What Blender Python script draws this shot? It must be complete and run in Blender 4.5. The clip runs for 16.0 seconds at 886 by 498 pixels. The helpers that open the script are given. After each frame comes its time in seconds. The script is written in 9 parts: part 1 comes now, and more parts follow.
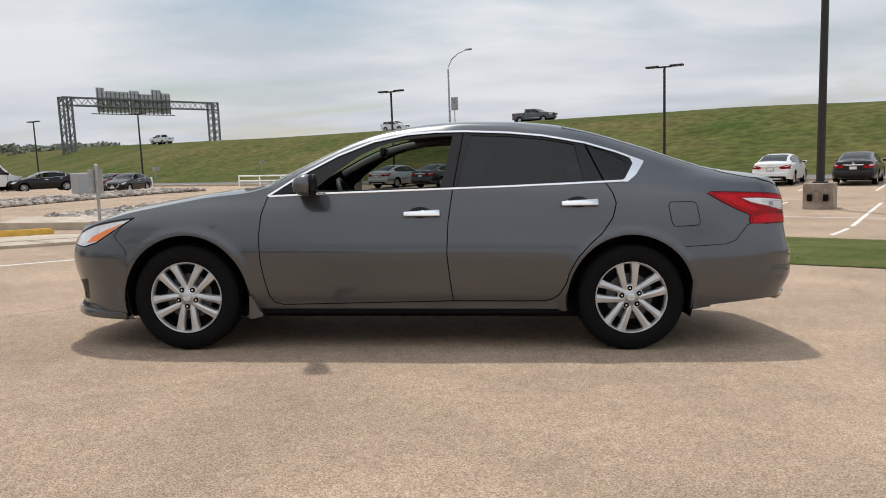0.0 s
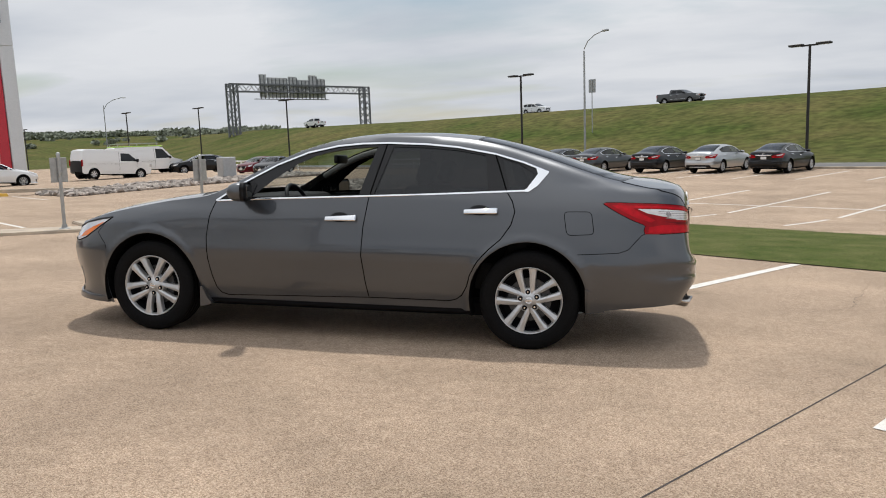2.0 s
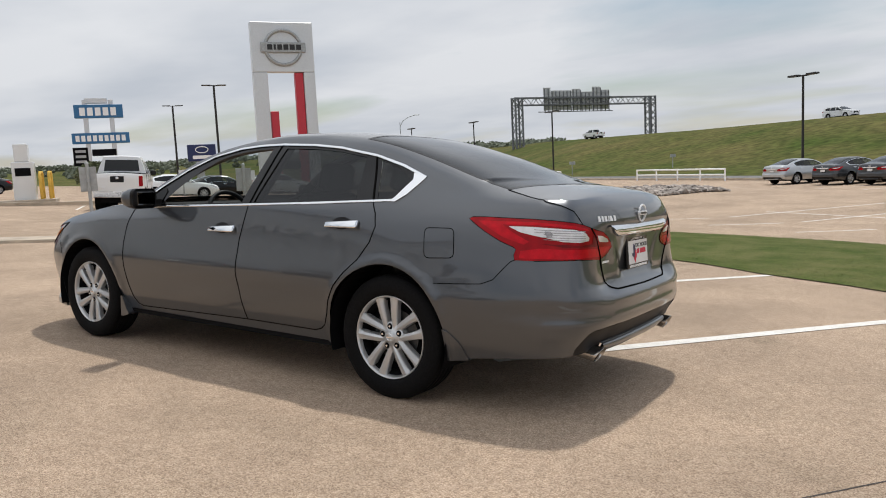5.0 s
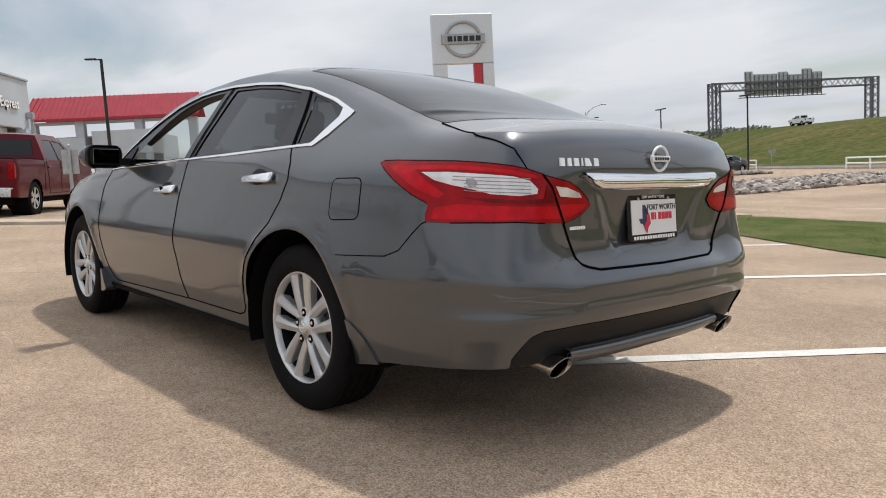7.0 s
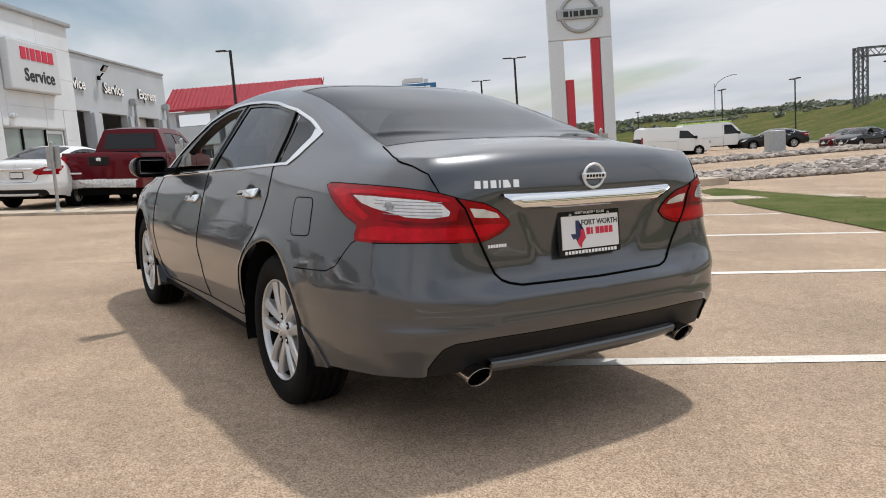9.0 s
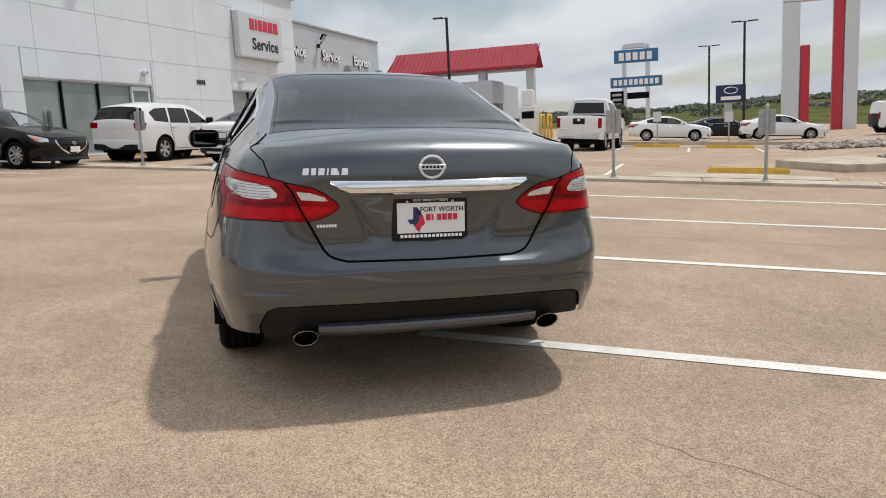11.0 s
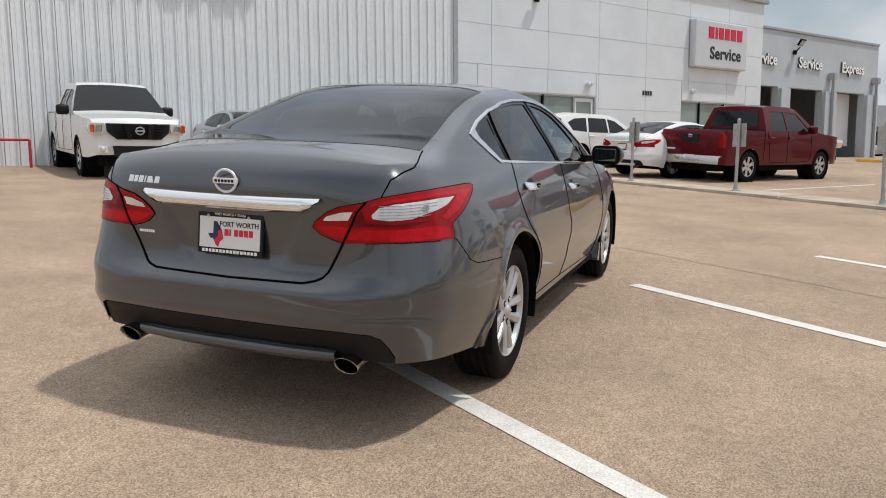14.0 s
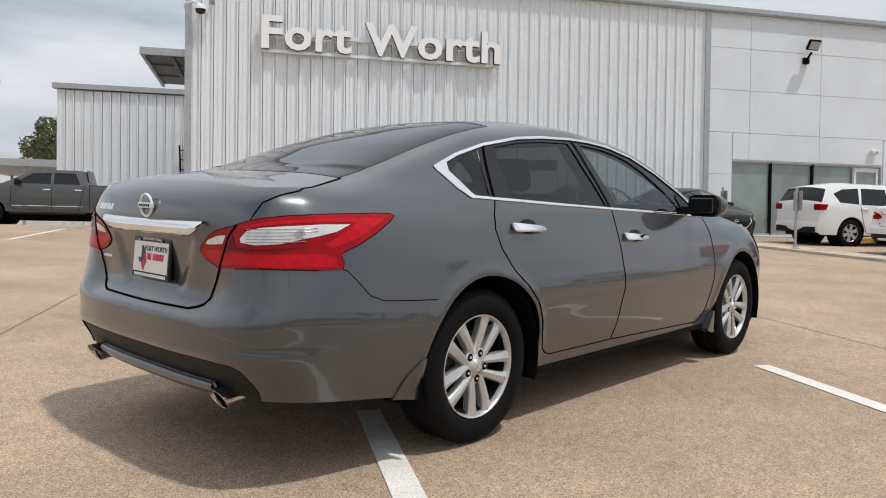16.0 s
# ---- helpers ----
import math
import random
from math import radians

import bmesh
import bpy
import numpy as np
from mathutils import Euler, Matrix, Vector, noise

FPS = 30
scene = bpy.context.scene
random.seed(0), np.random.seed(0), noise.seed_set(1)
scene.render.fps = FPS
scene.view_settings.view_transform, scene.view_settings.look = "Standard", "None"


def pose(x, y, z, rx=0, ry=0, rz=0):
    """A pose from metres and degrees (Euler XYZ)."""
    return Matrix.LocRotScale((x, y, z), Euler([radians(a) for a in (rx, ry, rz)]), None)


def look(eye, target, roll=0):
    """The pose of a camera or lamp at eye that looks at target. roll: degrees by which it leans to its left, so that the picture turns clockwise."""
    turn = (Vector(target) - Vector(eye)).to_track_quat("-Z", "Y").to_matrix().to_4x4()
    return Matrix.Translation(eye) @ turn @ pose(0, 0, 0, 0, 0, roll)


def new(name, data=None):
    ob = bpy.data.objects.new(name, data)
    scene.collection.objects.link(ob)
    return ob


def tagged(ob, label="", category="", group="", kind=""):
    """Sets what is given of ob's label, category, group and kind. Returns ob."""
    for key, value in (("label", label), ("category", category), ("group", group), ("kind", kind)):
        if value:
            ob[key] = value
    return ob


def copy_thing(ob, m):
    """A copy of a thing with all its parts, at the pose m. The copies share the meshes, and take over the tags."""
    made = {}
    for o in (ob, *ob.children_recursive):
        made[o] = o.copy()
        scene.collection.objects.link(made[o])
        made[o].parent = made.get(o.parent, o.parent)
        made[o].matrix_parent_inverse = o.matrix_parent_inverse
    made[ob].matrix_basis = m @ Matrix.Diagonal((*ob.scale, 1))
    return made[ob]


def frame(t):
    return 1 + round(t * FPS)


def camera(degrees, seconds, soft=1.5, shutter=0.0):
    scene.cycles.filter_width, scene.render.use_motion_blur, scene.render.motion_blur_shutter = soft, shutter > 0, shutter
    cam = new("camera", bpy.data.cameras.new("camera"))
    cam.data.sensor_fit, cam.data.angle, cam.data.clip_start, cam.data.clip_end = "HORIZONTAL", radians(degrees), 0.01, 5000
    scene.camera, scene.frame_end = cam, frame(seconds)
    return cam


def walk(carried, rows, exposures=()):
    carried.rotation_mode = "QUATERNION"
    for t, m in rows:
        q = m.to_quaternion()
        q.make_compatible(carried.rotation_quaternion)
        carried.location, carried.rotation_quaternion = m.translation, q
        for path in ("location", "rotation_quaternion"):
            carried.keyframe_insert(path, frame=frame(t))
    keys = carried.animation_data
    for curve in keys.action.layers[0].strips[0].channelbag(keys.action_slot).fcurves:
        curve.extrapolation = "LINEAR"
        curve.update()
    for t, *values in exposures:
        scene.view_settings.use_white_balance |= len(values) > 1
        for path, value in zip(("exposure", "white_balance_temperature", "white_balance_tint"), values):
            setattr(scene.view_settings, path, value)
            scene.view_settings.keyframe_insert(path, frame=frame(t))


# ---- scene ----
cam = camera(61.2, 16.0, soft=1.0)
PATH = [
    (0, (0.352, -5.427, 1.258), (0.305, -3.444, 1.003), -2.11),
    (0.5, (0.650, -5.577, 1.351), (0.537, -3.598, 1.081), -2.40),
    (1, (1.048, -5.673, 1.394), (0.845, -3.703, 1.114), -2.31),
    (1.5, (1.467, -5.717, 1.400), (1.154, -3.763, 1.112), -2.24),
    (2, (1.925, -5.682, 1.397), (1.490, -3.751, 1.109), -2.18),
    (2.5, (2.321, -5.550, 1.368), (1.761, -3.652, 1.080), -2.31),
    (3, (2.732, -5.375, 1.347), (2.051, -3.516, 1.064), -2.53),
    (3.5, (3.135, -5.126, 1.318), (2.340, -3.312, 1.041), -2.63),
    (4, (3.474, -4.787, 1.303), (2.565, -3.026, 1.033), -2.63),
    (6.3, (3.965, -2.699, 1.048), (2.576, -1.277, 0.834), -2.82),
    (6.5, (3.969, -2.568, 1.020), (2.541, -1.186, 0.794), -2.83),
    (7, (3.977, -2.331, 0.925), (2.481, -1.021, 0.708), -3.25),
    (7.5, (4.014, -2.193, 0.888), (2.463, -0.948, 0.676), -3.86),
    (8, (4.067, -2.082, 0.898), (2.471, -0.897, 0.678), -4.37),
    (8.5, (4.253, -2.007, 0.945), (2.615, -0.884, 0.712), -4.67),
    (9, (4.524, -1.905, 1.034), (2.837, -0.861, 0.782), -4.46),
    (9.2, (4.650, -1.831, 1.065), (2.942, -0.823, 0.805), -4.36),
    (11.3, (5.418, -0.470, 1.037), (3.487, -0.050, 0.733), -2.92),
    (11.5, (5.422, -0.294, 1.040), (3.478, 0.061, 0.737), -2.98),
    (12, (5.441, 0.178, 1.034), (3.471, 0.349, 0.735), -2.84),
    (12.5, (5.346, 0.626, 1.012), (3.368, 0.585, 0.722), -2.65),
    (13, (5.238, 1.069, 1.004), (3.276, 0.801, 0.726), -2.01),
    (13.5, (5.066, 1.493, 0.995), (3.147, 0.992, 0.733), -1.23),
    (14, (4.863, 1.887, 0.987), (3.016, 1.159, 0.749), -0.41),
    (14.5, (4.625, 2.282, 0.995), (2.870, 1.344, 0.790), 0.41),
    (15, (4.283, 2.528, 0.960), (2.632, 1.410, 0.810), 0.72),
    (15.5, (3.994, 2.730, 0.905), (2.443, 1.470, 0.816), 0.79),
    (16, (3.850, 2.919, 0.805), (2.381, 1.562, 0.770), 0.78),
]
walk(cam, [(t, look(eye, target, roll)) for t, eye, target, roll in PATH],
     [(0, 0.02), (4, -0.06), (6.5, 0.03), (8.7, 0.06), (11.3, -0.06), (13.5, -0.10), (16, 0.02)])

# ---- light: high sun through thin cloud, broad bright sky ----
SUN_OFFSET = Vector((0.095, -0.428, -1.0))          # way the light falls
sun_up = -SUN_OFFSET.normalized()
SUN_EL = math.asin(sun_up.z)
SUN_ROT = math.atan2(sun_up.x, sun_up.y)
scene.view_settings.exposure = 0.0


def build_world():
    w = bpy.data.worlds.new("sky_world")
    w.use_nodes = True
    scene.world = w
    nt = w.node_tree
    nt.nodes.clear()
    out = nt.nodes.new("ShaderNodeOutputWorld")
    bg = nt.nodes.new("ShaderNodeBackground")
    sky = nt.nodes.new("ShaderNodeTexSky")
    sky.sky_type = "NISHITA"
    sky.sun_disc = False
    sky.sun_elevation, sky.sun_rotation = SUN_EL, SUN_ROT
    sky.dust_density, sky.air_density = 0.6, 1.3
    geo = nt.nodes.new("ShaderNodeTexCoord")
    sep = nt.nodes.new("ShaderNodeSeparateXYZ")
    nt.links.new(geo.outputs["Generated"], sep.inputs[0])
    # cloud plane: direction divided by its height
    add = nt.nodes.new("ShaderNodeMath"); add.operation = "ADD"; add.inputs[1].default_value = 0.12
    mx = nt.nodes.new("ShaderNodeMath"); mx.operation = "MAXIMUM"; mx.inputs[1].default_value = 0.0
    nt.links.new(sep.outputs["Z"], mx.inputs[0]); nt.links.new(mx.outputs[0], add.inputs[0])
    comb = nt.nodes.new("ShaderNodeCombineXYZ")
    for k, ax in enumerate("XY"):
        dv = nt.nodes.new("ShaderNodeMath"); dv.operation = "DIVIDE"
        nt.links.new(sep.outputs[ax], dv.inputs[0]); nt.links.new(add.outputs[0], dv.inputs[1])
        nt.links.new(dv.outputs[0], comb.inputs[k])
    turn = nt.nodes.new("ShaderNodeMapping")
    turn.inputs["Rotation"].default_value = (0, 0, 0.5)
    turn.inputs["Scale"].default_value = (0.42, 0.55, 1)
    nt.links.new(comb.outputs[0], turn.inputs[0])
    n1 = nt.nodes.new("ShaderNodeTexNoise"); n1.inputs["Scale"].default_value = 1.1; n1.inputs["Detail"].default_value = 7; n1.inputs["Roughness"].default_value = 0.5; n1.inputs["Distortion"].default_value = 0.35
    n2 = nt.nodes.new("ShaderNodeTexNoise"); n2.inputs["Scale"].default_value = 1.4; n2.inputs["Detail"].default_value = 6; n2.inputs["Roughness"].default_value = 0.48
    nt.links.new(turn.outputs[0], n1.inputs["Vector"]); nt.links.new(turn.outputs[0], n2.inputs["Vector"])
    cover = nt.nodes.new("ShaderNodeValToRGB")
    cover.color_ramp.elements[0].position, cover.color_ramp.elements[1].position = 0.29, 0.50
    nt.links.new(n1.outputs["Fac"], cover.inputs[0])
    tone = nt.nodes.new("ShaderNodeValToRGB")
    tone.color_ramp.elements[0].position, tone.color_ramp.elements[1].position = 0.36, 0.62
    tone.color_ramp.elements[0].color = (7.1, 7.6, 8.4, 1)
    tone.color_ramp.elements[1].color = (9.8, 10.05, 10.5, 1)
    nt.links.new(n2.outputs["Fac"], tone.inputs[0])
    mix = nt.nodes.new("ShaderNodeMixRGB")
    nt.links.new(cover.outputs[0], mix.inputs[0])
    nt.links.new(sky.outputs[0], mix.inputs[1]); nt.links.new(tone.outputs[0], mix.inputs[2])
    bg.inputs["Strength"].default_value = 0.080
    # thin cloud: brighter overhead than low down
    up = nt.nodes.new("ShaderNodeMath"); up.operation = "MULTIPLY_ADD"; up.inputs[1].default_value = 0.42; up.inputs[2].default_value = 0.90
    nt.links.new(mx.outputs[0], up.inputs[0])
    dome = nt.nodes.new("ShaderNodeVectorMath"); dome.operation = "SCALE"
    nt.links.new(mix.outputs[0], dome.inputs[0]); nt.links.new(up.outputs[0], dome.inputs["Scale"])
    nt.links.new(dome.outputs[0], bg.inputs["Color"])
    nt.links.new(bg.outputs[0], out.inputs[0])


build_world()
sun = new("sun", bpy.data.lights.new("sun", "SUN"))
sun.data.energy, sun.data.angle, sun.data.color = 2.35, radians(2.4), (1.0, 0.965, 0.90)
sun.matrix_world = look((0, 0, 60), Vector((0, 0, 60)) + SUN_OFFSET)

# ---- materials ----
def mat(name, color, rough=0.5, metal=0.0, var=0.0, scale=8.0, bump=0.0, bscale=60.0, spec=0.5, coat=0.0, emit=None, second=None, fine=0.0, piece=0.0):
    """Principled material: colour varied by broad noise (var, or a second colour), fine grain and bump."""
    m = bpy.data.materials.new(name)
    m.use_nodes = True
    nt = m.node_tree
    bs = nt.nodes["Principled BSDF"]
    bs.inputs["Base Color"].default_value = (*color, 1)
    bs.inputs["Roughness"].default_value, bs.inputs["Metallic"].default_value = rough, metal
    bs.inputs["Specular IOR Level"].default_value = spec
    if coat:
        bs.inputs["Coat Weight"].default_value, bs.inputs["Coat Roughness"].default_value = coat, 0.03
    if emit:
        bs.inputs["Emission Color"].default_value, bs.inputs["Emission Strength"].default_value = (*emit[0], 1), emit[1]
    tc = nt.nodes.new("ShaderNodeTexCoord")
    last = None
    if var or second:
        n = nt.nodes.new("ShaderNodeTexNoise")
        n.inputs["Scale"].default_value, n.inputs["Detail"].default_value, n.inputs["Roughness"].default_value = scale, 6, 0.6
        nt.links.new(tc.outputs["Object"], n.inputs["Vector"])
        r = nt.nodes.new("ShaderNodeValToRGB")
        r.color_ramp.elements[0].position, r.color_ramp.elements[1].position = 0.35, 0.66
        lo = tuple(c * (1 - var) for c in color) if not second else second
        hi = tuple(min(1, c * (1 + var * 0.6)) for c in color) if not second else color
        r.color_ramp.elements[0].color, r.color_ramp.elements[1].color = (*lo, 1), (*hi, 1)
        nt.links.new(n.outputs["Fac"], r.inputs[0])
        last = r.outputs[0]
    if fine:
        n = nt.nodes.new("ShaderNodeTexNoise")
        n.inputs["Scale"].default_value, n.inputs["Detail"].default_value = bscale, 3
        nt.links.new(tc.outputs["Object"], n.inputs["Vector"])
        r = nt.nodes.new("ShaderNodeMapRange")
        r.inputs["From Min"].default_value, r.inputs["From Max"].default_value = 0.3, 0.7
        r.inputs["To Min"].default_value, r.inputs["To Max"].default_value = 1 - fine, 1 + fine
        nt.links.new(n.outputs["Fac"], r.inputs["Value"])
        mul = nt.nodes.new("ShaderNodeVectorMath"); mul.operation = "SCALE"
        if last:
            nt.links.new(last, mul.inputs[0])
        else:
            mul.inputs[0].default_value = color
        nt.links.new(r.outputs[0], mul.inputs["Scale"])
        last = mul.outputs[0]
    if piece:
        oi = nt.nodes.new("ShaderNodeObjectInfo")
        r = nt.nodes.new("ShaderNodeMapRange")
        r.inputs["To Min"].default_value, r.inputs["To Max"].default_value = 1 - piece, 1 + piece
        nt.links.new(oi.outputs["Random"], r.inputs["Value"])
        mul = nt.nodes.new("ShaderNodeVectorMath"); mul.operation = "SCALE"
        if last:
            nt.links.new(last, mul.inputs[0])
        else:
            mul.inputs[0].default_value = color
        nt.links.new(r.outputs[0], mul.inputs["Scale"])
        last = mul.outputs[0]
    if last:
        nt.links.new(last, bs.inputs["Base Color"])
    if bump:
        n = nt.nodes.new("ShaderNodeTexNoise")
        n.inputs["Scale"].default_value, n.inputs["Detail"].default_value = bscale, 4
        nt.links.new(tc.outputs["Object"], n.inputs["Vector"])
        b = nt.nodes.new("ShaderNodeBump")
        b.inputs["Strength"].default_value, b.inputs["Distance"].default_value = bump, 0.01
        nt.links.new(n.outputs["Fac"], b.inputs["Height"])
        nt.links.new(b.outputs[0], bs.inputs["Normal"])
    return m


def glass(name, tint, rough=0.0, alpha=0.25):
    """Thin tinted pane: see-through with a mirror-like sheen that grows at grazing angles."""
    m = bpy.data.materials.new(name)
    m.use_nodes = True
    nt = m.node_tree
    nt.nodes.clear()
    out = nt.nodes.new("ShaderNodeOutputMaterial")
    tr = nt.nodes.new("ShaderNodeBsdfTransparent"); tr.inputs[0].default_value = (*tint, 1)
    gl = nt.nodes.new("ShaderNodeBsdfGlossy"); gl.inputs["Roughness"].default_value = rough; gl.inputs[0].default_value = (0.95, 0.97, 1, 1)
    lw = nt.nodes.new("ShaderNodeLayerWeight"); lw.inputs[0].default_value = 0.5
    pw = nt.nodes.new("ShaderNodeMath"); pw.operation = "POWER"; pw.inputs[1].default_value = 5.0
    fr = nt.nodes.new("ShaderNodeMath"); fr.operation = "MULTIPLY_ADD"; fr.inputs[1].default_value = 0.90; fr.inputs[2].default_value = 0.04
    nt.links.new(lw.outputs["Facing"], pw.inputs[0]); nt.links.new(pw.outputs[0], fr.inputs[0])
    mixs = nt.nodes.new("ShaderNodeMixShader")
    nt.links.new(fr.outputs[0], mixs.inputs[0]); nt.links.new(tr.outputs[0], mixs.inputs[1]); nt.links.new(gl.outputs[0], mixs.inputs[2])
    nt.links.new(mixs.outputs[0], out.inputs[0])
    return m


def pavement_material():
    """Tan exposed-aggregate concrete: pebbles, mottling and broad stains."""
    m = bpy.data.materials.new("tan_aggregate_concrete")
    m.use_nodes = True
    nt = m.node_tree
    bs = nt.nodes["Principled BSDF"]
    bs.inputs["Roughness"].default_value = 0.9
    bs.inputs["Specular IOR Level"].default_value = 0.25
    tc = nt.nodes.new("ShaderNodeTexCoord")

    def tex(kind, scale, **kw):
        n = nt.nodes.new(kind)
        n.inputs["Scale"].default_value = scale
        for k, v in kw.items():
            n.inputs[k].default_value = v
        nt.links.new(tc.outputs["Object"], n.inputs["Vector"])
        return n
    vor = tex("ShaderNodeTexVoronoi", 210.0)
    pebble = nt.nodes.new("ShaderNodeValToRGB")
    cr = pebble.color_ramp
    cr.elements[0].position, cr.elements[0].color = 0.0, (0.240, 0.168, 0.115, 1)
    cr.elements[1].position, cr.elements[1].color = 1.0, (0.600, 0.467, 0.353, 1)
    e = cr.elements.new(0.5); e.color = (0.425, 0.312, 0.222, 1)
    sepc = nt.nodes.new("ShaderNodeSeparateColor")
    nt.links.new(vor.outputs["Color"], sepc.inputs[0]); nt.links.new(sepc.outputs[0], pebble.inputs[0])
    broad = tex("ShaderNodeTexNoise", 0.55, Detail=8.0, Roughness=0.62)
    r1 = nt.nodes.new("ShaderNodeMapRange")
    r1.inputs["From Min"].default_value, r1.inputs["From Max"].default_value = 0.32, 0.68
    r1.inputs["To Min"].default_value, r1.inputs["To Max"].default_value = 0.80, 1.16
    nt.links.new(broad.outputs["Fac"], r1.inputs["Value"])
    mid = tex("ShaderNodeTexNoise", 13.0, Detail=8.0, Roughness=0.75)
    r2 = nt.nodes.new("ShaderNodeMapRange")
    r2.inputs["From Min"].default_value, r2.inputs["From Max"].default_value = 0.3, 0.7
    r2.inputs["To Min"].default_value, r2.inputs["To Max"].default_value = 0.84, 1.13
    nt.links.new(mid.outputs["Fac"], r2.inputs["Value"])
    mm = nt.nodes.new("ShaderNodeMath"); mm.operation = "MULTIPLY"
    nt.links.new(r1.outputs[0], mm.inputs[0]); nt.links.new(r2.outputs[0], mm.inputs[1])
    sc = nt.nodes.new("ShaderNodeVectorMath"); sc.operation = "SCALE"
    nt.links.new(pebble.outputs[0], sc.inputs[0]); nt.links.new(mm.outputs[0], sc.inputs["Scale"])
    # greyish weathered patches, oil spots and a fine dark speck
    wear = tex("ShaderNodeTexNoise", 1.7, Detail=9.0, Roughness=0.68)
    wr = nt.nodes.new("ShaderNodeMapRange")
    wr.inputs["From Min"].default_value, wr.inputs["From Max"].default_value = 0.46, 0.66
    wr.inputs["To Min"].default_value, wr.inputs["To Max"].default_value = 0.0, 0.55
    nt.links.new(wear.outputs["Fac"], wr.inputs["Value"])
    grey = nt.nodes.new("ShaderNodeMixRGB"); grey.blend_type = "MULTIPLY"
    grey.inputs[2].default_value = (0.88, 0.89, 0.88, 1)
    nt.links.new(wr.outputs[0], grey.inputs[0]); nt.links.new(sc.outputs[0], grey.inputs[1])
    oil = tex("ShaderNodeTexNoise", 0.8, Detail=3.0, Roughness=0.5)
    orr = nt.nodes.new("ShaderNodeMapRange")
    orr.inputs["From Min"].default_value, orr.inputs["From Max"].default_value = 0.66, 0.76
    orr.inputs["To Min"].default_value, orr.inputs["To Max"].default_value = 0.0, 0.6
    nt.links.new(oil.outputs["Fac"], orr.inputs["Value"])
    spot = nt.nodes.new("ShaderNodeMixRGB"); spot.blend_type = "MULTIPLY"
    spot.inputs[2].default_value = (0.66, 0.68, 0.66, 1)
    nt.links.new(orr.outputs[0], spot.inputs[0]); nt.links.new(grey.outputs[0], spot.inputs[1])
    nt.links.new(spot.outputs[0], bs.inputs["Base Color"])
    b = nt.nodes.new("ShaderNodeBump")
    b.inputs["Strength"].default_value, b.inputs["Distance"].default_value = 0.7, 0.004
    nt.links.new(vor.outputs["Distance"], b.inputs["Height"])
    nt.links.new(b.outputs[0], bs.inputs["Normal"])
    return m


PAVE = pavement_material()
GRASS = mat("grass", (0.062, 0.088, 0.018), 0.95, scale=1.6, second=(0.125, 0.128, 0.045), fine=0.32, bscale=48, bump=0.2, spec=0.1)
BANK = mat("bank_grass", (0.056, 0.080, 0.017), 0.95, scale=0.085, second=(0.122, 0.108, 0.040), fine=0.38, bscale=1.1, bump=0.5, spec=0.05)
PAINT_W = mat("white_road_paint", (0.74, 0.71, 0.66), 0.9, var=0.10, scale=9, fine=0.18, bscale=120, spec=0.1)
PAINT_Y = mat("yellow_paint", (0.78, 0.50, 0.09), 0.75, var=0.2, scale=4, fine=0.1, bscale=40)
KERB = mat("kerb_concrete", (0.50, 0.42, 0.33), 0.9, var=0.25, scale=2, fine=0.15, bscale=60, bump=0.3)
ASPHALT = mat("asphalt", (0.16, 0.155, 0.15), 0.9, var=0.2, scale=0.7, fine=0.2, bscale=40)
WALL_W = mat("white_render_panel", (0.735, 0.775, 0.815), 0.8, var=0.05, scale=0.7, fine=0.03, bscale=30, bump=0.05)
# White render greyed to paint in the showroom's shade; the service wing shares it.
WING_W = mat("render_greyed_for_shade", (0.50, 0.54, 0.58), 0.8, var=0.06, scale=0.7, fine=0.03, bscale=30, bump=0.05)
METAL_W = mat("white_metal_siding", (0.80, 0.83, 0.855), 0.5, var=0.03, scale=0.9, fine=0.03, bscale=9)
JOINT = mat("dark_joint", (0.06, 0.05, 0.045), 0.9, fine=0.2, bscale=40)
TRIM_G = mat("grey_metal_trim", (0.45, 0.46, 0.47), 0.45, 0.6, var=0.1)
DARK_GLASS = mat("dark_window_glass", (0.02, 0.025, 0.028), 0.05, 0.0, spec=0.7)
# Opaque greenish glass, its colour lightened to paint the reflections in the panes.
SHOP_GLASS = mat("greenish_shop_glass", (0.27, 0.32, 0.30), 0.06, 0.0, spec=0.8, var=0.2, scale=0.6)
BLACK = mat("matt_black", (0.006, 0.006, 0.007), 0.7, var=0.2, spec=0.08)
DARKPOLE = mat("dark_bronze_pole", (0.022, 0.020, 0.018), 0.5, 0.2, var=0.2)
CANOPY_G = mat("weathered_sheet_metal", (0.16, 0.155, 0.15), 0.6, 0.3, var=0.2)
STEEL = mat("galvanised_steel", (0.42, 0.43, 0.43), 0.5, 0.6, var=0.2, scale=6)
RED_ROOF = mat("red_metal_roof", (0.36, 0.018, 0.035), 0.4, 0.1, var=0.12, scale=0.8)
RED_P = mat("red_paint", (0.52, 0.03, 0.05), 0.4, var=0.1)
SIGN_W = mat("silver_sign_panel", (0.66, 0.68, 0.70), 0.35, 0.25, var=0.04)
LEAF = mat("leaf", (0.15, 0.17, 0.085), 0.8, fine=0.4, bscale=3, piece=0.2)
BARK = mat("bark", (0.12, 0.09, 0.06), 0.9, fine=0.3, bscale=20)
STONE = mat("river_stone", (0.33, 0.285, 0.25), 0.85, var=0.2, scale=6, fine=0.15, bscale=30, piece=0.45)
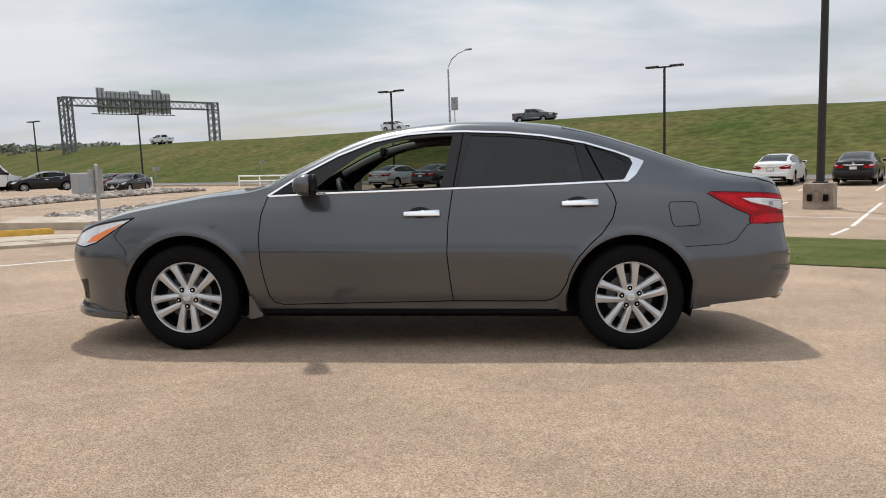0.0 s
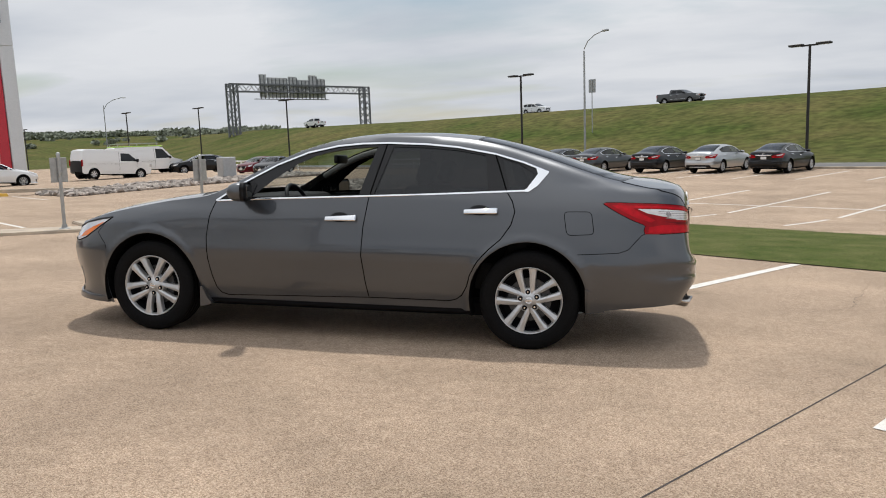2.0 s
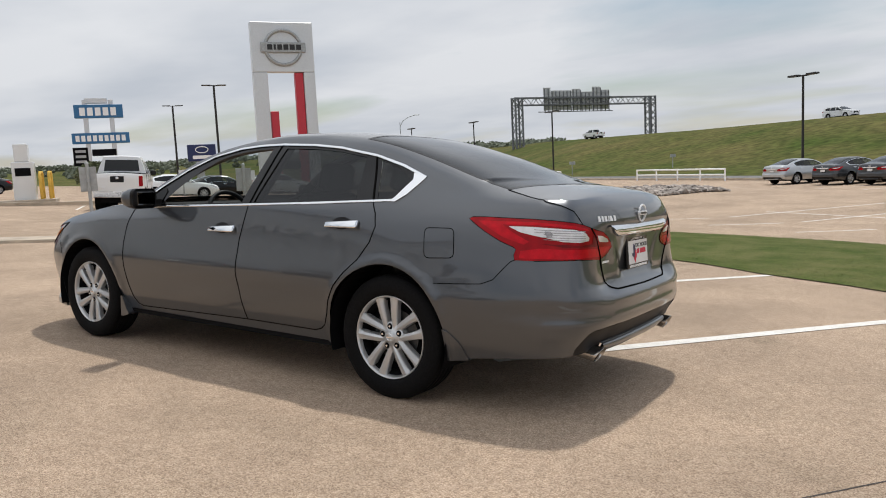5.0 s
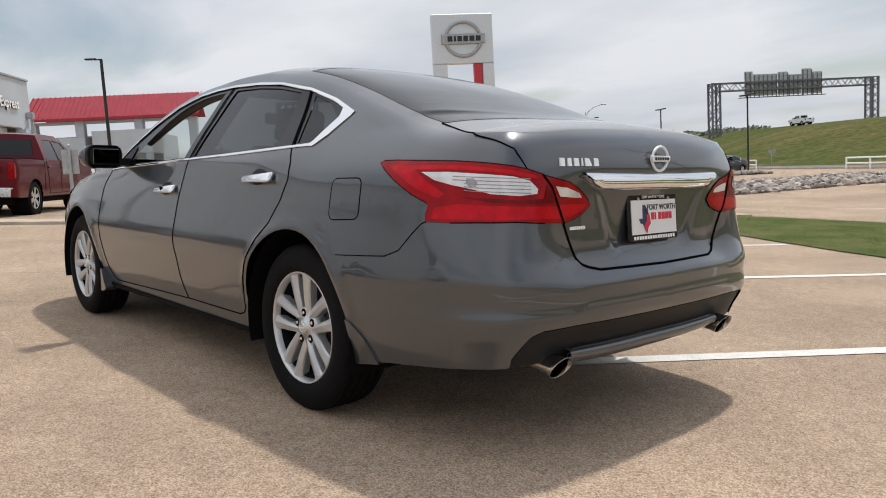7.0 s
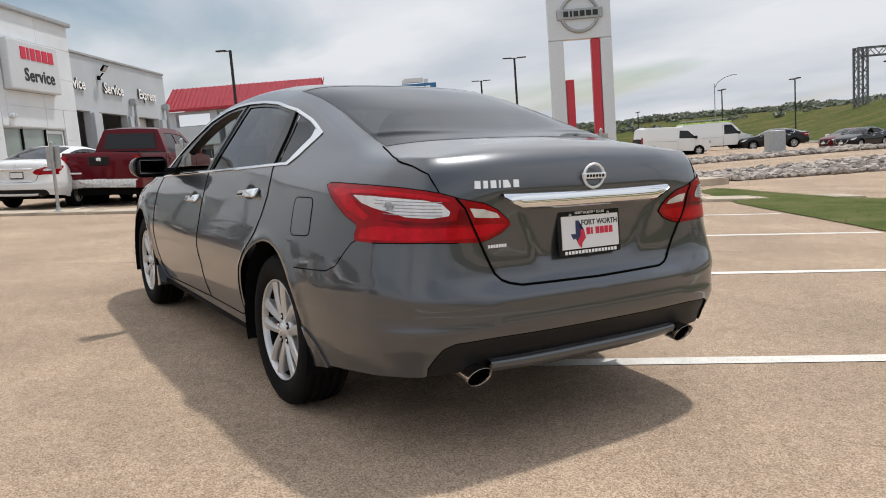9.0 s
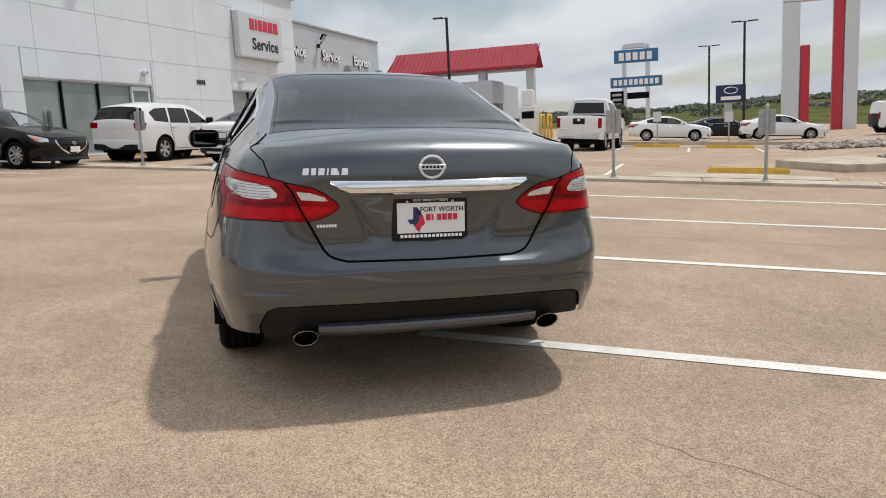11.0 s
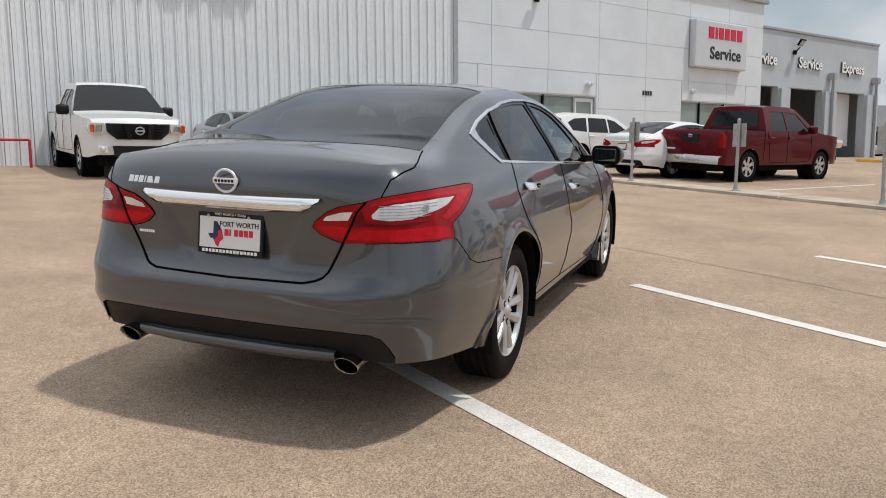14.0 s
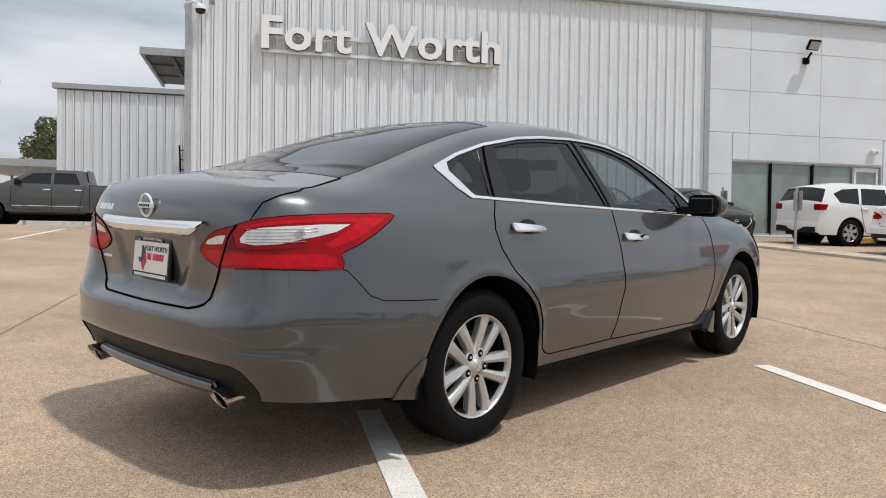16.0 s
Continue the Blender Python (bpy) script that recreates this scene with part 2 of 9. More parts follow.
def island_shade(m, spread):
    """Vary the base colour stone by stone within one mesh."""
    nt = m.node_tree
    bs = nt.nodes["Principled BSDF"]
    src = bs.inputs["Base Color"].links[0].from_socket
    g = nt.nodes.new("ShaderNodeNewGeometry")
    r = nt.nodes.new("ShaderNodeMapRange")
    r.inputs["To Min"].default_value, r.inputs["To Max"].default_value = 1 - spread, 1 + spread
    nt.links.new(g.outputs["Random Per Island"], r.inputs["Value"])
    mul = nt.nodes.new("ShaderNodeVectorMath"); mul.operation = "SCALE"
    nt.links.new(src, mul.inputs[0]); nt.links.new(r.outputs[0], mul.inputs["Scale"])
    nt.links.new(mul.outputs[0], bs.inputs["Base Color"])
    return m


STONE_BED = island_shade(mat("river_stone_bed", (0.33, 0.285, 0.25), 0.85, var=0.2, scale=6, fine=0.15, bscale=30), 0.55)
GRAVEL = mat("dark_grit", (0.16, 0.13, 0.11), 0.95, var=0.4, scale=9, fine=0.4, bscale=40, bump=0.6)
CRACK = mat("crack_shadow", (0.10, 0.08, 0.062), 0.95)
# Leaf green paled so that distance haze is in the colour.
FAR_LEAF = island_shade(mat("haze_tinted_leaf", (0.245, 0.265, 0.205), 0.9, fine=0.4, bscale=0.4, spec=0.1), 0.28)
LETTER_W = mat("white_letter", (0.92, 0.92, 0.92), 0.5)
LETTER_B = mat("black_letter", (0.02, 0.02, 0.022), 0.5)
LETTER_R = mat("red_letter", (0.62, 0.02, 0.06), 0.5)

# ---- helpers for building ----
U = Vector((-0.832, 0.555, 0)).normalized()      # along the building
V = Vector((0.555, 0.832, 0)).normalized()       # away from the building
SITE_RZ = math.atan2(U.y, U.x)


def smooth(lo, hi, x):
    t = min(1, max(0, (x - lo) / (hi - lo)))
    return t * t * (3 - 2 * t)


def bank_b(a, b):
    """Distance across the embankment, which bears away from the lots further along."""
    return b - 0.33 * min(120, max(0, a - 100))


def gz(a, b):
    """Height of the ground in the site's own grid: a along the building, b away from it."""
    low = -0.055 * max(-17.5, min(b, 15.4))
    high = -0.055 * max(-17.5, min(b, 5.5)) - (0.6 * smooth(20, 31, b) if b > 20 else 0)
    w = smooth(14, 27, a)
    z = low * (1 - w) + high * w
    b = bank_b(a, b)
    if b > 46:
        crest = 5.45 + 0.004 * max(-60, min(80, 30 - a)) + 0.42 * smooth(0, 20, a) + 0.017 * max(0, min(a, 200) - 95)
        z += crest * (smooth(44, 84, b) if b < 84 else 1)
    if b > 105:
        z -= 4.0 * smooth(105, 170, b)
    return z


def S(a, b, h=0.0):
    p = U * a + V * b
    p.z = gz(a, b) + h
    return p


def site_pose(a, b, turn=0.0, h=0.0, slope=True):
    """Pose on the ground: local x along U turned by so many degrees; leaned with the slope of the lot."""
    m = Matrix.Translation(S(a, b, h))
    if slope and -17 < b < 15:
        g = -0.055
        n = (Vector((0, 0, 1)) - V * g).normalized()
        q = Vector((0, 0, 1)).rotation_difference(n)
        m = m @ q.to_matrix().to_4x4()
    return m @ pose(0, 0, 0, 0, 0, math.degrees(SITE_RZ) + turn)


def mesh_of(name, bm, material, smooth_shade=False):
    me = bpy.data.meshes.new(name)
    bm.to_mesh(me)
    bm.free()
    for m in (material if isinstance(material, (list, tuple)) else [material]):
        me.materials.append(m)
    if smooth_shade:
        for p in me.polygons:
            p.use_smooth = True
    return me


def thing(name, label="", category="", group="", kind="", m=None):
    ob = new(name)
    if m is not None:
        ob.matrix_world = m
    return tagged(ob, label, category, group, kind)


def part(name, bm, material, parent=None, label="", smooth_shade=False, m=None):
    ob = new(name, mesh_of(name, bm, material, smooth_shade) if not isinstance(bm, bpy.types.Mesh) else bm)
    if parent is not None:
        ob.parent = parent
    if m is not None:
        ob.matrix_local = m
    if label:
        ob["label"] = label
    return ob


def box(x0, x1, y0, y1, z0, z1, bevel=0.0, bm=None):
    own = bm is None
    bm = bm or bmesh.new()
    vs = [bm.verts.new((x, y, z)) for x in (x0, x1) for y in (y0, y1) for z in (z0, z1)]
    fs = [bm.faces.new([vs[i] for i in f]) for f in ((0, 1, 3, 2), (4, 6, 7, 5), (0, 4, 5, 1), (2, 3, 7, 6), (0, 2, 6, 4), (1, 5, 7, 3))]
    if bevel and own:
        bmesh.ops.bevel(bm, geom=list(bm.edges), offset=bevel, segments=2, affect="EDGES", profile=0.5)
    return bm


def tube(p, q, r0, r1=None, seg=12, bm=None, caps=True):
    bm = bm or bmesh.new()
    p, q = Vector(p), Vector(q)
    r1 = r0 if r1 is None else r1
    d = (q - p).normalized()
    x = d.orthogonal().normalized()
    y = d.cross(x)
    rings = []
    for c, r in ((p, r0), (q, r1)):
        rings.append([bm.verts.new(c + (x * math.cos(k * 2 * math.pi / seg) + y * math.sin(k * 2 * math.pi / seg)) * r) for k in range(seg)])
    for k in range(seg):
        bm.faces.new((rings[0][k], rings[0][(k + 1) % seg], rings[1][(k + 1) % seg], rings[1][k]))
    if caps:
        bm.faces.new(rings[0][::-1])
        bm.faces.new(rings[1])
    return bm


def bar(p, q, w, h, bm=None):
    """Rectangular bar from p to q, w wide (level) and h high."""
    bm = bm or bmesh.new()
    p, q = Vector(p), Vector(q)
    d = (q - p).normalized()
    x = d.cross(Vector((0, 0, 1)))
    x = x.normalized() if x.length > 1e-4 else Vector((1, 0, 0))
    y = x.cross(d)
    vs = []
    for c in (p, q):
        for sx, sy in ((-1, -1), (1, -1), (1, 1), (-1, 1)):
            vs.append(bm.verts.new(c + x * sx * w / 2 + y * sy * h / 2))
    for f in ((3, 2, 1, 0), (4, 5, 6, 7), (0, 1, 5, 4), (1, 2, 6, 5), (2, 3, 7, 6), (3, 0, 4, 7)):
        bm.faces.new([vs[i] for i in f])
    return bm


def path_tube(pts, r, seg=8, bm=None, closed=False):
    bm = bm or bmesh.new()
    pts = [Vector(p) for p in pts]
    n = len(pts)
    rings = []
    prev = None
    for i, p in enumerate(pts):
        a = pts[(i - 1) % n] if closed or i else p
        c = pts[(i + 1) % n] if closed or i < n - 1 else p
        d = (c - a).normalized()
        x = d.orthogonal().normalized() if prev is None else (prev - d * prev.dot(d)).normalized()
        prev = x
        y = d.cross(x)
        rings.append([bm.verts.new(p + (x * math.cos(k * 2 * math.pi / seg) + y * math.sin(k * 2 * math.pi / seg)) * r) for k in range(seg)])
    for i in range(n if closed else n - 1):
        A, B = rings[i], rings[(i + 1) % n]
        for k in range(seg):
            bm.faces.new((A[k], A[(k + 1) % seg], B[(k + 1) % seg], B[k]))
    if not closed:
        bm.faces.new(rings[0][::-1])
        bm.faces.new(rings[-1])
    return bm


def lathe(profile, seg=32, axis="y"):
    """Turn (radius, along) pairs round an axis."""
    bm = bmesh.new()
    rings = []
    for r, h in profile:
        ring = []
        for k in range(seg):
            t = k * 2 * math.pi / seg
            c, s = r * math.cos(t), r * math.sin(t)
            ring.append(bm.verts.new((c, h, s) if axis == "y" else (c, s, h)))
        rings.append(ring)
    for A, B in zip(rings, rings[1:]):
        for k in range(seg):
            bm.faces.new((A[k], B[k], B[(k + 1) % seg], A[(k + 1) % seg]))
    bmesh.ops.recalc_face_normals(bm, faces=bm.faces[:])
    return bm


def prism(poly, y0, y1, bm=None):
    """Extrude an (x, z) outline between two y planes."""
    bm = bm or bmesh.new()
    A = [bm.verts.new((x, y0, z)) for x, z in poly]
    B = [bm.verts.new((x, y1, z)) for x, z in poly]
    bm.faces.new(A)
    bm.faces.new(B[::-1])
    n = len(poly)
    for i in range(n):
        bm.faces.new((A[i], B[i], B[(i + 1) % n], A[(i + 1) % n]))
    bmesh.ops.recalc_face_normals(bm, faces=bm.faces[:])
    return bm


def text_mesh(name, body, size, depth, material, bold=0.0, spacing=1.0, align="CENTER", shear=0.0):
    """Letters standing in the xz plane, facing -y, baseline at z = 0."""
    cu = bpy.data.curves.new(name, "FONT")
    cu.body, cu.size, cu.extrude, cu.offset = body, size, depth, bold
    cu.space_character, cu.align_x, cu.shear = spacing, align, shear
    cu.resolution_u = 3
    ob = bpy.data.objects.new(name, cu)
    scene.collection.objects.link(ob)
    dg = bpy.context.evaluated_depsgraph_get()
    me = bpy.data.meshes.new_from_object(ob.evaluated_get(dg))
    bpy.data.objects.remove(ob)
    bpy.data.curves.remove(cu)
    me.transform(pose(0, 0, 0, 90, 0, 0))
    me.materials.clear()
    me.materials.append(material)
    me.name = name
    return me


def quadstrip(bm, rows):
    """Faces between rows of points (lists of equal length)."""
    R = [[bm.verts.new(p) for p in row] for row in rows]
    for A, B in zip(R, R[1:]):
        for k in range(len(A) - 1):
            bm.faces.new((A[k], A[k + 1], B[k + 1], B[k]))
    return R


# ---- ground: one sheet that reaches the horizon ----
def build_ground():
    a_s = [-3000, -1200, -500, -250, -150, -100, -70, -50, -40] + [i * 2.0 for i in range(-15, 31)] + [66, 72, 78, 84, 90, 96, 102, 108, 115, 122, 130, 140, 150, 160, 170, 185, 200, 220, 260, 300, 500, 1200, 3000]
    b_s = [-2500, -800, -300, -120, -60, -35, -25] + [-20 + i * 1.5 for i in range(0, 27)] + [22, 26, 30, 34, 38, 42, 44.6, 46] + [47 + 2 * i for i in range(0, 20)] + [87 + 3 * i for i in range(0, 16)] + [137, 142, 148, 155, 165, 180, 205, 240, 400, 900, 2800]
    bm = bmesh.new()
    quadstrip(bm, [[S(a, b) for b in b_s] for a in a_s])
    bmesh.ops.recalc_face_normals(bm, faces=bm.faces[:])
    for f in bm.faces:
        c = f.calc_center_median()
        b = c.dot(V)
        a = c.dot(U)
        b = bank_b(a, b)
        f.material_index = 1 if (b > 44.6 and not 86 < b < 106) or b > 106 or a > 130 or b < -60 or a < -75 else (2 if 86 < b < 106 else 0)
        f.smooth = True
    ob = part("ground", bm, [PAVE, BANK, ASPHALT])
    tagged(ob, "sloping tan concrete lot running out to a grassy bank", "ground", kind="structure")


build_ground()


def strip(name, a0, b0, a1, b1, width, material, h=0.005, label="", category="", group="", kind="", step=1.5):
    """A flat painted or cut strip that follows the ground."""
    p, q = Vector((a0, b0, 0)), Vector((a1, b1, 0))
    n = max(1, int((q - p).length / step))
    d = (q - p).normalized()
    s = Vector((-d.y, d.x, 0)) * width / 2
    bm = bmesh.new()
    quadstrip(bm, [[S(*(p.lerp(q, i / n) + s * k).xy, h) for k in (-1, 1)] for i in range(n + 1)])
    bmesh.ops.recalc_face_normals(bm, faces=bm.faces[:])
    for f in bm.faces:
        if f.normal.z < 0:
            f.normal_flip()
    ob = part(name, bm, material)
    return tagged(ob, label, category, group, kind)

# ---- painted lines, joints, kerbs ----
def build_lot():
    for k, (a, b0, b1) in enumerate(((-3.77, 0.04, 6.0), (-1.075, 0.95, 6.0), (1.60, 0.30, 6.0), (4.38, 0.26, 5.95), (7.16, 0.26, 5.9))):
        strip("stall_line", a, b0, a, b1, 0.12, PAINT_W, 0.004, "worn white stall line on tan concrete", "road marking", "stall lines", "structure", 0.8)
    # lines of the lot beyond the grass
    for a in (-9.5, -6.7, -3.9, -1.1, 1.7, 4.5, 7.3, 10.1, 12.9):
        strip("stall_line", a, 12.6, a, 23.4, 0.10, PAINT_W, 0.004, "white stall line beyond the grass strip", "road marking", "far stall lines", "structure")
    for a in range(0, 11):
        strip("stall_line", 0.8 + 2.8 * a - 1.2, 29.5, 0.8 + 2.8 * a - 1.2, 36.0, 0.10, PAINT_W, 0.004, "white stall line by the far parked cars", "road marking", "far stall lines", "structure")
    strip("head_line", -10.5, 18.0, 13.5, 18.0, 0.10, PAINT_W, 0.005, "long white line across the far lot", "road marking", "", "structure")
    # lines by the posts and by the building
    for b in (-7.9, -5.0, -2.2, 0.6):
        strip("stall_line", 11.9, b, 16.6, b, 0.10, PAINT_W, 0.004, "white stall line behind the kerb", "road marking", "kerb stall lines", "structure")
    for b in (-3.3, -0.5, 2.3, 5.1):
        strip("stall_line", 26.0, b, 30.6, b, 0.10, PAINT_W, 0.004, "white stall line before the yellow stops", "road marking", "kerb stall lines", "structure")
    strip("stall_line", 27.0, -9.5, 24.0, -7.0, 0.10, PAINT_W, 0.004, "slanted white line near the service drive", "road marking", "kerb stall lines", "structure")
    for a in (-9.6, -6.3, -4.05, 2.6, 5.35, 8.1):
        strip("stall_line", a, -15.5, a, -11.3, 0.10, PAINT_W, 0.004, "white stall line in front of the metal wall", "road marking", "wall stall lines", "structure")
    # sawn joints in the slab
    for a0, b0, a1, b1 in ((-8.5, -9.2, 10.0, -9.2), (-9.6, -9.0, -3.4, -9.0), (2.95, -9.0, 2.95, 6.0), (-9.5, -9, -9.5, 6)):
        strip("slab_joint", a0, b0, a1, b1, 0.008, JOINT, 0.002, "thin dark joint in the concrete slab", "slab joint", "slab joints", "structure")
    strip("slab_joint", -3.345, -3.4, -3.45, 6.2, 0.008, JOINT, 0.002, "thin dark joint in the concrete slab", "slab joint", "slab joints", "structure")


def wobbly(a, b, seed):
    return noise.noise(Vector((a * 0.9 + seed, b * 0.9, seed))) * 0.12


def grass_strip():
    """Grass strip between the two lots: a sheet with a soft edge, and blades standing along it."""
    rows = []
    for i in range(0, 61):
        a = -22 + i * (35.6) / 60
        b0 = 6.05 + wobbly(a, 0, 3) + 0.5 * smooth(8.5, 13.6, a)
        b1 = 11.4 + wobbly(a, 9, 5) - 3.6 * smooth(4, 13.6, a)
        rows.append([S(a, b0 + (b1 - b0) * k / 6, 0.012 + 0.06 * math.sin(math.pi * k / 6) + (0.02 * noise.noise(Vector((a, k, 1))) if 0 < k < 6 else 0)) for k in range(7)])
    bm = bmesh.new()
    quadstrip(bm, rows)
    bmesh.ops.recalc_face_normals(bm, faces=bm.faces[:])
    if sum(f.normal.z for f in bm.faces) < 0:
        bmesh.ops.reverse_faces(bm, faces=bm.faces[:])
    part_ob = part("grass_strip", bm, GRASS, smooth_shade=True)
    tagged(part_ob, "mown green grass strip between two parking lots", "grass", kind="structure")
    rng = random.Random(4)
    verts, faces = [], []
    for i in range(26000):
        a = rng.uniform(-12, 13.5)
        b = rng.uniform(6.0, 11.5)
        lo, hi = 6.05 + 0.5 * smooth(8.5, 13.6, a), 11.4 - 3.6 * smooth(4, 13.6, a)
        if not lo - 0.05 + wobbly(a, 0, 3) < b < hi + 0.03:
            continue
        p = S(a, b, 0.02 + 0.06 * math.sin(math.pi * (b - lo) / max(0.5, hi - lo)))
        h = rng.uniform(0.004, 0.014)
        t = rng.uniform(0, 2 * math.pi)
        along = Vector((math.cos(t), math.sin(t), 0))
        d = Vector((-along.y, along.x, 0)) * -rng.uniform(0.005, 0.011)
        tip = p + along * rng.uniform(0.025, 0.055) + Vector((0, 0, h))
        n = len(verts)
        verts += [tuple(p - d), tuple(p + d), tuple(tip)]
        faces.append((n, n + 1, n + 2))
    me = bpy.data.meshes.new("grass_blades")
    me.from_pydata(verts, [], faces)
    me.materials.append(GRASS)
    me.normals_split_custom_set_from_vertices([(0, 0, 1)] * len(verts))
    tagged(new("grass_blades", me), "short green grass blades on the strip", "grass", kind="stuff")


def kerb_block(name, pts, h, material, label, group="", cat="kerb", bevel=0.02):
    """A raised kerb body over a site outline."""
    bm = bmesh.new()
    lo = [bm.verts.new(S(a, b, -0.03)) for a, b in pts]
    hi = [bm.verts.new(S(a, b, h)) for a, b in pts]
    n = len(pts)
    top = bm.faces.new(hi)
    for i in range(n):
        bm.faces.new((lo[i], lo[(i + 1) % n], hi[(i + 1) % n], hi[i]))
    bmesh.ops.recalc_face_normals(bm, faces=bm.faces[:])
    if bevel:
        bmesh.ops.bevel(bm, geom=[e for e in bm.edges if all(v in hi for v in e.verts)], offset=bevel, segments=2, affect="EDGES")
    return tagged(part(name, bm, material), label, cat, group, "structure")


def build_kerbs():
    for i in range(8):
        b0 = -16.0 + i * 3.1
        kerb_block("kerb", [(10.05, b0), (11.0, b0), (11.0, b0 + 3.085), (10.05, b0 + 3.085)], 0.055, KERB, "low pale concrete kerb between the lots", "kerb lengths")
    # raised island and its kerb
    kerb_block("kerb", [(11.05, 1.5), (12.5, 1.7), (12.5, 3.6), (11.9, 5.2), (11.05, 5.0)], 0.06, KERB, "raised concrete island corner beside the kerb", "islands")
    kerb_block("kerb", [(16.2, 4.45), (14.5, 5.75), (16.6, 8.4), (19.3, 6.6)], 0.19, KERB, "raised concrete island kerb", "islands")
    for a0, b0, a1, b1 in ((13.45, 2.75, 13.75, 4.5), (30.9, -0.1, 30.9, 1.9), (30.9, 3.0, 30.9, 5.0), (32.5, -13.4, 33.1, -11.3), (36.5, -10.4, 37.2, -8.2), (16.2, -15.5, 16.2, -13.6)):
        d = Vector((a1 - a0, b1 - b0)).normalized()
        s = Vector((-d.y, d.x)) * 0.085
        kerb_block("wheel_stop", [(a0 - s.x, b0 - s.y), (a0 + s.x, b0 + s.y), (a1 + s.x, b1 + s.y), (a1 - s.x, b1 - s.y)], 0.13, PAINT_Y, "yellow painted concrete wheel stop", "wheel stops", "wheel stop", 0.035)
    kerb_block("kerb", [(31.1, -9), (31.5, -9), (31.5, 9.5), (31.1, 9.5)], 0.12, KERB, "long concrete kerb before the display cars", "islands")


def rock_beds():
    """River stones: the nearest as pieces, the rest joined."""
    rng = random.Random(11)
    shapes = []
    for k in range(5):
        bm = bmesh.new()
        bmesh.ops.create_icosphere(bm, subdivisions=1, radius=1)
        for v in bm.verts:
            v.co *= 1 + rng.uniform(-0.22, 0.22)
            v.co.z *= 0.62
        shapes.append(mesh_of("stone", bm, STONE))
    beds = [((17.6, 8.0), (20.6, 7.6), (23.5, 15.5), (24.5, 24.0), (21.5, 24.0), (20.0, 15.5)), ((27.2, 6.5), (31.0, 6.0), (33.5, 12.0), (35.5, 22.0), (31.0, 22.0), (29.0, 12.0))]
    for n, poly in enumerate(beds):
        bm = bmesh.new()
        bm.faces.new([bm.verts.new(S(a, b, 0.02)) for a, b in poly])
        bmesh.ops.triangulate(bm, faces=bm.faces[:])
        bmesh.ops.subdivide_edges(bm, edges=bm.edges[:], cuts=6, use_grid_fill=True)
        for v in bm.verts:
            q = Vector((v.co.x, v.co.y, 0))
            v.co.z = S(q.dot(U), q.dot(V), 0.02).z
        bmesh.ops.recalc_face_normals(bm, faces=bm.faces[:])
        if sum(f.normal.z for f in bm.faces) < 0:
            bmesh.ops.reverse_faces(bm, faces=bm.faces[:])
        tagged(part("gravel_bed", bm, GRAVEL), "dark grit between the river stones", "gravel", kind="structure")
    base = thing("rock_bed", "bed of pale river stones along the lot", "rock bed", kind="structure")
    rest_v, rest_f = [], []
    count = 0
    for poly in beds:
        lo_a, hi_a = min(p[0] for p in poly), max(p[0] for p in poly)
        lo_b, hi_b = min(p[1] for p in poly), max(p[1] for p in poly)
        cells = []
        for i in range(9000):
            a, b = rng.uniform(lo_a, hi_a), rng.uniform(lo_b, hi_b)
            j = len(poly) - 1
            ok = False
            for m in range(len(poly)):
                (xi, yi), (xj, yj) = poly[m], poly[j]
                if (yi > b) != (yj > b) and a < (xj - xi) * (b - yi) / (yj - yi) + xi:
                    ok = not ok
                j = m
            if ok:
                cells.append((a, b))
        for a, b in cells[:4200]:
            r = rng.choice((0.06, 0.07, 0.08, 0.10, 0.13, 0.17)) * rng.uniform(0.85, 1.2)
            m = Matrix.Translation(S(a, b, r * 0.25 + rng.uniform(0, 0.05))) @ pose(0, 0, 0, rng.uniform(-25, 25), rng.uniform(-25, 25), rng.uniform(0, 360)) @ Matrix.Diagonal((r * rng.uniform(0.8, 1.4), r, r, 1))
            if a < 20.3 and b < 13.5 and count < 150 or (27 < a < 29.6 and 150 <= count < 300):
                ob = new("stone", rng.choice(shapes))
                ob.parent = base
                ob.matrix_world = m
                count += 1
            else:
                n = len(rest_v)
                src = rng.choice(shapes)
                rest_v += [tuple(m @ v.co) for v in src.vertices]
                rest_f += [tuple(n + i for i in p.vertices) for p in src.polygons]
    me = bpy.data.meshes.new("stones")
    me.from_pydata(rest_v, [], rest_f)
    me.materials.append(STONE_BED)
    ob = new("stones", me)
    ob.parent = base
    tagged(ob, kind="stuff")


def build_frontage():
    strip("frontage_road", -60, 41.5, 130, 41.5, 6.6, ASPHALT, 0.01, "grey asphalt frontage road at the foot of the bank", "road", kind="structure", step=12)
    kerb_block("kerb", [(-60, 37.9), (-60, 38.2), (90, 38.2), (90, 37.9)], 0.14, KERB, "concrete kerb of the frontage road", "islands", bevel=0)


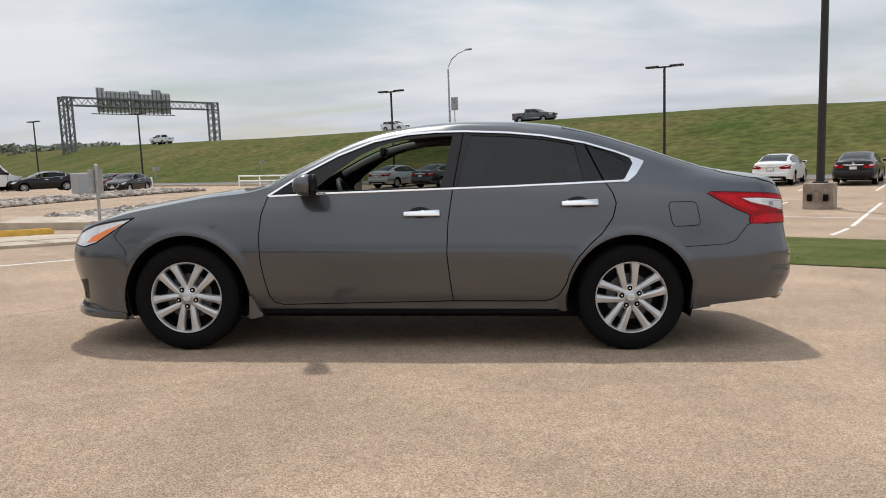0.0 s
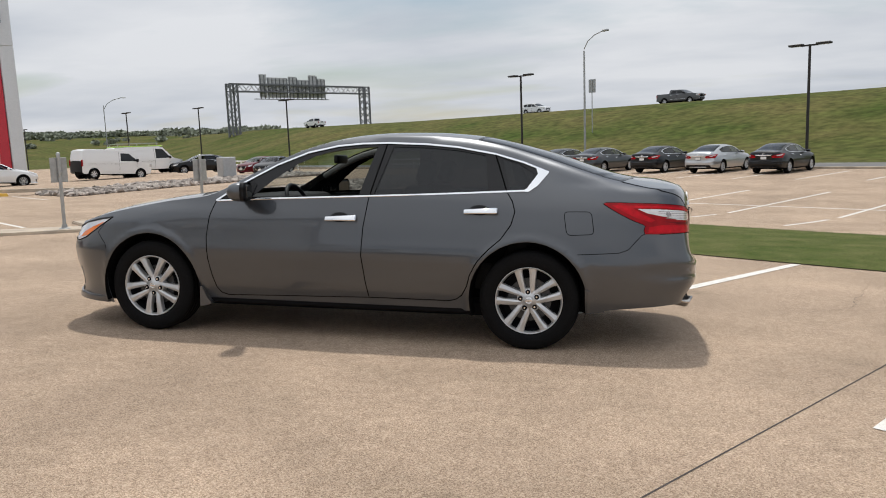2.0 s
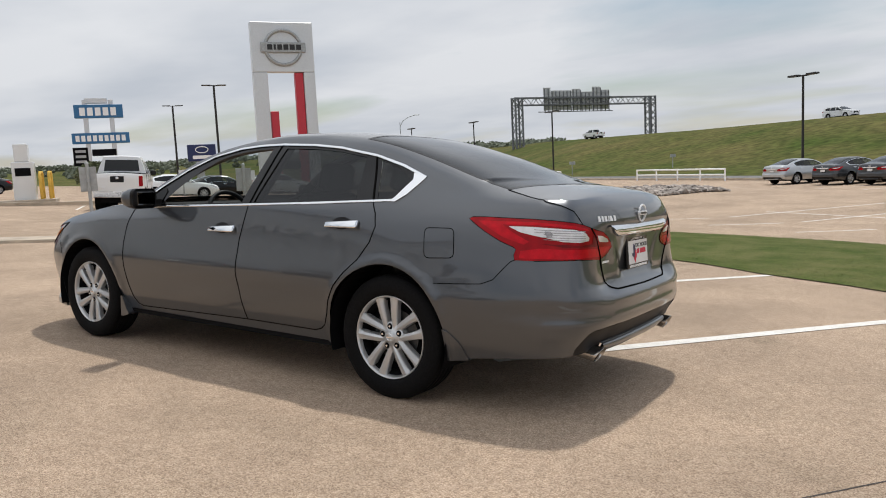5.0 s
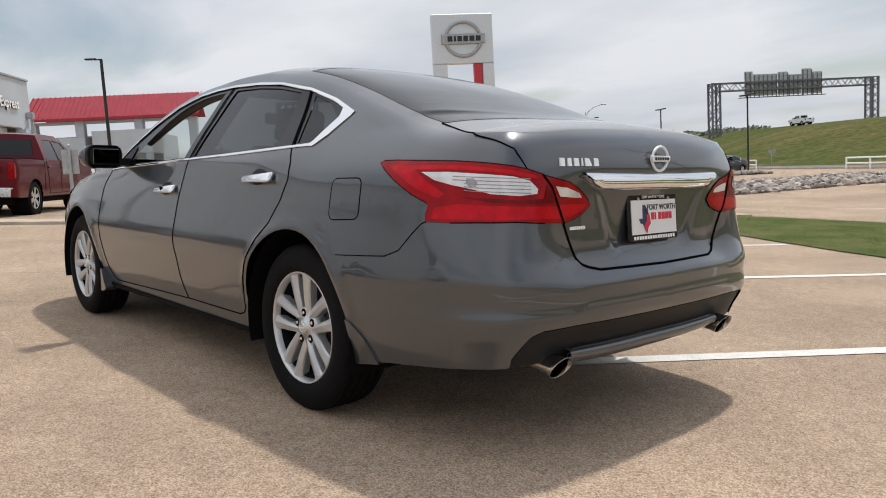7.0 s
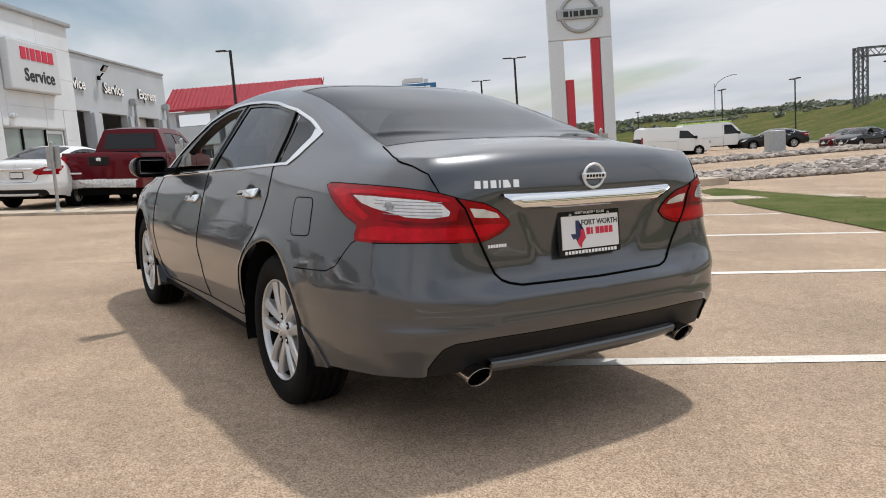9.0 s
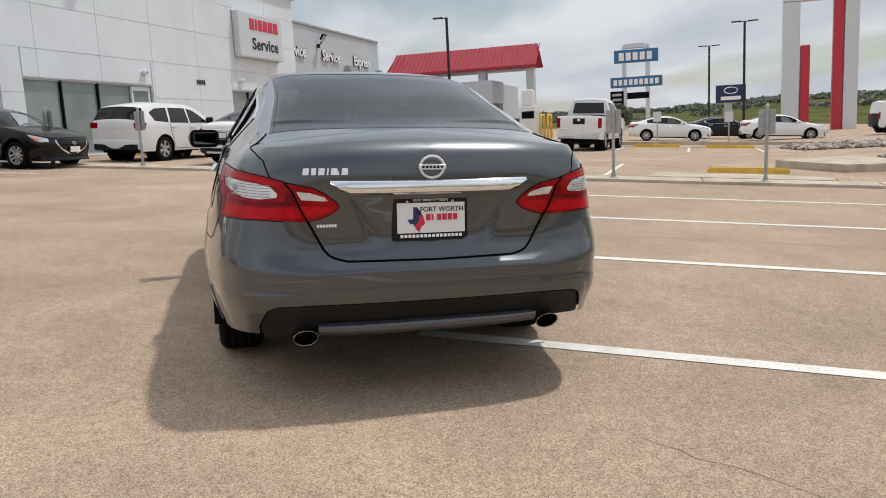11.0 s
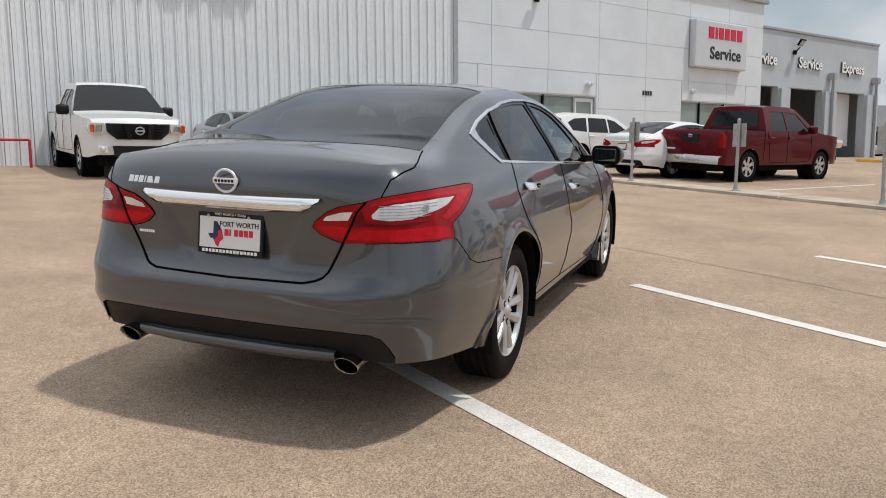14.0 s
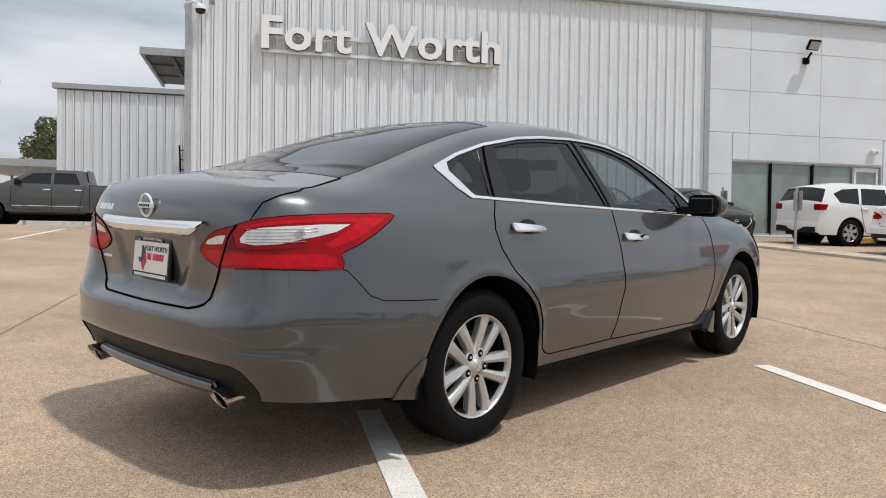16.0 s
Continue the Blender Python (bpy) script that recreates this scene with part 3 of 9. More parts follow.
def crack(points, seed, width=0.006):
    """A hairline crack wandering between the given places."""
    rng = random.Random(seed)
    line = []
    for (a0, b0), (a1, b1) in zip(points, points[1:]):
        n = max(2, int(math.hypot(a1 - a0, b1 - b0) / 0.07))
        for k in range(n):
            t = k / n
            line.append((a0 + (a1 - a0) * t + rng.uniform(-0.022, 0.022), b0 + (b1 - b0) * t + rng.uniform(-0.022, 0.022)))
    bm = bmesh.new()
    rows = []
    for i, (a, b) in enumerate(line):
        p, q = line[max(0, i - 1)], line[min(len(line) - 1, i + 1)]
        d = Vector((q[0] - p[0], q[1] - p[1])).normalized()
        w = width * rng.uniform(0.35, 1.0) * (0.3 + 0.7 * math.sin(math.pi * (i + 0.5) / len(line)))
        rows.append([S(a - d.y * w / 2, b + d.x * w / 2, 0.0025), S(a + d.y * w / 2, b - d.x * w / 2, 0.0025)])
    quadstrip(bm, rows)
    bmesh.ops.recalc_face_normals(bm, faces=bm.faces[:])
    if sum(f.normal.z for f in bm.faces) < 0:
        bmesh.ops.reverse_faces(bm, faces=bm.faces[:])
    tagged(part("slab_crack", bm, CRACK), "hairline crack in the concrete slab", "crack", "slab cracks", "structure")


for n, pts in enumerate((((2.2, -1.2), (2.9, -2.6), (2.6, -4.4), (3.3, -6.2)), ((2.9, -2.6), (4.1, -3.1), (5.0, -2.7)), ((-2.0, 1.9), (-2.6, 3.2), (-2.3, 4.6), (-2.9, 5.8)), ((-2.6, 3.2), (-3.6, 3.6)),
                         ((-5.6, -4.2), (-4.6, -3.4), (-3.4, -3.6)), ((3.6, 1.6), (4.6, 2.5), (4.4, 3.8)), ((6.3, -4.8), (7.4, -3.9), (8.8, -4.1)), ((-1.5, -5.4), (-0.4, -6.4), (0.2, -8.1)), ((-6.5, 0.8), (-5.5, 1.7), (-5.7, 3.4)))):
    crack(pts, n + 3)
build_lot()
grass_strip()
build_kerbs()
rock_beds()
build_frontage()

# ---- dealership building ----
WB = -16.4
BASE = gz(0, WB) - 0.05


def face_pose(a, z, out=0.0):
    """Pose on the wall's face: local x along it as read from outside, -y out of it."""
    p = U * a + V * (WB + out)
    p.z = z
    return Matrix.Translation(p) @ pose(0, 0, 0, 0, 0, math.degrees(math.atan2(U.y, U.x)))


def face_box(a0, a1, z0, z1, o0, o1, bevel=0.0):
    """Box against the wall, from o0 to o1 out of its face."""
    bm = bmesh.new()
    vs = [bm.verts.new((U * a + V * (WB + o)).to_3d() + Vector((0, 0, z))) for a in (a0, a1) for o in (o0, o1) for z in (z0, z1)]
    for f in ((0, 1, 3, 2), (4, 6, 7, 5), (0, 4, 5, 1), (2, 3, 7, 6), (0, 2, 6, 4), (1, 5, 7, 3)):
        bm.faces.new([vs[i] for i in f])
    bmesh.ops.recalc_face_normals(bm, faces=bm.faces[:])
    if bevel:
        bmesh.ops.bevel(bm, geom=list(bm.edges), offset=bevel, segments=2, affect="EDGES")
    return bm


def siding_sheet(p, q, z0, z1, ribs, out, material, parent, depth=0.05):
    """One corrugated metal sheet with so many ribs, from p to q in plan."""
    bm = bmesh.new()
    d = (q - p) / ribs
    prof = []
    for k in range(ribs):
        for t, o in ((0.0, 0), (0.22, 0), (0.25, 0.010), (0.40, 0.010), (0.43, 0), (0.72, 0), (0.75, depth), (0.86, depth), (0.87, -0.075), (0.925, -0.075), (0.935, 0)):
            prof.append(p + d * (k + t) + out * o)
    prof.append(q)
    quadstrip(bm, [[(c.x, c.y, z) for c in prof] for z in (z0, z1)])
    bmesh.ops.recalc_face_normals(bm, faces=bm.faces[:])
    if sum(f.normal.dot(out) for f in bm.faces) < 0:
        bmesh.ops.reverse_faces(bm, faces=bm.faces[:])
    return part("siding_sheet", bm, material, parent)


def wall_with_holes(name, a0, a1, z0, z1, holes, o0, o1, material):
    """Solid wall strip along the face, with openings that go through."""
    bm = bmesh.new()
    xs = sorted({a0, a1, *[h[0] for h in holes], *[h[1] for h in holes]})
    for x0, x1 in zip(xs, xs[1:]):
        cuts = sorted([(h[2], h[3]) for h in holes if h[0] <= x0 + 1e-6 and h[1] >= x1 - 1e-6])
        z = z0
        for c0, c1 in cuts + [(z1, z1)]:
            if c0 > z + 1e-6:
                b2 = face_box(x0, x1, z, c0, o0, o1)
                me = bpy.data.meshes.new("tmp")
                b2.to_mesh(me)
                b2.free()
                bm.from_mesh(me)
                bpy.data.meshes.remove(me)
            z = max(z, c1)
    return part(name, bm, material)


def build_main():
    TOP = 7.95
    # metal-clad bay
    core = tagged(part("wall_north", face_box(-3.45, 11.85, BASE - 0.3, TOP, -12, -0.14), METAL_W), "ribbed white metal cladding wall of the dealership", "wall", kind="structure")
    n = 16
    for k in range(n):
        p = (U * (-3.5 + 15.35 * k / n) + V * (WB - 0.02)).to_3d()
        q = (U * (-3.5 + 15.35 * (k + 1) / n) + V * (WB - 0.02)).to_3d()
        siding_sheet(p, q, BASE - 0.2, TOP - 0.02, 3, V, METAL_W, core)
    for k in range(8):
        p = (U * -3.52 + V * (WB - 12 + 1.5 * k)).to_3d()
        q = (U * -3.52 + V * (WB - 12 + 1.5 * (k + 1))).to_3d()
        siding_sheet(p, q, BASE - 0.2, TOP - 0.02, 4, -U, METAL_W, core)
    tagged(part("corner_trim", face_box(-3.62, -3.45, BASE - 0.2, TOP, -0.12, 0.055), TRIM_G), "grey metal corner flashing", "trim", kind="structure")
    tagged(part("corner_trim", face_box(11.80, 11.98, BASE - 0.2, TOP + 0.05, -0.05, 0.07), TRIM_G), "grey metal corner flashing", "trim", kind="structure")
    tagged(part("roof_trim", face_box(-3.7, 29.6, TOP - 0.02, TOP + 0.16, -0.3, 0.16, 0.03), TRIM_G), "grey metal roof edge gutter", "trim", kind="structure")
    tagged(part("roof", face_box(-3.6, 29.5, TOP - 0.02, TOP + 0.1, -12, -0.32), TRIM_G), "flat pale metal roof of the dealership", "roof", kind="structure")
    # panelled bay with shop windows
    holes = [(12.86, 18.55, 0.98, 3.32), (23.70, 28.20, 0.98, 3.36)]
    w = wall_with_holes("wall_panel_bay", 11.85, 29.45, BASE - 0.3, TOP, holes, -0.30, -0.03, WALL_W)
    tagged(w, "smooth light grey panel wall of the dealership", "wall", kind="structure")
    tagged(part("wall_back", face_box(11.85, 29.45, BASE - 0.3, TOP, -12, -3.2), WALL_W), "plain inner wall behind the shop windows", "wall", kind="structure")
    tagged(part("wall_end", face_box(29.2, 29.45, BASE - 0.3, TOP, -3.2, -0.3), WALL_W), "plain end wall of the dealership", "wall", kind="structure")
    cols = [11.98, 13.45, 16.07, 18.70, 21.40, 24.12, 26.80, 29.42]
    rows = [BASE - 0.2, 1.55, 2.88, 4.20, 5.54, 6.86, TOP]
    g = 0.0045
    for c0, c1 in zip(cols, cols[1:]):
        for z0, z1 in zip(rows, rows[1:]):
            pieces = [(c0, c1, z0, z1)]
            for h in holes:
                nxt = []
                for x0, x1, y0, y1 in pieces:
                    if h[1] <= x0 or h[0] >= x1 or h[3] <= y0 or h[2] >= y1:
                        nxt.append((x0, x1, y0, y1))
                        continue
                    if h[0] > x0:
                        nxt.append((x0, h[0] - 0.03, y0, y1))
                    if h[1] < x1:
                        nxt.append((h[1] + 0.03, x1, y0, y1))
                    if h[3] < y1:
                        nxt.append((max(x0, h[0]), min(x1, h[1]), h[3] + 0.03, y1))
                pieces = nxt
            for x0, x1, y0, y1 in pieces:
                if x1 - x0 > 0.1 and y1 - y0 > 0.1:
                    part("wall_panel", face_box(x0 + g, x1 - g, y0 + g, y1 - g, -0.028, 0.0, 0.006), WALL_W, w)
    for n, (h, mull) in enumerate(((holes[0], (14.32, 15.89, 17.46)), (holes[1], (25.0, 26.7)))):
        wd = thing("window_%d" % (n + 1), "aluminium-framed shop window with greenish glass", "window", kind="structure")
        xs = [h[0], *mull, h[1]]
        for x in xs:
            part("mullion", face_box(x - 0.035, x + 0.035, h[2], h[3], -0.22, -0.06), TRIM_G if x not in mull[:2] else BLACK, wd)
        for z in (h[2], h[3]):
            part("frame_rail", face_box(h[0] + 0.036, h[1] - 0.036, z - 0.05, z + 0.05, -0.22, -0.06), TRIM_G, wd)
        for x0, x1 in zip(xs, xs[1:]):
            part("pane", face_box(x0 + 0.037, x1 - 0.037, h[2] + 0.052, h[3] - 0.052, -0.15, -0.135), SHOP_GLASS, wd)
        x0, x1 = xs[-2], xs[-1]
        fr = part("door_frame", face_box(x0 + 0.05, x0 + 0.15, h[2] + 0.06, h[3] - 0.06, -0.13, -0.10), WALL_W, wd)
        part("door_frame", face_box(x1 - 0.15, x1 - 0.05, h[2] + 0.06, h[3] - 0.06, -0.13, -0.10), WALL_W, wd)
        part("door_head", face_box(x0 + 0.15, x1 - 0.15, h[3] - 0.20, h[3] - 0.06, -0.13, -0.10), WALL_W, wd)
        part("sill", face_box(h[0] - 0.05, h[1] + 0.05, h[2] - 0.10, h[2] - 0.052, -0.2, 0.03), TRIM_G, wd)


# Sides of the white letters coloured dark to paint their shading.
LETTER_SIDE = mat("shade_dark_letter_side", (0.10, 0.10, 0.105), 0.6)


def wall_sign():
    m = face_pose(1.68, 5.80, 0.20)
    sg = thing("wall_sign", "raised white channel letters reading Fort Worth", "sign", m=m)
    me = text_mesh("lettering", "Fort Worth", 1.22, 0.07, LETTER_W, 0.032, 1.06)
    me.materials.append(LETTER_SIDE)
    for p in me.polygons:
        p.material_index = 0 if p.normal.y < -0.9 else 1
    xs = [v.co.x for v in me.vertices]
    k = 6.7 / (max(xs) - min(xs))
    for v in me.vertices:
        v.co.x *= k
    part("lettering", me, None, sg, "white letters")
    part("raceway", box(-3.4, 3.4, 0.06, 0.14, -0.10, -0.02), METAL_W, sg, "white mounting rail")
    part("raceway", box(-3.2, 3.2, 0.06, 0.18, 0.35, 0.45), METAL_W, sg, "white mounting rail")


def service_sign():
    sg = thing("cabinet_sign", "silver cabinet sign with red blocks above the word Service", "sign", m=face_pose(25.9, 4.80, 0.0))
    part("cabinet", soft_box(-1.82, 1.82, -0.34, -0.01, 0, 1.95, 0.05, 2), SIGN_W, sg)
    part("cabinet_back", box(-1.84, 1.84, -0.03, 0.0, -0.02, 1.97), TRIM_G, sg)
    w = [0.37, 0.15, 0.33, 0.33, 0.37, 0.37]
    x = -0.97
    for k in range(6):
        part("name_block", soft_box(x, x + w[k], -0.365, -0.335, 1.22, 1.70, 0.01, 1), LETTER_R, sg, "red block")
        x += w[k] + 0.09
    part("word", text_mesh("word", "Service", 0.72, 0.012, LETTER_B, 0.016, 1.05), None, sg, "black word", m=pose(0.24, -0.345, 0.38))


def soft_box(x0, x1, y0, y1, z0, z1, r, seg=3):
    bm = box(x0, x1, y0, y1, z0, z1)
    bmesh.ops.bevel(bm, geom=list(bm.edges), offset=r, segments=seg, affect="EDGES", profile=0.5)
    return bm


def service_bay():
    """Lower service wing with three open bays."""
    global WB
    keep = WB
    WB = -16.75
    TOP, Z0 = 6.98, BASE - 0.2
    holes = [(29.9, 31.4, Z0, 4.36), (32.3, 35.4, Z0, 4.36), (36.6, 39.7, Z0, 4.36)]
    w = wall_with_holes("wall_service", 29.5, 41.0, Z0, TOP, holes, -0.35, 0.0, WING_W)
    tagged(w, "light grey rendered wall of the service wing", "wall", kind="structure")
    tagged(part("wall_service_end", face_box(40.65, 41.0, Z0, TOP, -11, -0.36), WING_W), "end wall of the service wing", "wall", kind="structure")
    # Back wall coloured black to paint in the unlit depth of the bays.
    tagged(part("wall_service_back", face_box(29.5, 40.6, Z0, TOP, -11, -10.7), BLACK), "back wall of the service bays, blackened for their dark inside", "wall", kind="structure")
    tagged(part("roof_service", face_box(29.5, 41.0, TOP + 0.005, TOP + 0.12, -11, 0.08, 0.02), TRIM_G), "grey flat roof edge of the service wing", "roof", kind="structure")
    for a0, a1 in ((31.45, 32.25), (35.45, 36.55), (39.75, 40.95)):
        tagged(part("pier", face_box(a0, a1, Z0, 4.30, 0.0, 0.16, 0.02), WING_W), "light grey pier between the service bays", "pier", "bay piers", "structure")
    for a in (36.0, 40.5):
        dp = thing("downpipe", "light grey rainwater hopper and downpipe", "downpipe", "downpipes", m=None)
        part("pipe", face_box(a - 0.07, a + 0.07, Z0, 4.9, 0.17, 0.30, 0.03), TRIM_G, dp)
        part("hopper", face_box(a - 0.20, a + 0.20, 4.9, 5.25, 0.02, 0.36, 0.04), TRIM_G, dp)
    dr = tagged(part("roller_door", face_box(36.62, 39.68, Z0 + 0.9, 4.33, -0.9, -0.8), METAL_W), "half-closed ribbed roller door", "door", kind="structure")
    for k in range(16):
        part("slat", face_box(36.64, 39.66, Z0 + 0.92 + k * 0.19, Z0 + 1.07 + k * 0.19, -0.8, -0.78), METAL_W, dr)
    for a, t in ((30.0, "Service"), (34.05, "Service"), (38.2, "Express")):
        sg = thing("bay_sign", "white raised word above a service bay", "sign", "bay words", m=face_pose(a, 5.36, 0.05))
        me = text_mesh("word", t, 0.74, 0.05, LETTER_W, 0.018)
        me.materials.append(LETTER_SIDE)
        for p in me.polygons:
            p.material_index = 0 if p.normal.y < -0.9 else 1
        part("word", me, None, sg)
    WB = keep


def flood_light(a, z, out=0.0):
    fl = thing("flood_light", "black wall flood light with a glass front", "light", "flood lights", m=face_pose(a, z, out))
    part("mount", soft_box(-0.11, 0.11, -0.10, 0.0, -0.10, 0.10, 0.02, 1), BLACK, fl)
    part("arm", tube((0, -0.08, 0.02), (0, -0.30, 0.22), 0.035), BLACK, fl)
    h = part("head", soft_box(-0.22, 0.22, -0.06, 0.05, -0.17, 0.17, 0.03, 1), BLACK, fl, "", False, pose(0.02, -0.36, 0.44, 35, 0, 0))
    part("glass", box(-0.18, 0.18, -0.068, -0.062, -0.13, 0.13), TRIM_G, h)


def wall_bits():
    flood_light(15.45, 6.62)
    flood_light(32.6, 6.05, -0.33)
    for a in (18.13, 24.34):
        lp = thing("wall_lamp", "small white wall lamp with two heads", "light", "wall lamps", m=face_pose(a, 3.74, 0.0))
        part("body", soft_box(-0.16, 0.16, -0.10, 0.0, -0.03, 0.06, 0.02, 1), WALL_W, lp)
        for x in (-0.1, 0.1):
            part("lamp_head", soft_box(x - 0.06, x + 0.06, -0.16, -0.06, 0.0, 0.12, 0.03, 1), WALL_W, lp)
    for k in range(4):
        tagged(part("number_bar", face_box(21.22 + k * 0.15, 21.32 + k * 0.15, 3.50, 3.68, 0.004, 0.02), LETTER_B), "small black bar of the wall number", "sign", "wall number")
    cm = thing("security_camera", "white dome security camera on a bracket", "camera", m=face_pose(-3.62, 6.72, 0.0))
    part("bracket", path_tube([(0, 0, 0), (0.0, -0.12, 0.1), (0.22, -0.2, 0.14), (0.38, -0.2, 0.1)], 0.035), WALL_W, cm)
    part("housing", lathe([(0.0005, 0.10), (0.10, 0.08), (0.15, 0.0), (0.15, -0.05)], 16, "z"), WALL_W, cm, "", True, pose(0.40, -0.2, 0.0))
    part("dome", lathe([(0.14, -0.05), (0.11, -0.14), (0.0005, -0.18)], 16, "z"), BLACK_GLOSS_B, cm, "dark dome", True, pose(0.40, -0.2, 0.0))
    fl = thing("spot_light", "small grey wall spot light", "light", m=face_pose(-2.93, 6.95, 0.0))
    part("stem", tube((0, 0, 0.1), (0, -0.25, 0.0), 0.03), TRIM_G, fl)
    part("head", lathe([(0.05, 0.0), (0.09, -0.16), (0.0005, -0.17)], 12, "z"), TRIM_G, fl, "", True, pose(0, -0.28, 0.02))


def annex():
    """Lower shed behind, the canopy, the carport and the red rail."""
    p0, p1 = U * -9.55 + V * -28, U * -3.4 + V * -28
    TOPS = 6.45
    bm = bmesh.new()
    vs = [bm.verts.new((U * a + V * b).to_3d() + Vector((0, 0, z))) for a in (-9.55, -3.0) for b in (-40, -28.14) for z in (BASE - 0.3, TOPS)]
    for f in ((0, 1, 3, 2), (4, 6, 7, 5), (0, 4, 5, 1), (2, 3, 7, 6), (0, 2, 6, 4), (1, 5, 7, 3)):
        bm.faces.new([vs[i] for i in f])
    bmesh.ops.recalc_face_normals(bm, faces=bm.faces[:])
    sh = tagged(part("shed", bm, METAL_W), "lower white ribbed metal shed behind the dealership", "shed")
    for k in range(6):
        p, q = p0.lerp(p1, k / 6).to_3d(), p0.lerp(p1, (k + 1) / 6).to_3d()
        siding_sheet(p, q, BASE - 0.3, TOPS - 0.05, 3, V, METAL_W, sh)
    bm = bmesh.new()
    vs = [bm.verts.new((U * a + V * b).to_3d() + Vector((0, 0, z))) for a in (-9.7, -3.0) for b in (-28.2, -27.85) for z in (TOPS, TOPS + 0.2)]
    for f in ((0, 1, 3, 2), (4, 6, 7, 5), (0, 4, 5, 1), (2, 3, 7, 6), (0, 2, 6, 4), (1, 5, 7, 3)):
        bm.faces.new([vs[i] for i in f])
    bmesh.ops.recalc_face_normals(bm, faces=bm.faces[:])
    part("gutter", bm, TRIM_G, sh, "grey gutter")
    cn = thing("canopy", "grey sheet-metal canopy on the side of the building", "canopy")
    for nm, a0, a1, b0, b1, z0, z1, mt in (("deck", -5.22, -3.55, -25.5, -20.3, 6.40, 6.46, CANOPY_G), ("fascia", -5.32, -5.22, -25.6, -20.3, 6.30, 6.50, TRIM_G), ("fascia", -5.32, -3.55, -20.3, -20.2, 6.30, 6.52, TRIM_G), ("beam", -4.45, -4.35, -25.5, -20.3, 6.28, 6.40, CANOPY_G), ("purlin", -5.22, -3.55, -22.1, -22.0, 6.34, 6.40, CANOPY_G), ("purlin", -5.22, -3.55, -23.9, -23.8, 6.34, 6.40, CANOPY_G)):
        bm = bmesh.new()
        vs = [bm.verts.new((U * a + V * b).to_3d() + Vector((0, 0, z))) for a in (a0, a1) for b in (b0, b1) for z in (z0, z1)]
        for f in ((0, 1, 3, 2), (4, 6, 7, 5), (0, 4, 5, 1), (2, 3, 7, 6), (0, 2, 6, 4), (1, 5, 7, 3)):
            bm.faces.new([vs[i] for i in f])
        bmesh.ops.recalc_face_normals(bm, faces=bm.faces[:])
        part(nm, bm, mt, cn)
    rl = thing("guard_rail", "red painted pipe rail in front of the wall", "rail")
    z = gz(0, -15.6)
    part("top_rail", path_tube([S(-3.95, -15.6, 0.62), S(-3.0, -15.6, 0.64), S(-0.85, -15.6, 0.64)], 0.03), RED_P, rl, "", True)
    for a in (-3.95, -2.4, -0.85):
        part("post", tube(S(a, -15.6, -0.05), S(a, -15.6, 0.64), 0.032), RED_P, rl)
    cp = thing("carport", "open grey carport with steel posts", "carport")
    for nm, a0, a1, b0, b1, h0, h1, mt in (("roof", -16, -10.2, -44, -36, 3.1, 3.45, TRIM_G), ("back_wall", -17, -9.6, -46, -45.8, 0, 3.0, METAL_W)):
        bm = bmesh.new()
        vs = [bm.verts.new((U * a + V * b).to_3d() + Vector((0, 0, z))) for a in (a0, a1) for b in (b0, b1) for z in (BASE + h0, BASE + h1)]
        for f in ((0, 1, 3, 2), (4, 6, 7, 5), (0, 4, 5, 1), (2, 3, 7, 6), (0, 2, 6, 4), (1, 5, 7, 3)):
            bm.faces.new([vs[i] for i in f])
        bmesh.ops.recalc_face_normals(bm, faces=bm.faces[:])
        part(nm, bm, mt, cp)
    for a in (-15.8, -13, -10.4):
        for b in (-43.8, -36.2):
            part("post", bar((U * a + V * b).to_3d() + Vector((0, 0, BASE)), (U * a + V * b).to_3d() + Vector((0, 0, BASE + 3.1)), 0.12, 0.12), STEEL, cp)
    # bits of clutter by the corner
    bn = thing("waste_bin", "blue plastic bin beside the metal wall", "bin", m=Matrix.Translation(S(-4.4, -23.0)) @ pose(0, 0, 0, 0, 0, 20))
    part("body", soft_box(-0.35, 0.35, -0.35, 0.35, 0, 1.0, 0.04, 1), mat("blue_plastic", (0.03, 0.09, 0.30), 0.5, var=0.1), bn)
    part("lid", soft_box(-0.38, 0.38, -0.38, 0.38, 1.0, 1.08, 0.03, 1), mat("blue_plastic_lid", (0.03, 0.08, 0.26), 0.5), bn)
    ac = thing("cooling_unit", "grey metal cooling unit standing at the shed wall", "cooling unit", m=Matrix.Translation(S(-6.3, -26.9)))
    unit = part("casing", soft_box(-0.75, 0.75, -0.4, 0.4, 0.08, 1.15, 0.03, 1), CANOPY_G, ac)
    for k in range(9):
        part("louvre", soft_box(-0.66, 0.66, 0.39, 0.415, 0.2 + 0.1 * k, 0.245 + 0.1 * k, 0.006, 1), TRIM_G, unit)
    part("base", soft_box(-0.8, 0.8, -0.45, 0.45, 0, 0.08, 0.01, 1), BLACK, ac)
    ld = thing("ladder", "dark step ladder leaning at the building corner", "ladder", m=Matrix.Translation(S(-3.9, -20.0)))
    for x in (-0.12, 0.12):
        part("rail", bar((x, 0, 0), (x, -0.22, 2.55), 0.04, 0.04), BLACK, ld)
    for k in range(8):
        part("rung", bar((-0.12, -0.026 * k, 0.3 + 0.3 * k), (0.12, -0.026 * k, 0.3 + 0.3 * k), 0.03, 0.025), BLACK, ld)
    jk = thing("floor_jack", "red workshop jack standing by the corner", "jack", m=Matrix.Translation(S(-4.2, -20.6)))
    part("post", bar((0, 0, 0), (0.1, 0, 1.25), 0.09, 0.09), RED_P, jk)
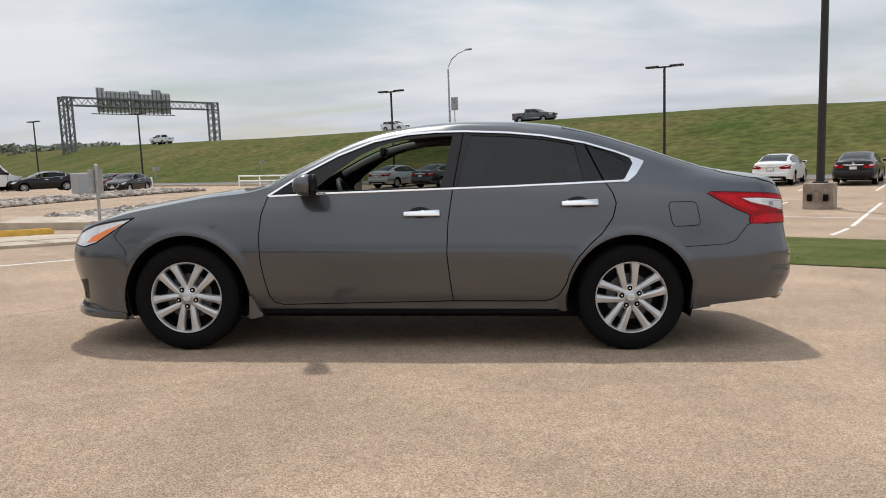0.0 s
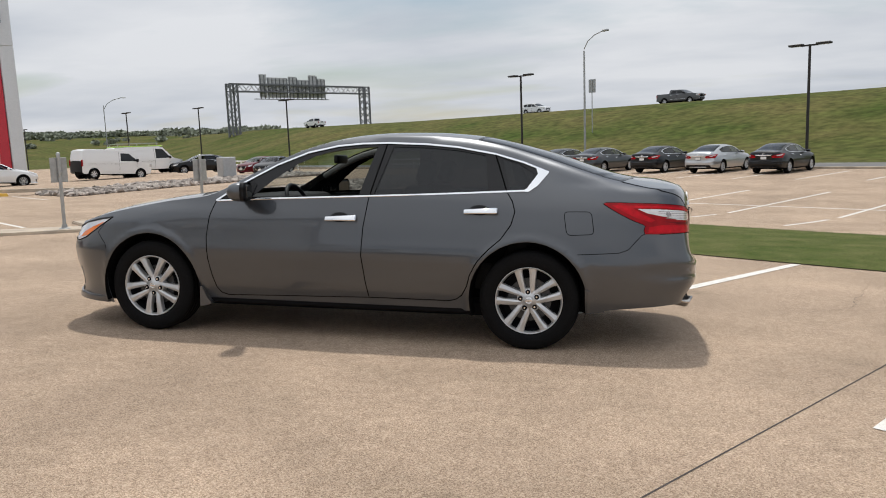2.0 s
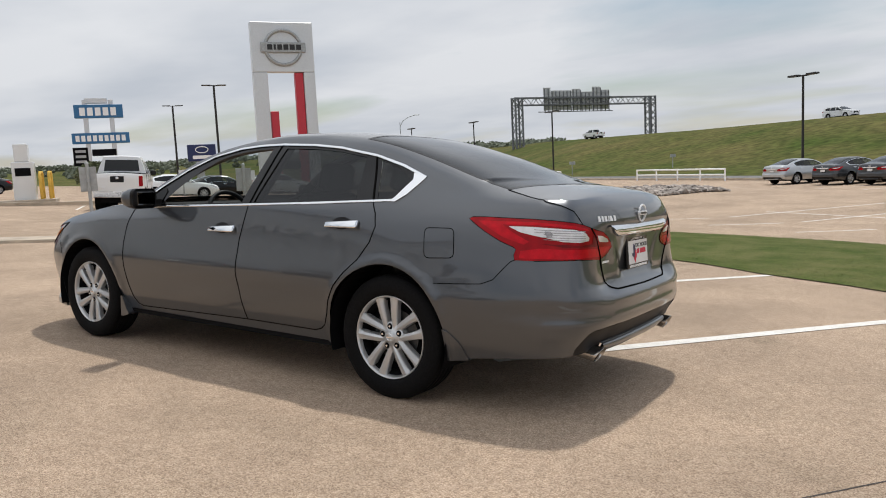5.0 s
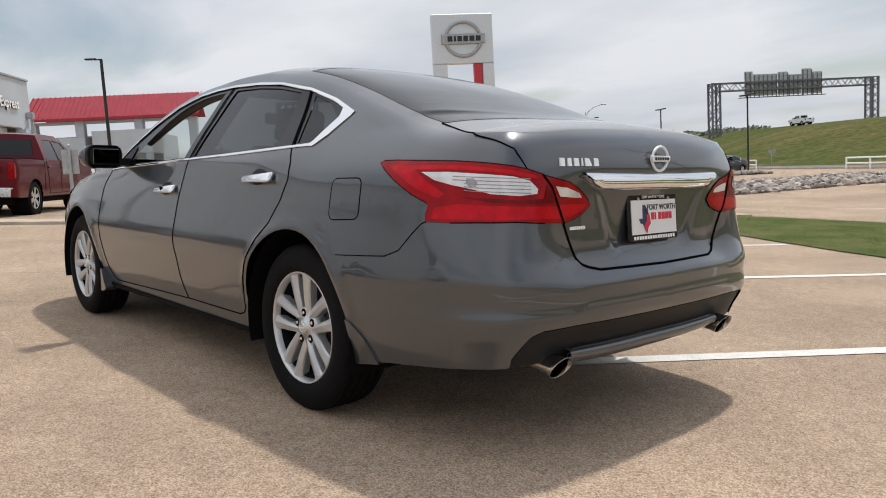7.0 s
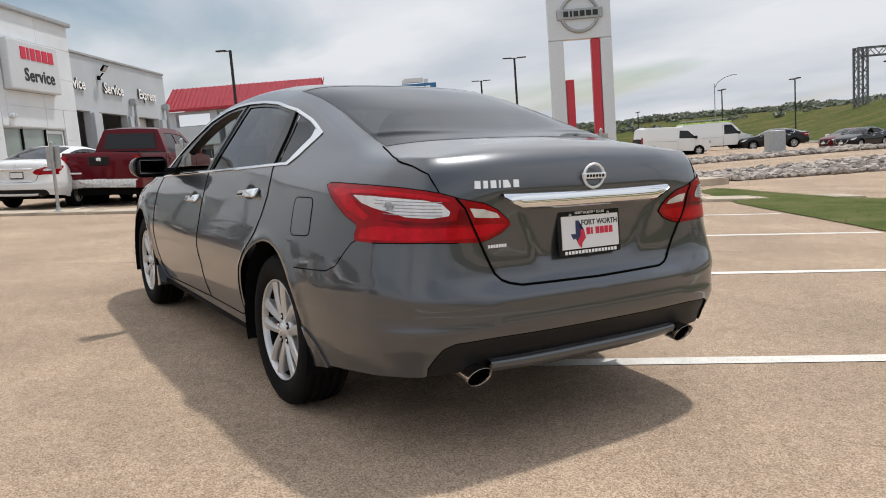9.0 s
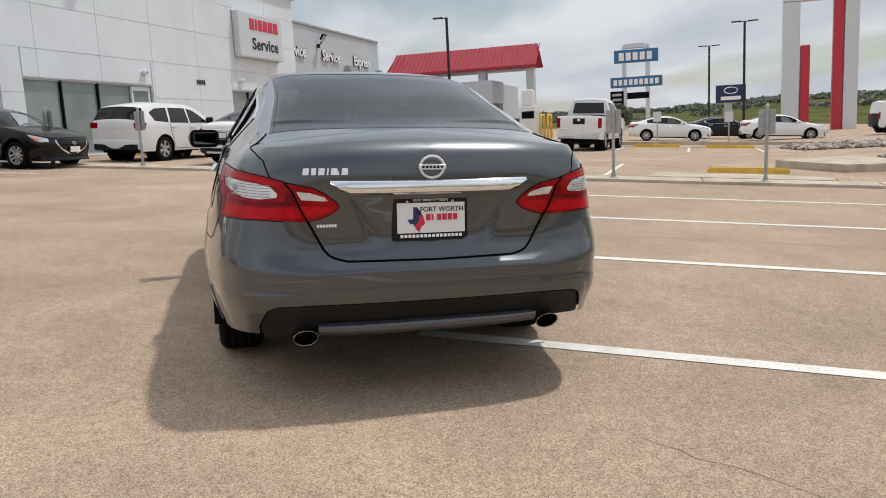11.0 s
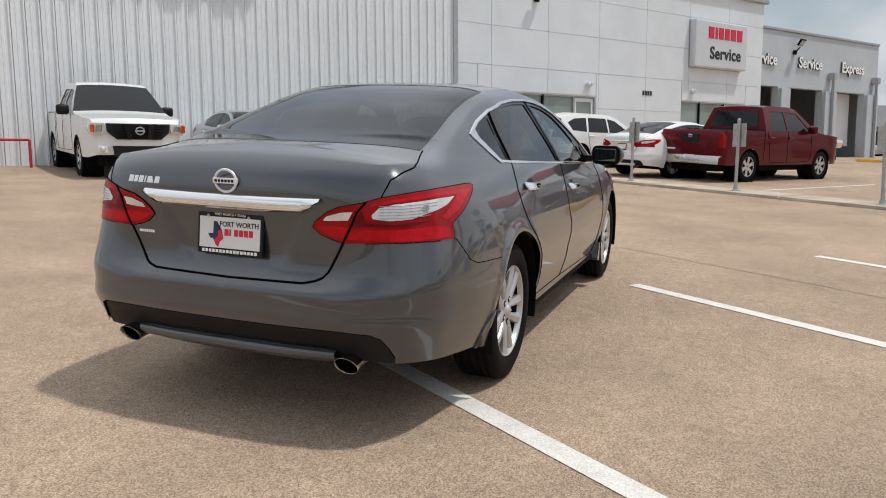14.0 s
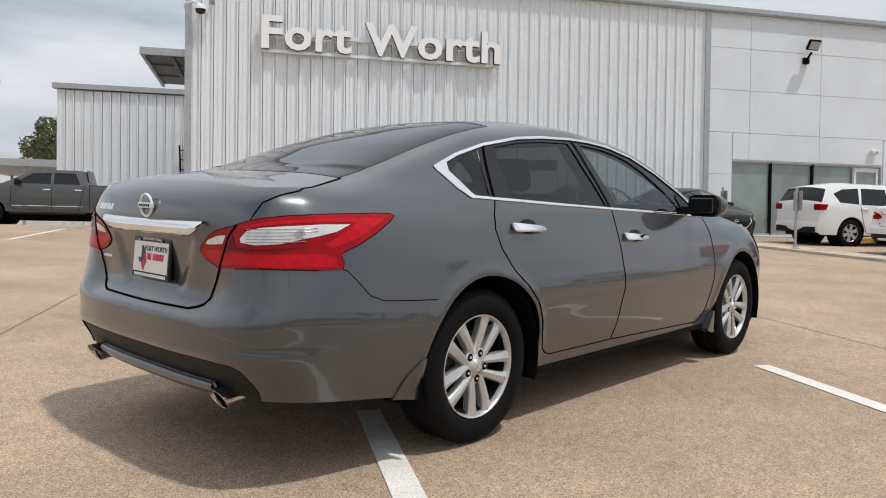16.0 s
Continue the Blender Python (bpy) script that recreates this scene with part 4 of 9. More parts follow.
    part("foot", soft_box(-0.3, 0.3, -0.15, 0.15, 0, 0.12, 0.02, 1), RED_P, jk)


BLACK_GLOSS_B = mat("smoked_dome", (0.02, 0.02, 0.022), 0.1)
build_main()
wall_sign()
service_sign()
service_bay()
wall_bits()
annex()

# ---- sedan: body surface from a plan outline, drawn in along its normal by height ----
import functools

from mathutils.geometry import delaunay_2d_cdt

CAR_PAINT = mat("grey_metallic_paint", (0.074, 0.079, 0.088), 0.30, 0.60, fine=0.12, bscale=2600, coat=1.0, spec=0.5)
CAR_PAINT.node_tree.nodes["Principled BSDF"].inputs["Coat IOR"].default_value = 1.55
CHROME = mat("chrome", (0.86, 0.87, 0.88), 0.06, 1.0)
SATIN = mat("satin_silver_wheel", (0.58, 0.585, 0.59), 0.30, 0.6, var=0.06)
RUBBER = mat("tyre_rubber", (0.006, 0.006, 0.0065), 0.75, fine=0.25, bscale=90, bump=0.2, spec=0.12)
BLACK_GLOSS = mat("gloss_black_trim", (0.006, 0.006, 0.007), 0.18, spec=0.35)
BLACK_PLASTIC = mat("black_plastic", (0.010, 0.010, 0.011), 0.5, fine=0.2, bscale=300, spec=0.25)
SEAM = mat("panel_gap", (0.003, 0.003, 0.003), 0.9, spec=0.05)
CABIN = mat("charcoal_cabin_trim", (0.026, 0.025, 0.025), 0.8, var=0.2, scale=6, spec=0.15)
CLOTH = mat("charcoal_cloth", (0.035, 0.033, 0.032), 0.95, var=0.2, scale=20, spec=0.08)
LINER = mat("grey_headlining", (0.17, 0.165, 0.155), 0.95, spec=0.1)
LAMP_RED = mat("red_lamp_lens", (0.33, 0.001, 0.005), 0.25, 0.3, spec=0.2, coat=0.18, var=0.25, scale=14)
LAMP_DARK = mat("dark_red_lamp_lens", (0.17, 0.0006, 0.003), 0.25, 0.3, spec=0.2, coat=0.18, var=0.3, scale=20)
LAMP_BRIGHT = mat("bright_red_lamp_lens", (0.54, 0.002, 0.010), 0.25, 0.3, spec=0.2, coat=0.18, var=0.22, scale=26)
LAMP_CLEAR = mat("clear_lamp_lens", (0.74, 0.73, 0.73), 0.14, 0.35, var=0.12, scale=30, coat=0.9)
LAMP_FLUTE = mat("grey_lens_flute", (0.40, 0.38, 0.38), 0.15, 0.5, var=0.3, scale=60, coat=0.8)
BADGE = mat("bright_badge_silver", (0.80, 0.81, 0.82), 0.35, 0.25)
LAMP_AMBER = mat("amber_lamp_lens", (0.85, 0.20, 0.02), 0.12, coat=0.5)
# Steel tone darkened to paint the shade behind the spokes.
BRAKE = mat("brushed_disc", (0.10, 0.10, 0.10), 0.5, 0.9)
# Chrome with its colour darkened; the pickup bumper uses it for dark reflections.
EXHAUST = mat("darkened_chrome", (0.50, 0.47, 0.44), 0.18, 1.0, var=0.3, scale=30)
PLATE_W = mat("white_plate", (0.80, 0.80, 0.80), 0.4)
PLATE_BLUE = mat("dark_blue_print", (0.02, 0.03, 0.10), 0.4)
TINT = glass("privacy_tinted_glass", (0.085, 0.09, 0.09))
FRONT_TINT = glass("light_tinted_glass", (0.34, 0.37, 0.36))
CLEAR = glass("windscreen_glass", (0.80, 0.86, 0.84))
REAR_TINT = glass("tinted_rear_glass", (0.07, 0.073, 0.075))

PLAN = [(-2.345, 0.0), (-2.325, 0.30), (-2.25, 0.55), (-2.10, 0.735), (-1.85, 0.85), (-1.40, 0.902), (-0.9, 0.905), (0.0, 0.908), (0.8, 0.91),
        (1.4, 0.912), (1.8, 0.902), (2.1, 0.868), (2.29, 0.818), (2.435, 0.694), (2.494, 0.40), (2.505, 0.0)]


def catmull(pts, n=24):
    out = []
    P = [Vector((p[0], -p[1])) for p in pts[1:2]] + [Vector(p) for p in pts] + [Vector((p[0], -p[1])) for p in pts[-2:-1]]
    for i in range(1, len(P) - 2):
        p0, p1, p2, p3 = P[i - 1], P[i], P[i + 1], P[i + 2]
        for k in range(n):
            t = k / n
            out.append(0.5 * ((2 * p1) + (p2 - p0) * t + (2 * p0 - 5 * p1 + 4 * p2 - p3) * t * t + (3 * p1 - p0 - 3 * p2 + p3) * t ** 3))
    out.append(P[-2])
    return out


_pl = catmull(PLAN)
_s = np.concatenate([[0], np.cumsum([(b - a).length for a, b in zip(_pl, _pl[1:])])])
_px, _py = np.array([p.x for p in _pl]), np.array([p.y for p in _pl])
QL = float(_s[-1])


def qx(x):
    """Girth coordinate of a point on the flank at length x."""
    return float(np.interp(x, _px, _s))


def qy(y):
    """Girth coordinate of a point on the tail at half-width y."""
    k = len(_s) * 2 // 3
    return float(np.interp(-abs(y), -_py[k:], _s[k:]))


ZS = [0.12, 0.20, 0.30, 0.38, 0.45, 0.52, 0.58, 0.62, 0.66, 0.72, 0.80, 0.88, 0.95, 1.00, 1.06, 1.12, 1.20, 1.30, 1.40]
STATIONS = [
    (0.0,       [.07, .04, .075, .060, .032, .010, .00, .01, .03, .07, .14, .2, .3, .3, .3, .3, .3, .3, .3]),
    (qx(-2.10), [.08, .035, .050, .038, .020, .006, .00, .005, .015, .04, .08, .16, .2, .3, .3, .3, .3, .3, .3]),
    (qx(-1.60), [.09, .06, .03, .015, .005, .00, .00, .002, .006, .016, .035, .080, .16, .2, .25, .3, .33, .36, .4]),
    (qx(-0.95), [.115, .088, .060, .034, .018, .007, .001, .00, .004, .014, .030, .052, .088, .112, .140, .170, .215, .270, .33]),
    (qx(0.2),   [.115, .086, .062, .037, .021, .010, .003, .002, .006, .018, .034, .052, .070, .084, .114, .148, .198, .260, .33]),
    (qx(0.95),  [.115, .086, .062, .037, .020, .008, .001, .002, .006, .018, .034, .052, .070, .086, .122, .160, .212, .272, .335]),
    (qx(1.50),  [.115, .080, .055, .030, .014, .004, .00, .003, .008, .020, .036, .058, .082, .108, .150, .200, .268, .34, .40]),
    (qx(1.95),  [.115, .080, .050, .026, .011, .002, .00, .005, .012, .022, .038, .056, .078, .110, .165, .235, .30, .36, .42]),
    (qx(2.25),  [.12, .080, .054, .032, .011, .001, .002, .005, .012, .026, .046, .060, .074, .098, .140, .21, .3, .36, .42]),
    (qy(0.60),  [.15, .12, .090, .055, .016, .000, .004, .022, .042, .054, .062, .068, .076, .092, .126, .19, .3, .36, .42]),
    (qy(0.40),  [.17, .14, .105, .072, .024, .000, .006, .048, .083, .089, .085, .077, .073, .083, .112, .177, .3, .36, .42]),
    (QL,        [.17, .14, .108, .075, .026, .000, .006, .050, .086, .094, .088, .076, .068, .078, .108, .168, .3, .36, .42]),
]
_sq = np.array([s for s, _ in STATIONS])
_sd = np.array([d for _, d in STATIONS])


def pchip(xs, ys, x):
    """Smooth, never overshooting curve through the points."""
    xs, ys = np.asarray(xs, float), np.asarray(ys, float)
    h = np.diff(xs)
    dl = np.diff(ys) / h
    m = np.zeros(len(xs))
    m[0], m[-1] = dl[0], dl[-1]
    for i in range(1, len(xs) - 1):
        m[i] = 0 if dl[i - 1] * dl[i] <= 0 else 2 * dl[i - 1] * dl[i] / (dl[i - 1] + dl[i])
    x = min(max(x, xs[0]), xs[-1])
    i = min(len(xs) - 2, int(np.searchsorted(xs, x, side="right") - 1))
    t = (x - xs[i]) / h[i]
    return float((2 * t ** 3 - 3 * t ** 2 + 1) * ys[i] + (t ** 3 - 2 * t ** 2 + t) * h[i] * m[i] + (-2 * t ** 3 + 3 * t ** 2) * ys[i + 1] + (t ** 3 - t ** 2) * h[i] * m[i + 1])


_zf = np.linspace(0.1, 1.46, 137)
_DT = np.array([[pchip(ZS, d, z) for z in _zf] for d in _sd])
_qf = np.linspace(0, QL, 181)
_DT = np.array([[pchip(_sq, _DT[:, k], q) for k in range(len(_zf))] for q in _qf])


def depth(q, z):
    i = min(max(q, 0), QL) / QL * 180
    k = (min(max(z, 0.1), 1.46) - 0.1) / 0.01
    i0, k0 = min(179, int(i)), min(135, int(k))
    u, v = i - i0, k - k0
    d = (_DT[i0, k0] * (1 - u) + _DT[i0 + 1, k0] * u) * (1 - v) + (_DT[i0, k0 + 1] * (1 - u) + _DT[i0 + 1, k0 + 1] * u) * v
    # wheel-arch lip and a soft crease along the flank
    x = float(np.interp(q, _s, _px))
    if x > 2.3 and 0.60 < z < 0.92:
        # licence recess in the lid
        y = float(np.interp(q, _s, _py))
        half = 0.25 + 0.12 * (z - 0.66) / 0.22
        d += 0.012 * smooth(0, 0.07, half - y) * smooth(0.650, 0.700, z) * (1 - smooth(0.868, 0.886, z))
    if x > 2.0 and 0.46 < z < 0.64:
        # groove round the bumper, over a shelf that flares out above the valance
        d += 0.011 * smooth(0.476, 0.526, z) * (1 - smooth(0.534, 0.612, z)) * smooth(1.95, 2.42, x)
    if -1.0 < x < 1.1 and z < 0.7:
        # lower doors drawn in a little over a rising crease
        zl = 0.40 + 0.03 * (x + 0.9)
        fade = smooth(-0.95, -0.40, x) * (1 - smooth(0.50, 1.05, x))
        d += fade * 0.0035 * math.exp(-((z - zl - 0.07) / 0.055) ** 2)
    for c in (-1.378, 1.378):
        r = math.hypot(x - c, z - 0.335)
        d -= 0.009 * math.exp(-((r - 0.405) / 0.028) ** 2)
    return d


def surf(q, z, off=0.0):
    """Point of the left flank (y negative), nose towards -x; off: proud of the skin."""
    x, y = float(np.interp(q, _s, _px)), float(np.interp(q, _s, _py))
    e = 0.02
    tx = float(np.interp(min(q + e, QL), _s, _px) - np.interp(max(q - e, 0), _s, _px))
    ty = float(np.interp(min(q + e, QL), _s, _py) - np.interp(max(q - e, 0), _s, _py))
    if q < e:
        tx, ty = 0.0, 1.0
    if q > QL - e:
        tx, ty = 0.0, -1.0
    l = math.hypot(tx, ty)
    nx, ny = -ty / l, tx / l
    d = depth(q, z) - off
    return Vector((x - nx * d, -max(0.0, (y - ny * d)), z))


ZB = [(0.0, 0.745), (qx(-2.25), 0.765), (qx(-2.05), 0.800), (qx(-1.72), 0.872), (qx(-1.27), 0.955), (qx(-1.0), 0.988), (qx(-0.86), 1.028), (qx(-0.62), 1.155), (qx(-0.45), 1.245), (qx(-0.28), 1.318), (qx(-0.1), 1.368),
      (qx(0.1), 1.396), (qx(0.36), 1.410), (qx(0.64), 1.408), (qx(0.87), 1.392), (qx(1.13), 1.348), (qx(1.39), 1.276), (qx(1.57), 1.220), (qx(1.76), 1.160), (qx(1.9), 1.122), (qx(2.05), 1.088), (qx(2.2), 1.068), (qy(0.6), 1.070), (qy(0.3), 1.088), (QL, 1.094)]
ZLOW = [(0.0, 0.20), (qx(-2.1), 0.19), (qx(-1.80), 0.19), (qx(-1.0), 0.20), (qx(-0.9), 0.232), (qx(1.0), 0.247), (qx(1.70), 0.262), (qx(1.95), 0.293), (qx(2.15), 0.312), (qx(2.3), 0.325), (qy(0.70), 0.332), (qy(0.55), 0.330), (qy(0.4), 0.318), (QL, 0.314)]
_zb = ([a for a, _ in ZB], [b for _, b in ZB])
_zl = ([a for a, _ in ZLOW], [b for _, b in ZLOW])


_qd = np.linspace(0, QL, 700)
_zbd = np.array([pchip(*_zb, q) for q in _qd])
_zld = np.array([pchip(*_zl, q) for q in _qd])


def zb(q):
    return float(np.interp(q, _qd, _zbd))


def zlow(q):
    return float(np.interp(q, _qd, _zld))


def inside(poly, x, y):
    c = False
    j = len(poly) - 1
    for i in range(len(poly)):
        xi, yi = poly[i]
        xj, yj = poly[j]
        if (yi > y) != (yj > y) and x < (xj - xi) * (y - yi) / (yj - yi) + xi:
            c = not c
        j = i
    return c


def dense(poly, step=0.02, closed=True):
    out = []
    n = len(poly)
    for i in range(n if closed else n - 1):
        a, b = Vector(poly[i]), Vector(poly[(i + 1) % n])
        k = max(1, int((b - a).length / step))
        out += [tuple(a.lerp(b, j / k)) for j in range(k)]
    if not closed:
        out.append(tuple(poly[-1]))
    return out


def rounded(poly, r=0.02, n=4):
    """Round the corners of a closed outline."""
    out = []
    m = len(poly)
    for i in range(m):
        p, a, b = Vector(poly[i]), Vector(poly[i - 1]), Vector(poly[(i + 1) % m])
        da, db = (a - p), (b - p)
        k = min(r, da.length * 0.4, db.length * 0.4)
        s, e = p + da.normalized() * k, p + db.normalized() * k
        for j in range(n + 1):
            t = j / n
            out.append(tuple((1 - t) ** 2 * s + 2 * t * (1 - t) * p + t * t * e))
    return out


def side_pts(pts):
    return [(qx(x), z) for x, z in pts]


# outlines on the flank (length x, height z) and on the tail (half-width, height)
DOOR_F_EDGE = [(-0.872, 0.965), (-0.905, 0.85), (-0.917, 0.714), (-0.905, 0.55), (-0.884, 0.433), (-0.862, 0.345), (-0.83, 0.303), (-0.779, 0.288)]
DOOR_MID = [(0.285, 0.312), (0.267, 0.432), (0.245, 0.607), (0.252, 0.80), (0.280, 1.0)]
BELT_X = [-0.86, -0.56, -0.07, 0.28, 0.63, 0.97, 1.225]
BELT = [(-0.872, 0.962), (-0.56, 0.978), (-0.07, 0.995), (0.28, 1.008), (0.63, 1.021), (0.97, 1.036), (1.225, 1.048)]
DOOR_R_EDGE = [(1.225, 1.048), (1.268, 0.985), (1.288, 0.917), (1.265, 0.831), (1.20, 0.738), (1.12, 0.668), (1.048, 0.588), (1.00, 0.50), (0.978, 0.42), (0.94, 0.354), (0.90, 0.325), (0.853, 0.312)]
P_DOOR_F = side_pts(DOOR_F_EDGE + DOOR_MID + BELT[3::-1][1:3])
P_DOOR_R = side_pts(DOOR_MID[::-1] + [(0.853, 0.312)] + DOOR_R_EDGE[::-1][1:] + BELT[5:3:-1])
DLO_TOP = [(-0.872, 0.966), (-0.669, 1.099), (-0.448, 1.221), (-0.229, 1.310), (-0.011, 1.358), (0.17, 1.374), (0.357, 1.378), (0.638, 1.368), (0.854, 1.348), (1.123, 1.300), (1.321, 1.243), (1.494, 1.177)]
DLO_BOT = [(1.36, 1.053), (1.225, 1.048), (0.97, 1.036), (0.63, 1.021), (0.28, 1.008), (-0.07, 0.995), (-0.56, 0.978)]
P_DLO = side_pts(DLO_TOP + DLO_BOT)
P_GLASS_F = side_pts([(-0.60, 0.992), (-0.45, 1.118), (-0.302, 1.222), (-0.18, 1.280), (-0.084, 1.310), (0.04, 1.334), (0.133, 1.343), (0.282, 1.350), (0.207, 1.018)])
P_GLASS_R = side_pts([(0.312, 1.022), (0.400, 1.351), (0.638, 1.344), (0.85, 1.325), (1.055, 1.290), (1.10, 1.056), (0.97, 1.050), (0.63, 1.034)])
P_GLASS_Q = side_pts([(1.168, 1.270), (1.29, 1.232), (1.400, 1.165), (1.338, 1.068), (1.245, 1.062)])
P_FBUMPER = [(0.0, 0.05), (0.0, 0.62), (qx(-2.17), 0.62), (qx(-2.0), 0.66), (qx(-1.85), 0.718), (qx(-1.768), 0.639), (qx(-1.74), 0.5), (qx(-1.74), 0.05)]
P_HEAD = [(qx(-2.20), 0.655), (qx(-2.19), 0.735), (qx(-2.04), 0.785), (qx(-1.85), 0.818), (qx(-1.726), 0.832), (qx(-1.85), 0.755), (qx(-1.98), 0.675), (qx(-2.08), 0.645)]
P_GRILLE = [(0.0, 0.30), (0.0, 0.700), (qx(-2.335) + 0.16, 0.705), (qx(-2.29), 0.69), (qx(-2.31), 0.40), (0.14, 0.30)]
P_FOG = [(qx(-2.20), 0.30), (qx(-2.20), 0.42), (qx(-2.08), 0.44), (qx(-2.12), 0.30)]
LAMP_SEAM = [(qy(0.600), 0.938), (qy(0.565), 0.900), (qy(0.543), 0.850), (qy(0.507), 0.780)]
LAMP_FRONT = [(qx(2.125), 0.788), (qx(2.119), 0.812), (qx(2.128), 0.838), (qx(2.112), 0.850), (qx(2.05), 0.873), (qx(1.965), 0.915), (qx(1.90), 0.952), (qx(1.862), 0.976), (qx(1.88), 0.984)]
LAMP_TOP = [(qx(1.94), 0.985), (qx(2.20), 0.980), (qx(2.305), 0.975), (qy(0.72), 0.963), (qy(0.66), 0.954)]
LAMP_LOW = [(qy(0.60), 0.787), (qy(0.715), 0.793), (qx(2.305), 0.791), (qx(2.22), 0.788)]
LID_LOW = [(qy(0.476), 0.722), (qy(0.445), 0.665), (qy(0.425), 0.644), (qy(0.397), 0.632), (qy(0.35), 0.622), (QL, 0.617)]
P_LAMP = LAMP_FRONT + LAMP_TOP + LAMP_SEAM + LAMP_LOW
P_LAMP_IN = [(qy(0.597), 0.936), (qy(0.54), 0.924), (qy(0.485), 0.913), (qy(0.437), 0.890), (qy(0.390), 0.853), (qy(0.380), 0.835), (qy(0.415), 0.808), (qy(0.46), 0.792)] + [(qy(0.503), 0.783), (qy(0.539), 0.850), (qy(0.561), 0.900)]
P_RBUMPER = [(qx(1.70), 0.05), (qx(1.70), 0.652), (qx(1.85), 0.660), (qx(1.96), 0.667), (qx(2.022), 0.690), (qx(2.071), 0.745), (qx(2.105), 0.780), (qx(2.125), 0.788)] + LAMP_LOW[::-1] + [(qy(0.507), 0.780)] + LID_LOW + [(QL, 0.05)]
LID_SIDE = [(qy(0.69), 1.020), (qy(0.68), 0.995), (qy(0.66), 0.954)]
P_LID = [(qy(0.70), 1.2), (qy(0.70), 1.04)] + LID_SIDE + LAMP_SEAM + LID_LOW + [(QL, 1.2)]
P_VALANCE = [(qy(0.738), 0.30), (qy(0.728), 0.362), (qy(0.672), 0.438), (qy(0.63), 0.454), (qy(0.50), 0.458), (QL, 0.456), (QL, 0.362), (qy(0.455), 0.366), (qy(0.47), 0.30), (qy(0.60), 0.28)]
P_FUEL = rounded(side_pts([(1.607, 0.922), (1.784, 0.925), (1.803, 0.782), (1.630, 0.773)]), 0.03)
P_ROCKER = side_pts([(-0.92, 0.05), (-0.90, 0.30), (-0.862, 0.325), (-0.83, 0.300), (-0.779, 0.286), (0.285, 0.310), (0.853, 0.309), (0.90, 0.322), (0.95, 0.36), (0.99, 0.42), (1.02, 0.42), (1.02, 0.05)])
AXLES = (-1.388, 1.388)
ARCHES = [[(qx(c + 0.388 * math.cos(a * math.pi / 24)), 0.338 + 0.388 * math.sin(a * math.pi / 24)) for a in range(-8, 33)] for c in (-1.378, 1.378)]


def skin_cdt():
    """Triangles of one flank in (girth, height), split along every outline."""
    pts, edges = [], []

    def add(poly, closed=True):
        d = dense(poly, 0.022, closed)
        i = len(pts)
        pts.extend(d)
        n = len(d)
        edges.extend([(i + k, i + (k + 1) % n) for k in range(n if closed else n - 1)])
    nq = 150
    rim_q = [QL * k / nq for k in range(nq + 1)]
    rim = [(q, zlow(q)) for q in rim_q] + [(q, zb(q)) for q in rim_q[::-1]]
    add(rim)
    polys = [P_DOOR_F, P_DOOR_R, P_DLO, P_GLASS_F, P_GLASS_R, P_GLASS_Q, P_FBUMPER, P_HEAD, P_GRILLE, P_FOG, P_LAMP, P_LAMP_IN, P_RBUMPER, P_LID, P_VALANCE, P_FUEL, P_ROCKER] + ARCHES
    for p in polys:
        add(p)
    marks = np.array(pts)
    for i in range(1, 170):
        q = QL * i / 170
        lo, hi = zlow(q), zb(q)
        nz = max(6, int((hi - lo) / 0.028))
        for k in range(1, nz):
            z = lo + (hi - lo) * k / nz
            if np.min((marks[:, 0] - q) ** 2 + (marks[:, 1] - z) ** 2) > 0.011 ** 2:
                pts.append((q, z))
    v, e, f, *_ = delaunay_2d_cdt([Vector(p) for p in pts], edges, [], 0, 1e-5)
    groups = {}
    order = [("hole", ARCHES[0]), ("hole", ARCHES[1]), ("window_front", P_GLASS_F), ("window_rear", P_GLASS_R), ("window_quarter", P_GLASS_Q), ("window_surround", P_DLO),
             ("headlight", P_HEAD), ("grille", P_GRILLE), ("fog_recess", P_FOG), ("front_bumper", P_FBUMPER), ("tail_lamp", P_LAMP), ("lid_lamp", P_LAMP_IN), ("valance", P_VALANCE), ("rear_bumper", P_RBUMPER),
             ("trunk_lid", P_LID), ("fuel_door", P_FUEL), ("front_door", P_DOOR_F), ("rear_door", P_DOOR_R), ("rocker", P_ROCKER)]
    for t in f:
        c = (v[t[0]] + v[t[1]] + v[t[2]]) / 3
        if not (zlow(c.x) < c.y < zb(c.x)):
            continue
        for name, poly in order:
            if inside(poly, c.x, c.y):
                break
        else:
            name = "front_fender" if c.x < qx(-0.86) else "quarter_panel"
        if name != "hole":
            groups.setdefault(name, []).append(t)
    return v, groups


def skin_normal(q, z):
    e = 0.006
    a = surf(min(q + e, QL), z) - surf(max(q - e, 0), z)
    b = surf(q, z + e) - surf(q, z - e)
    n = b.cross(a)
    n.normalize()
    p = surf(q, z)
    if n.dot(Vector((p.x * 0.3 if abs(p.x) < 2.2 else p.x, p.y, 0))) < 0:
        n = -n
    if q > QL - 0.012:
        n = Vector((n.x, 0, n.z)).normalized()
    gap = zb(q) - z
    if q > qx(-0.87) and gap < 0.05:
        n = n.lerp(rim_normal(q), smooth(0.05, 0.0, gap)).normalized()
    return n


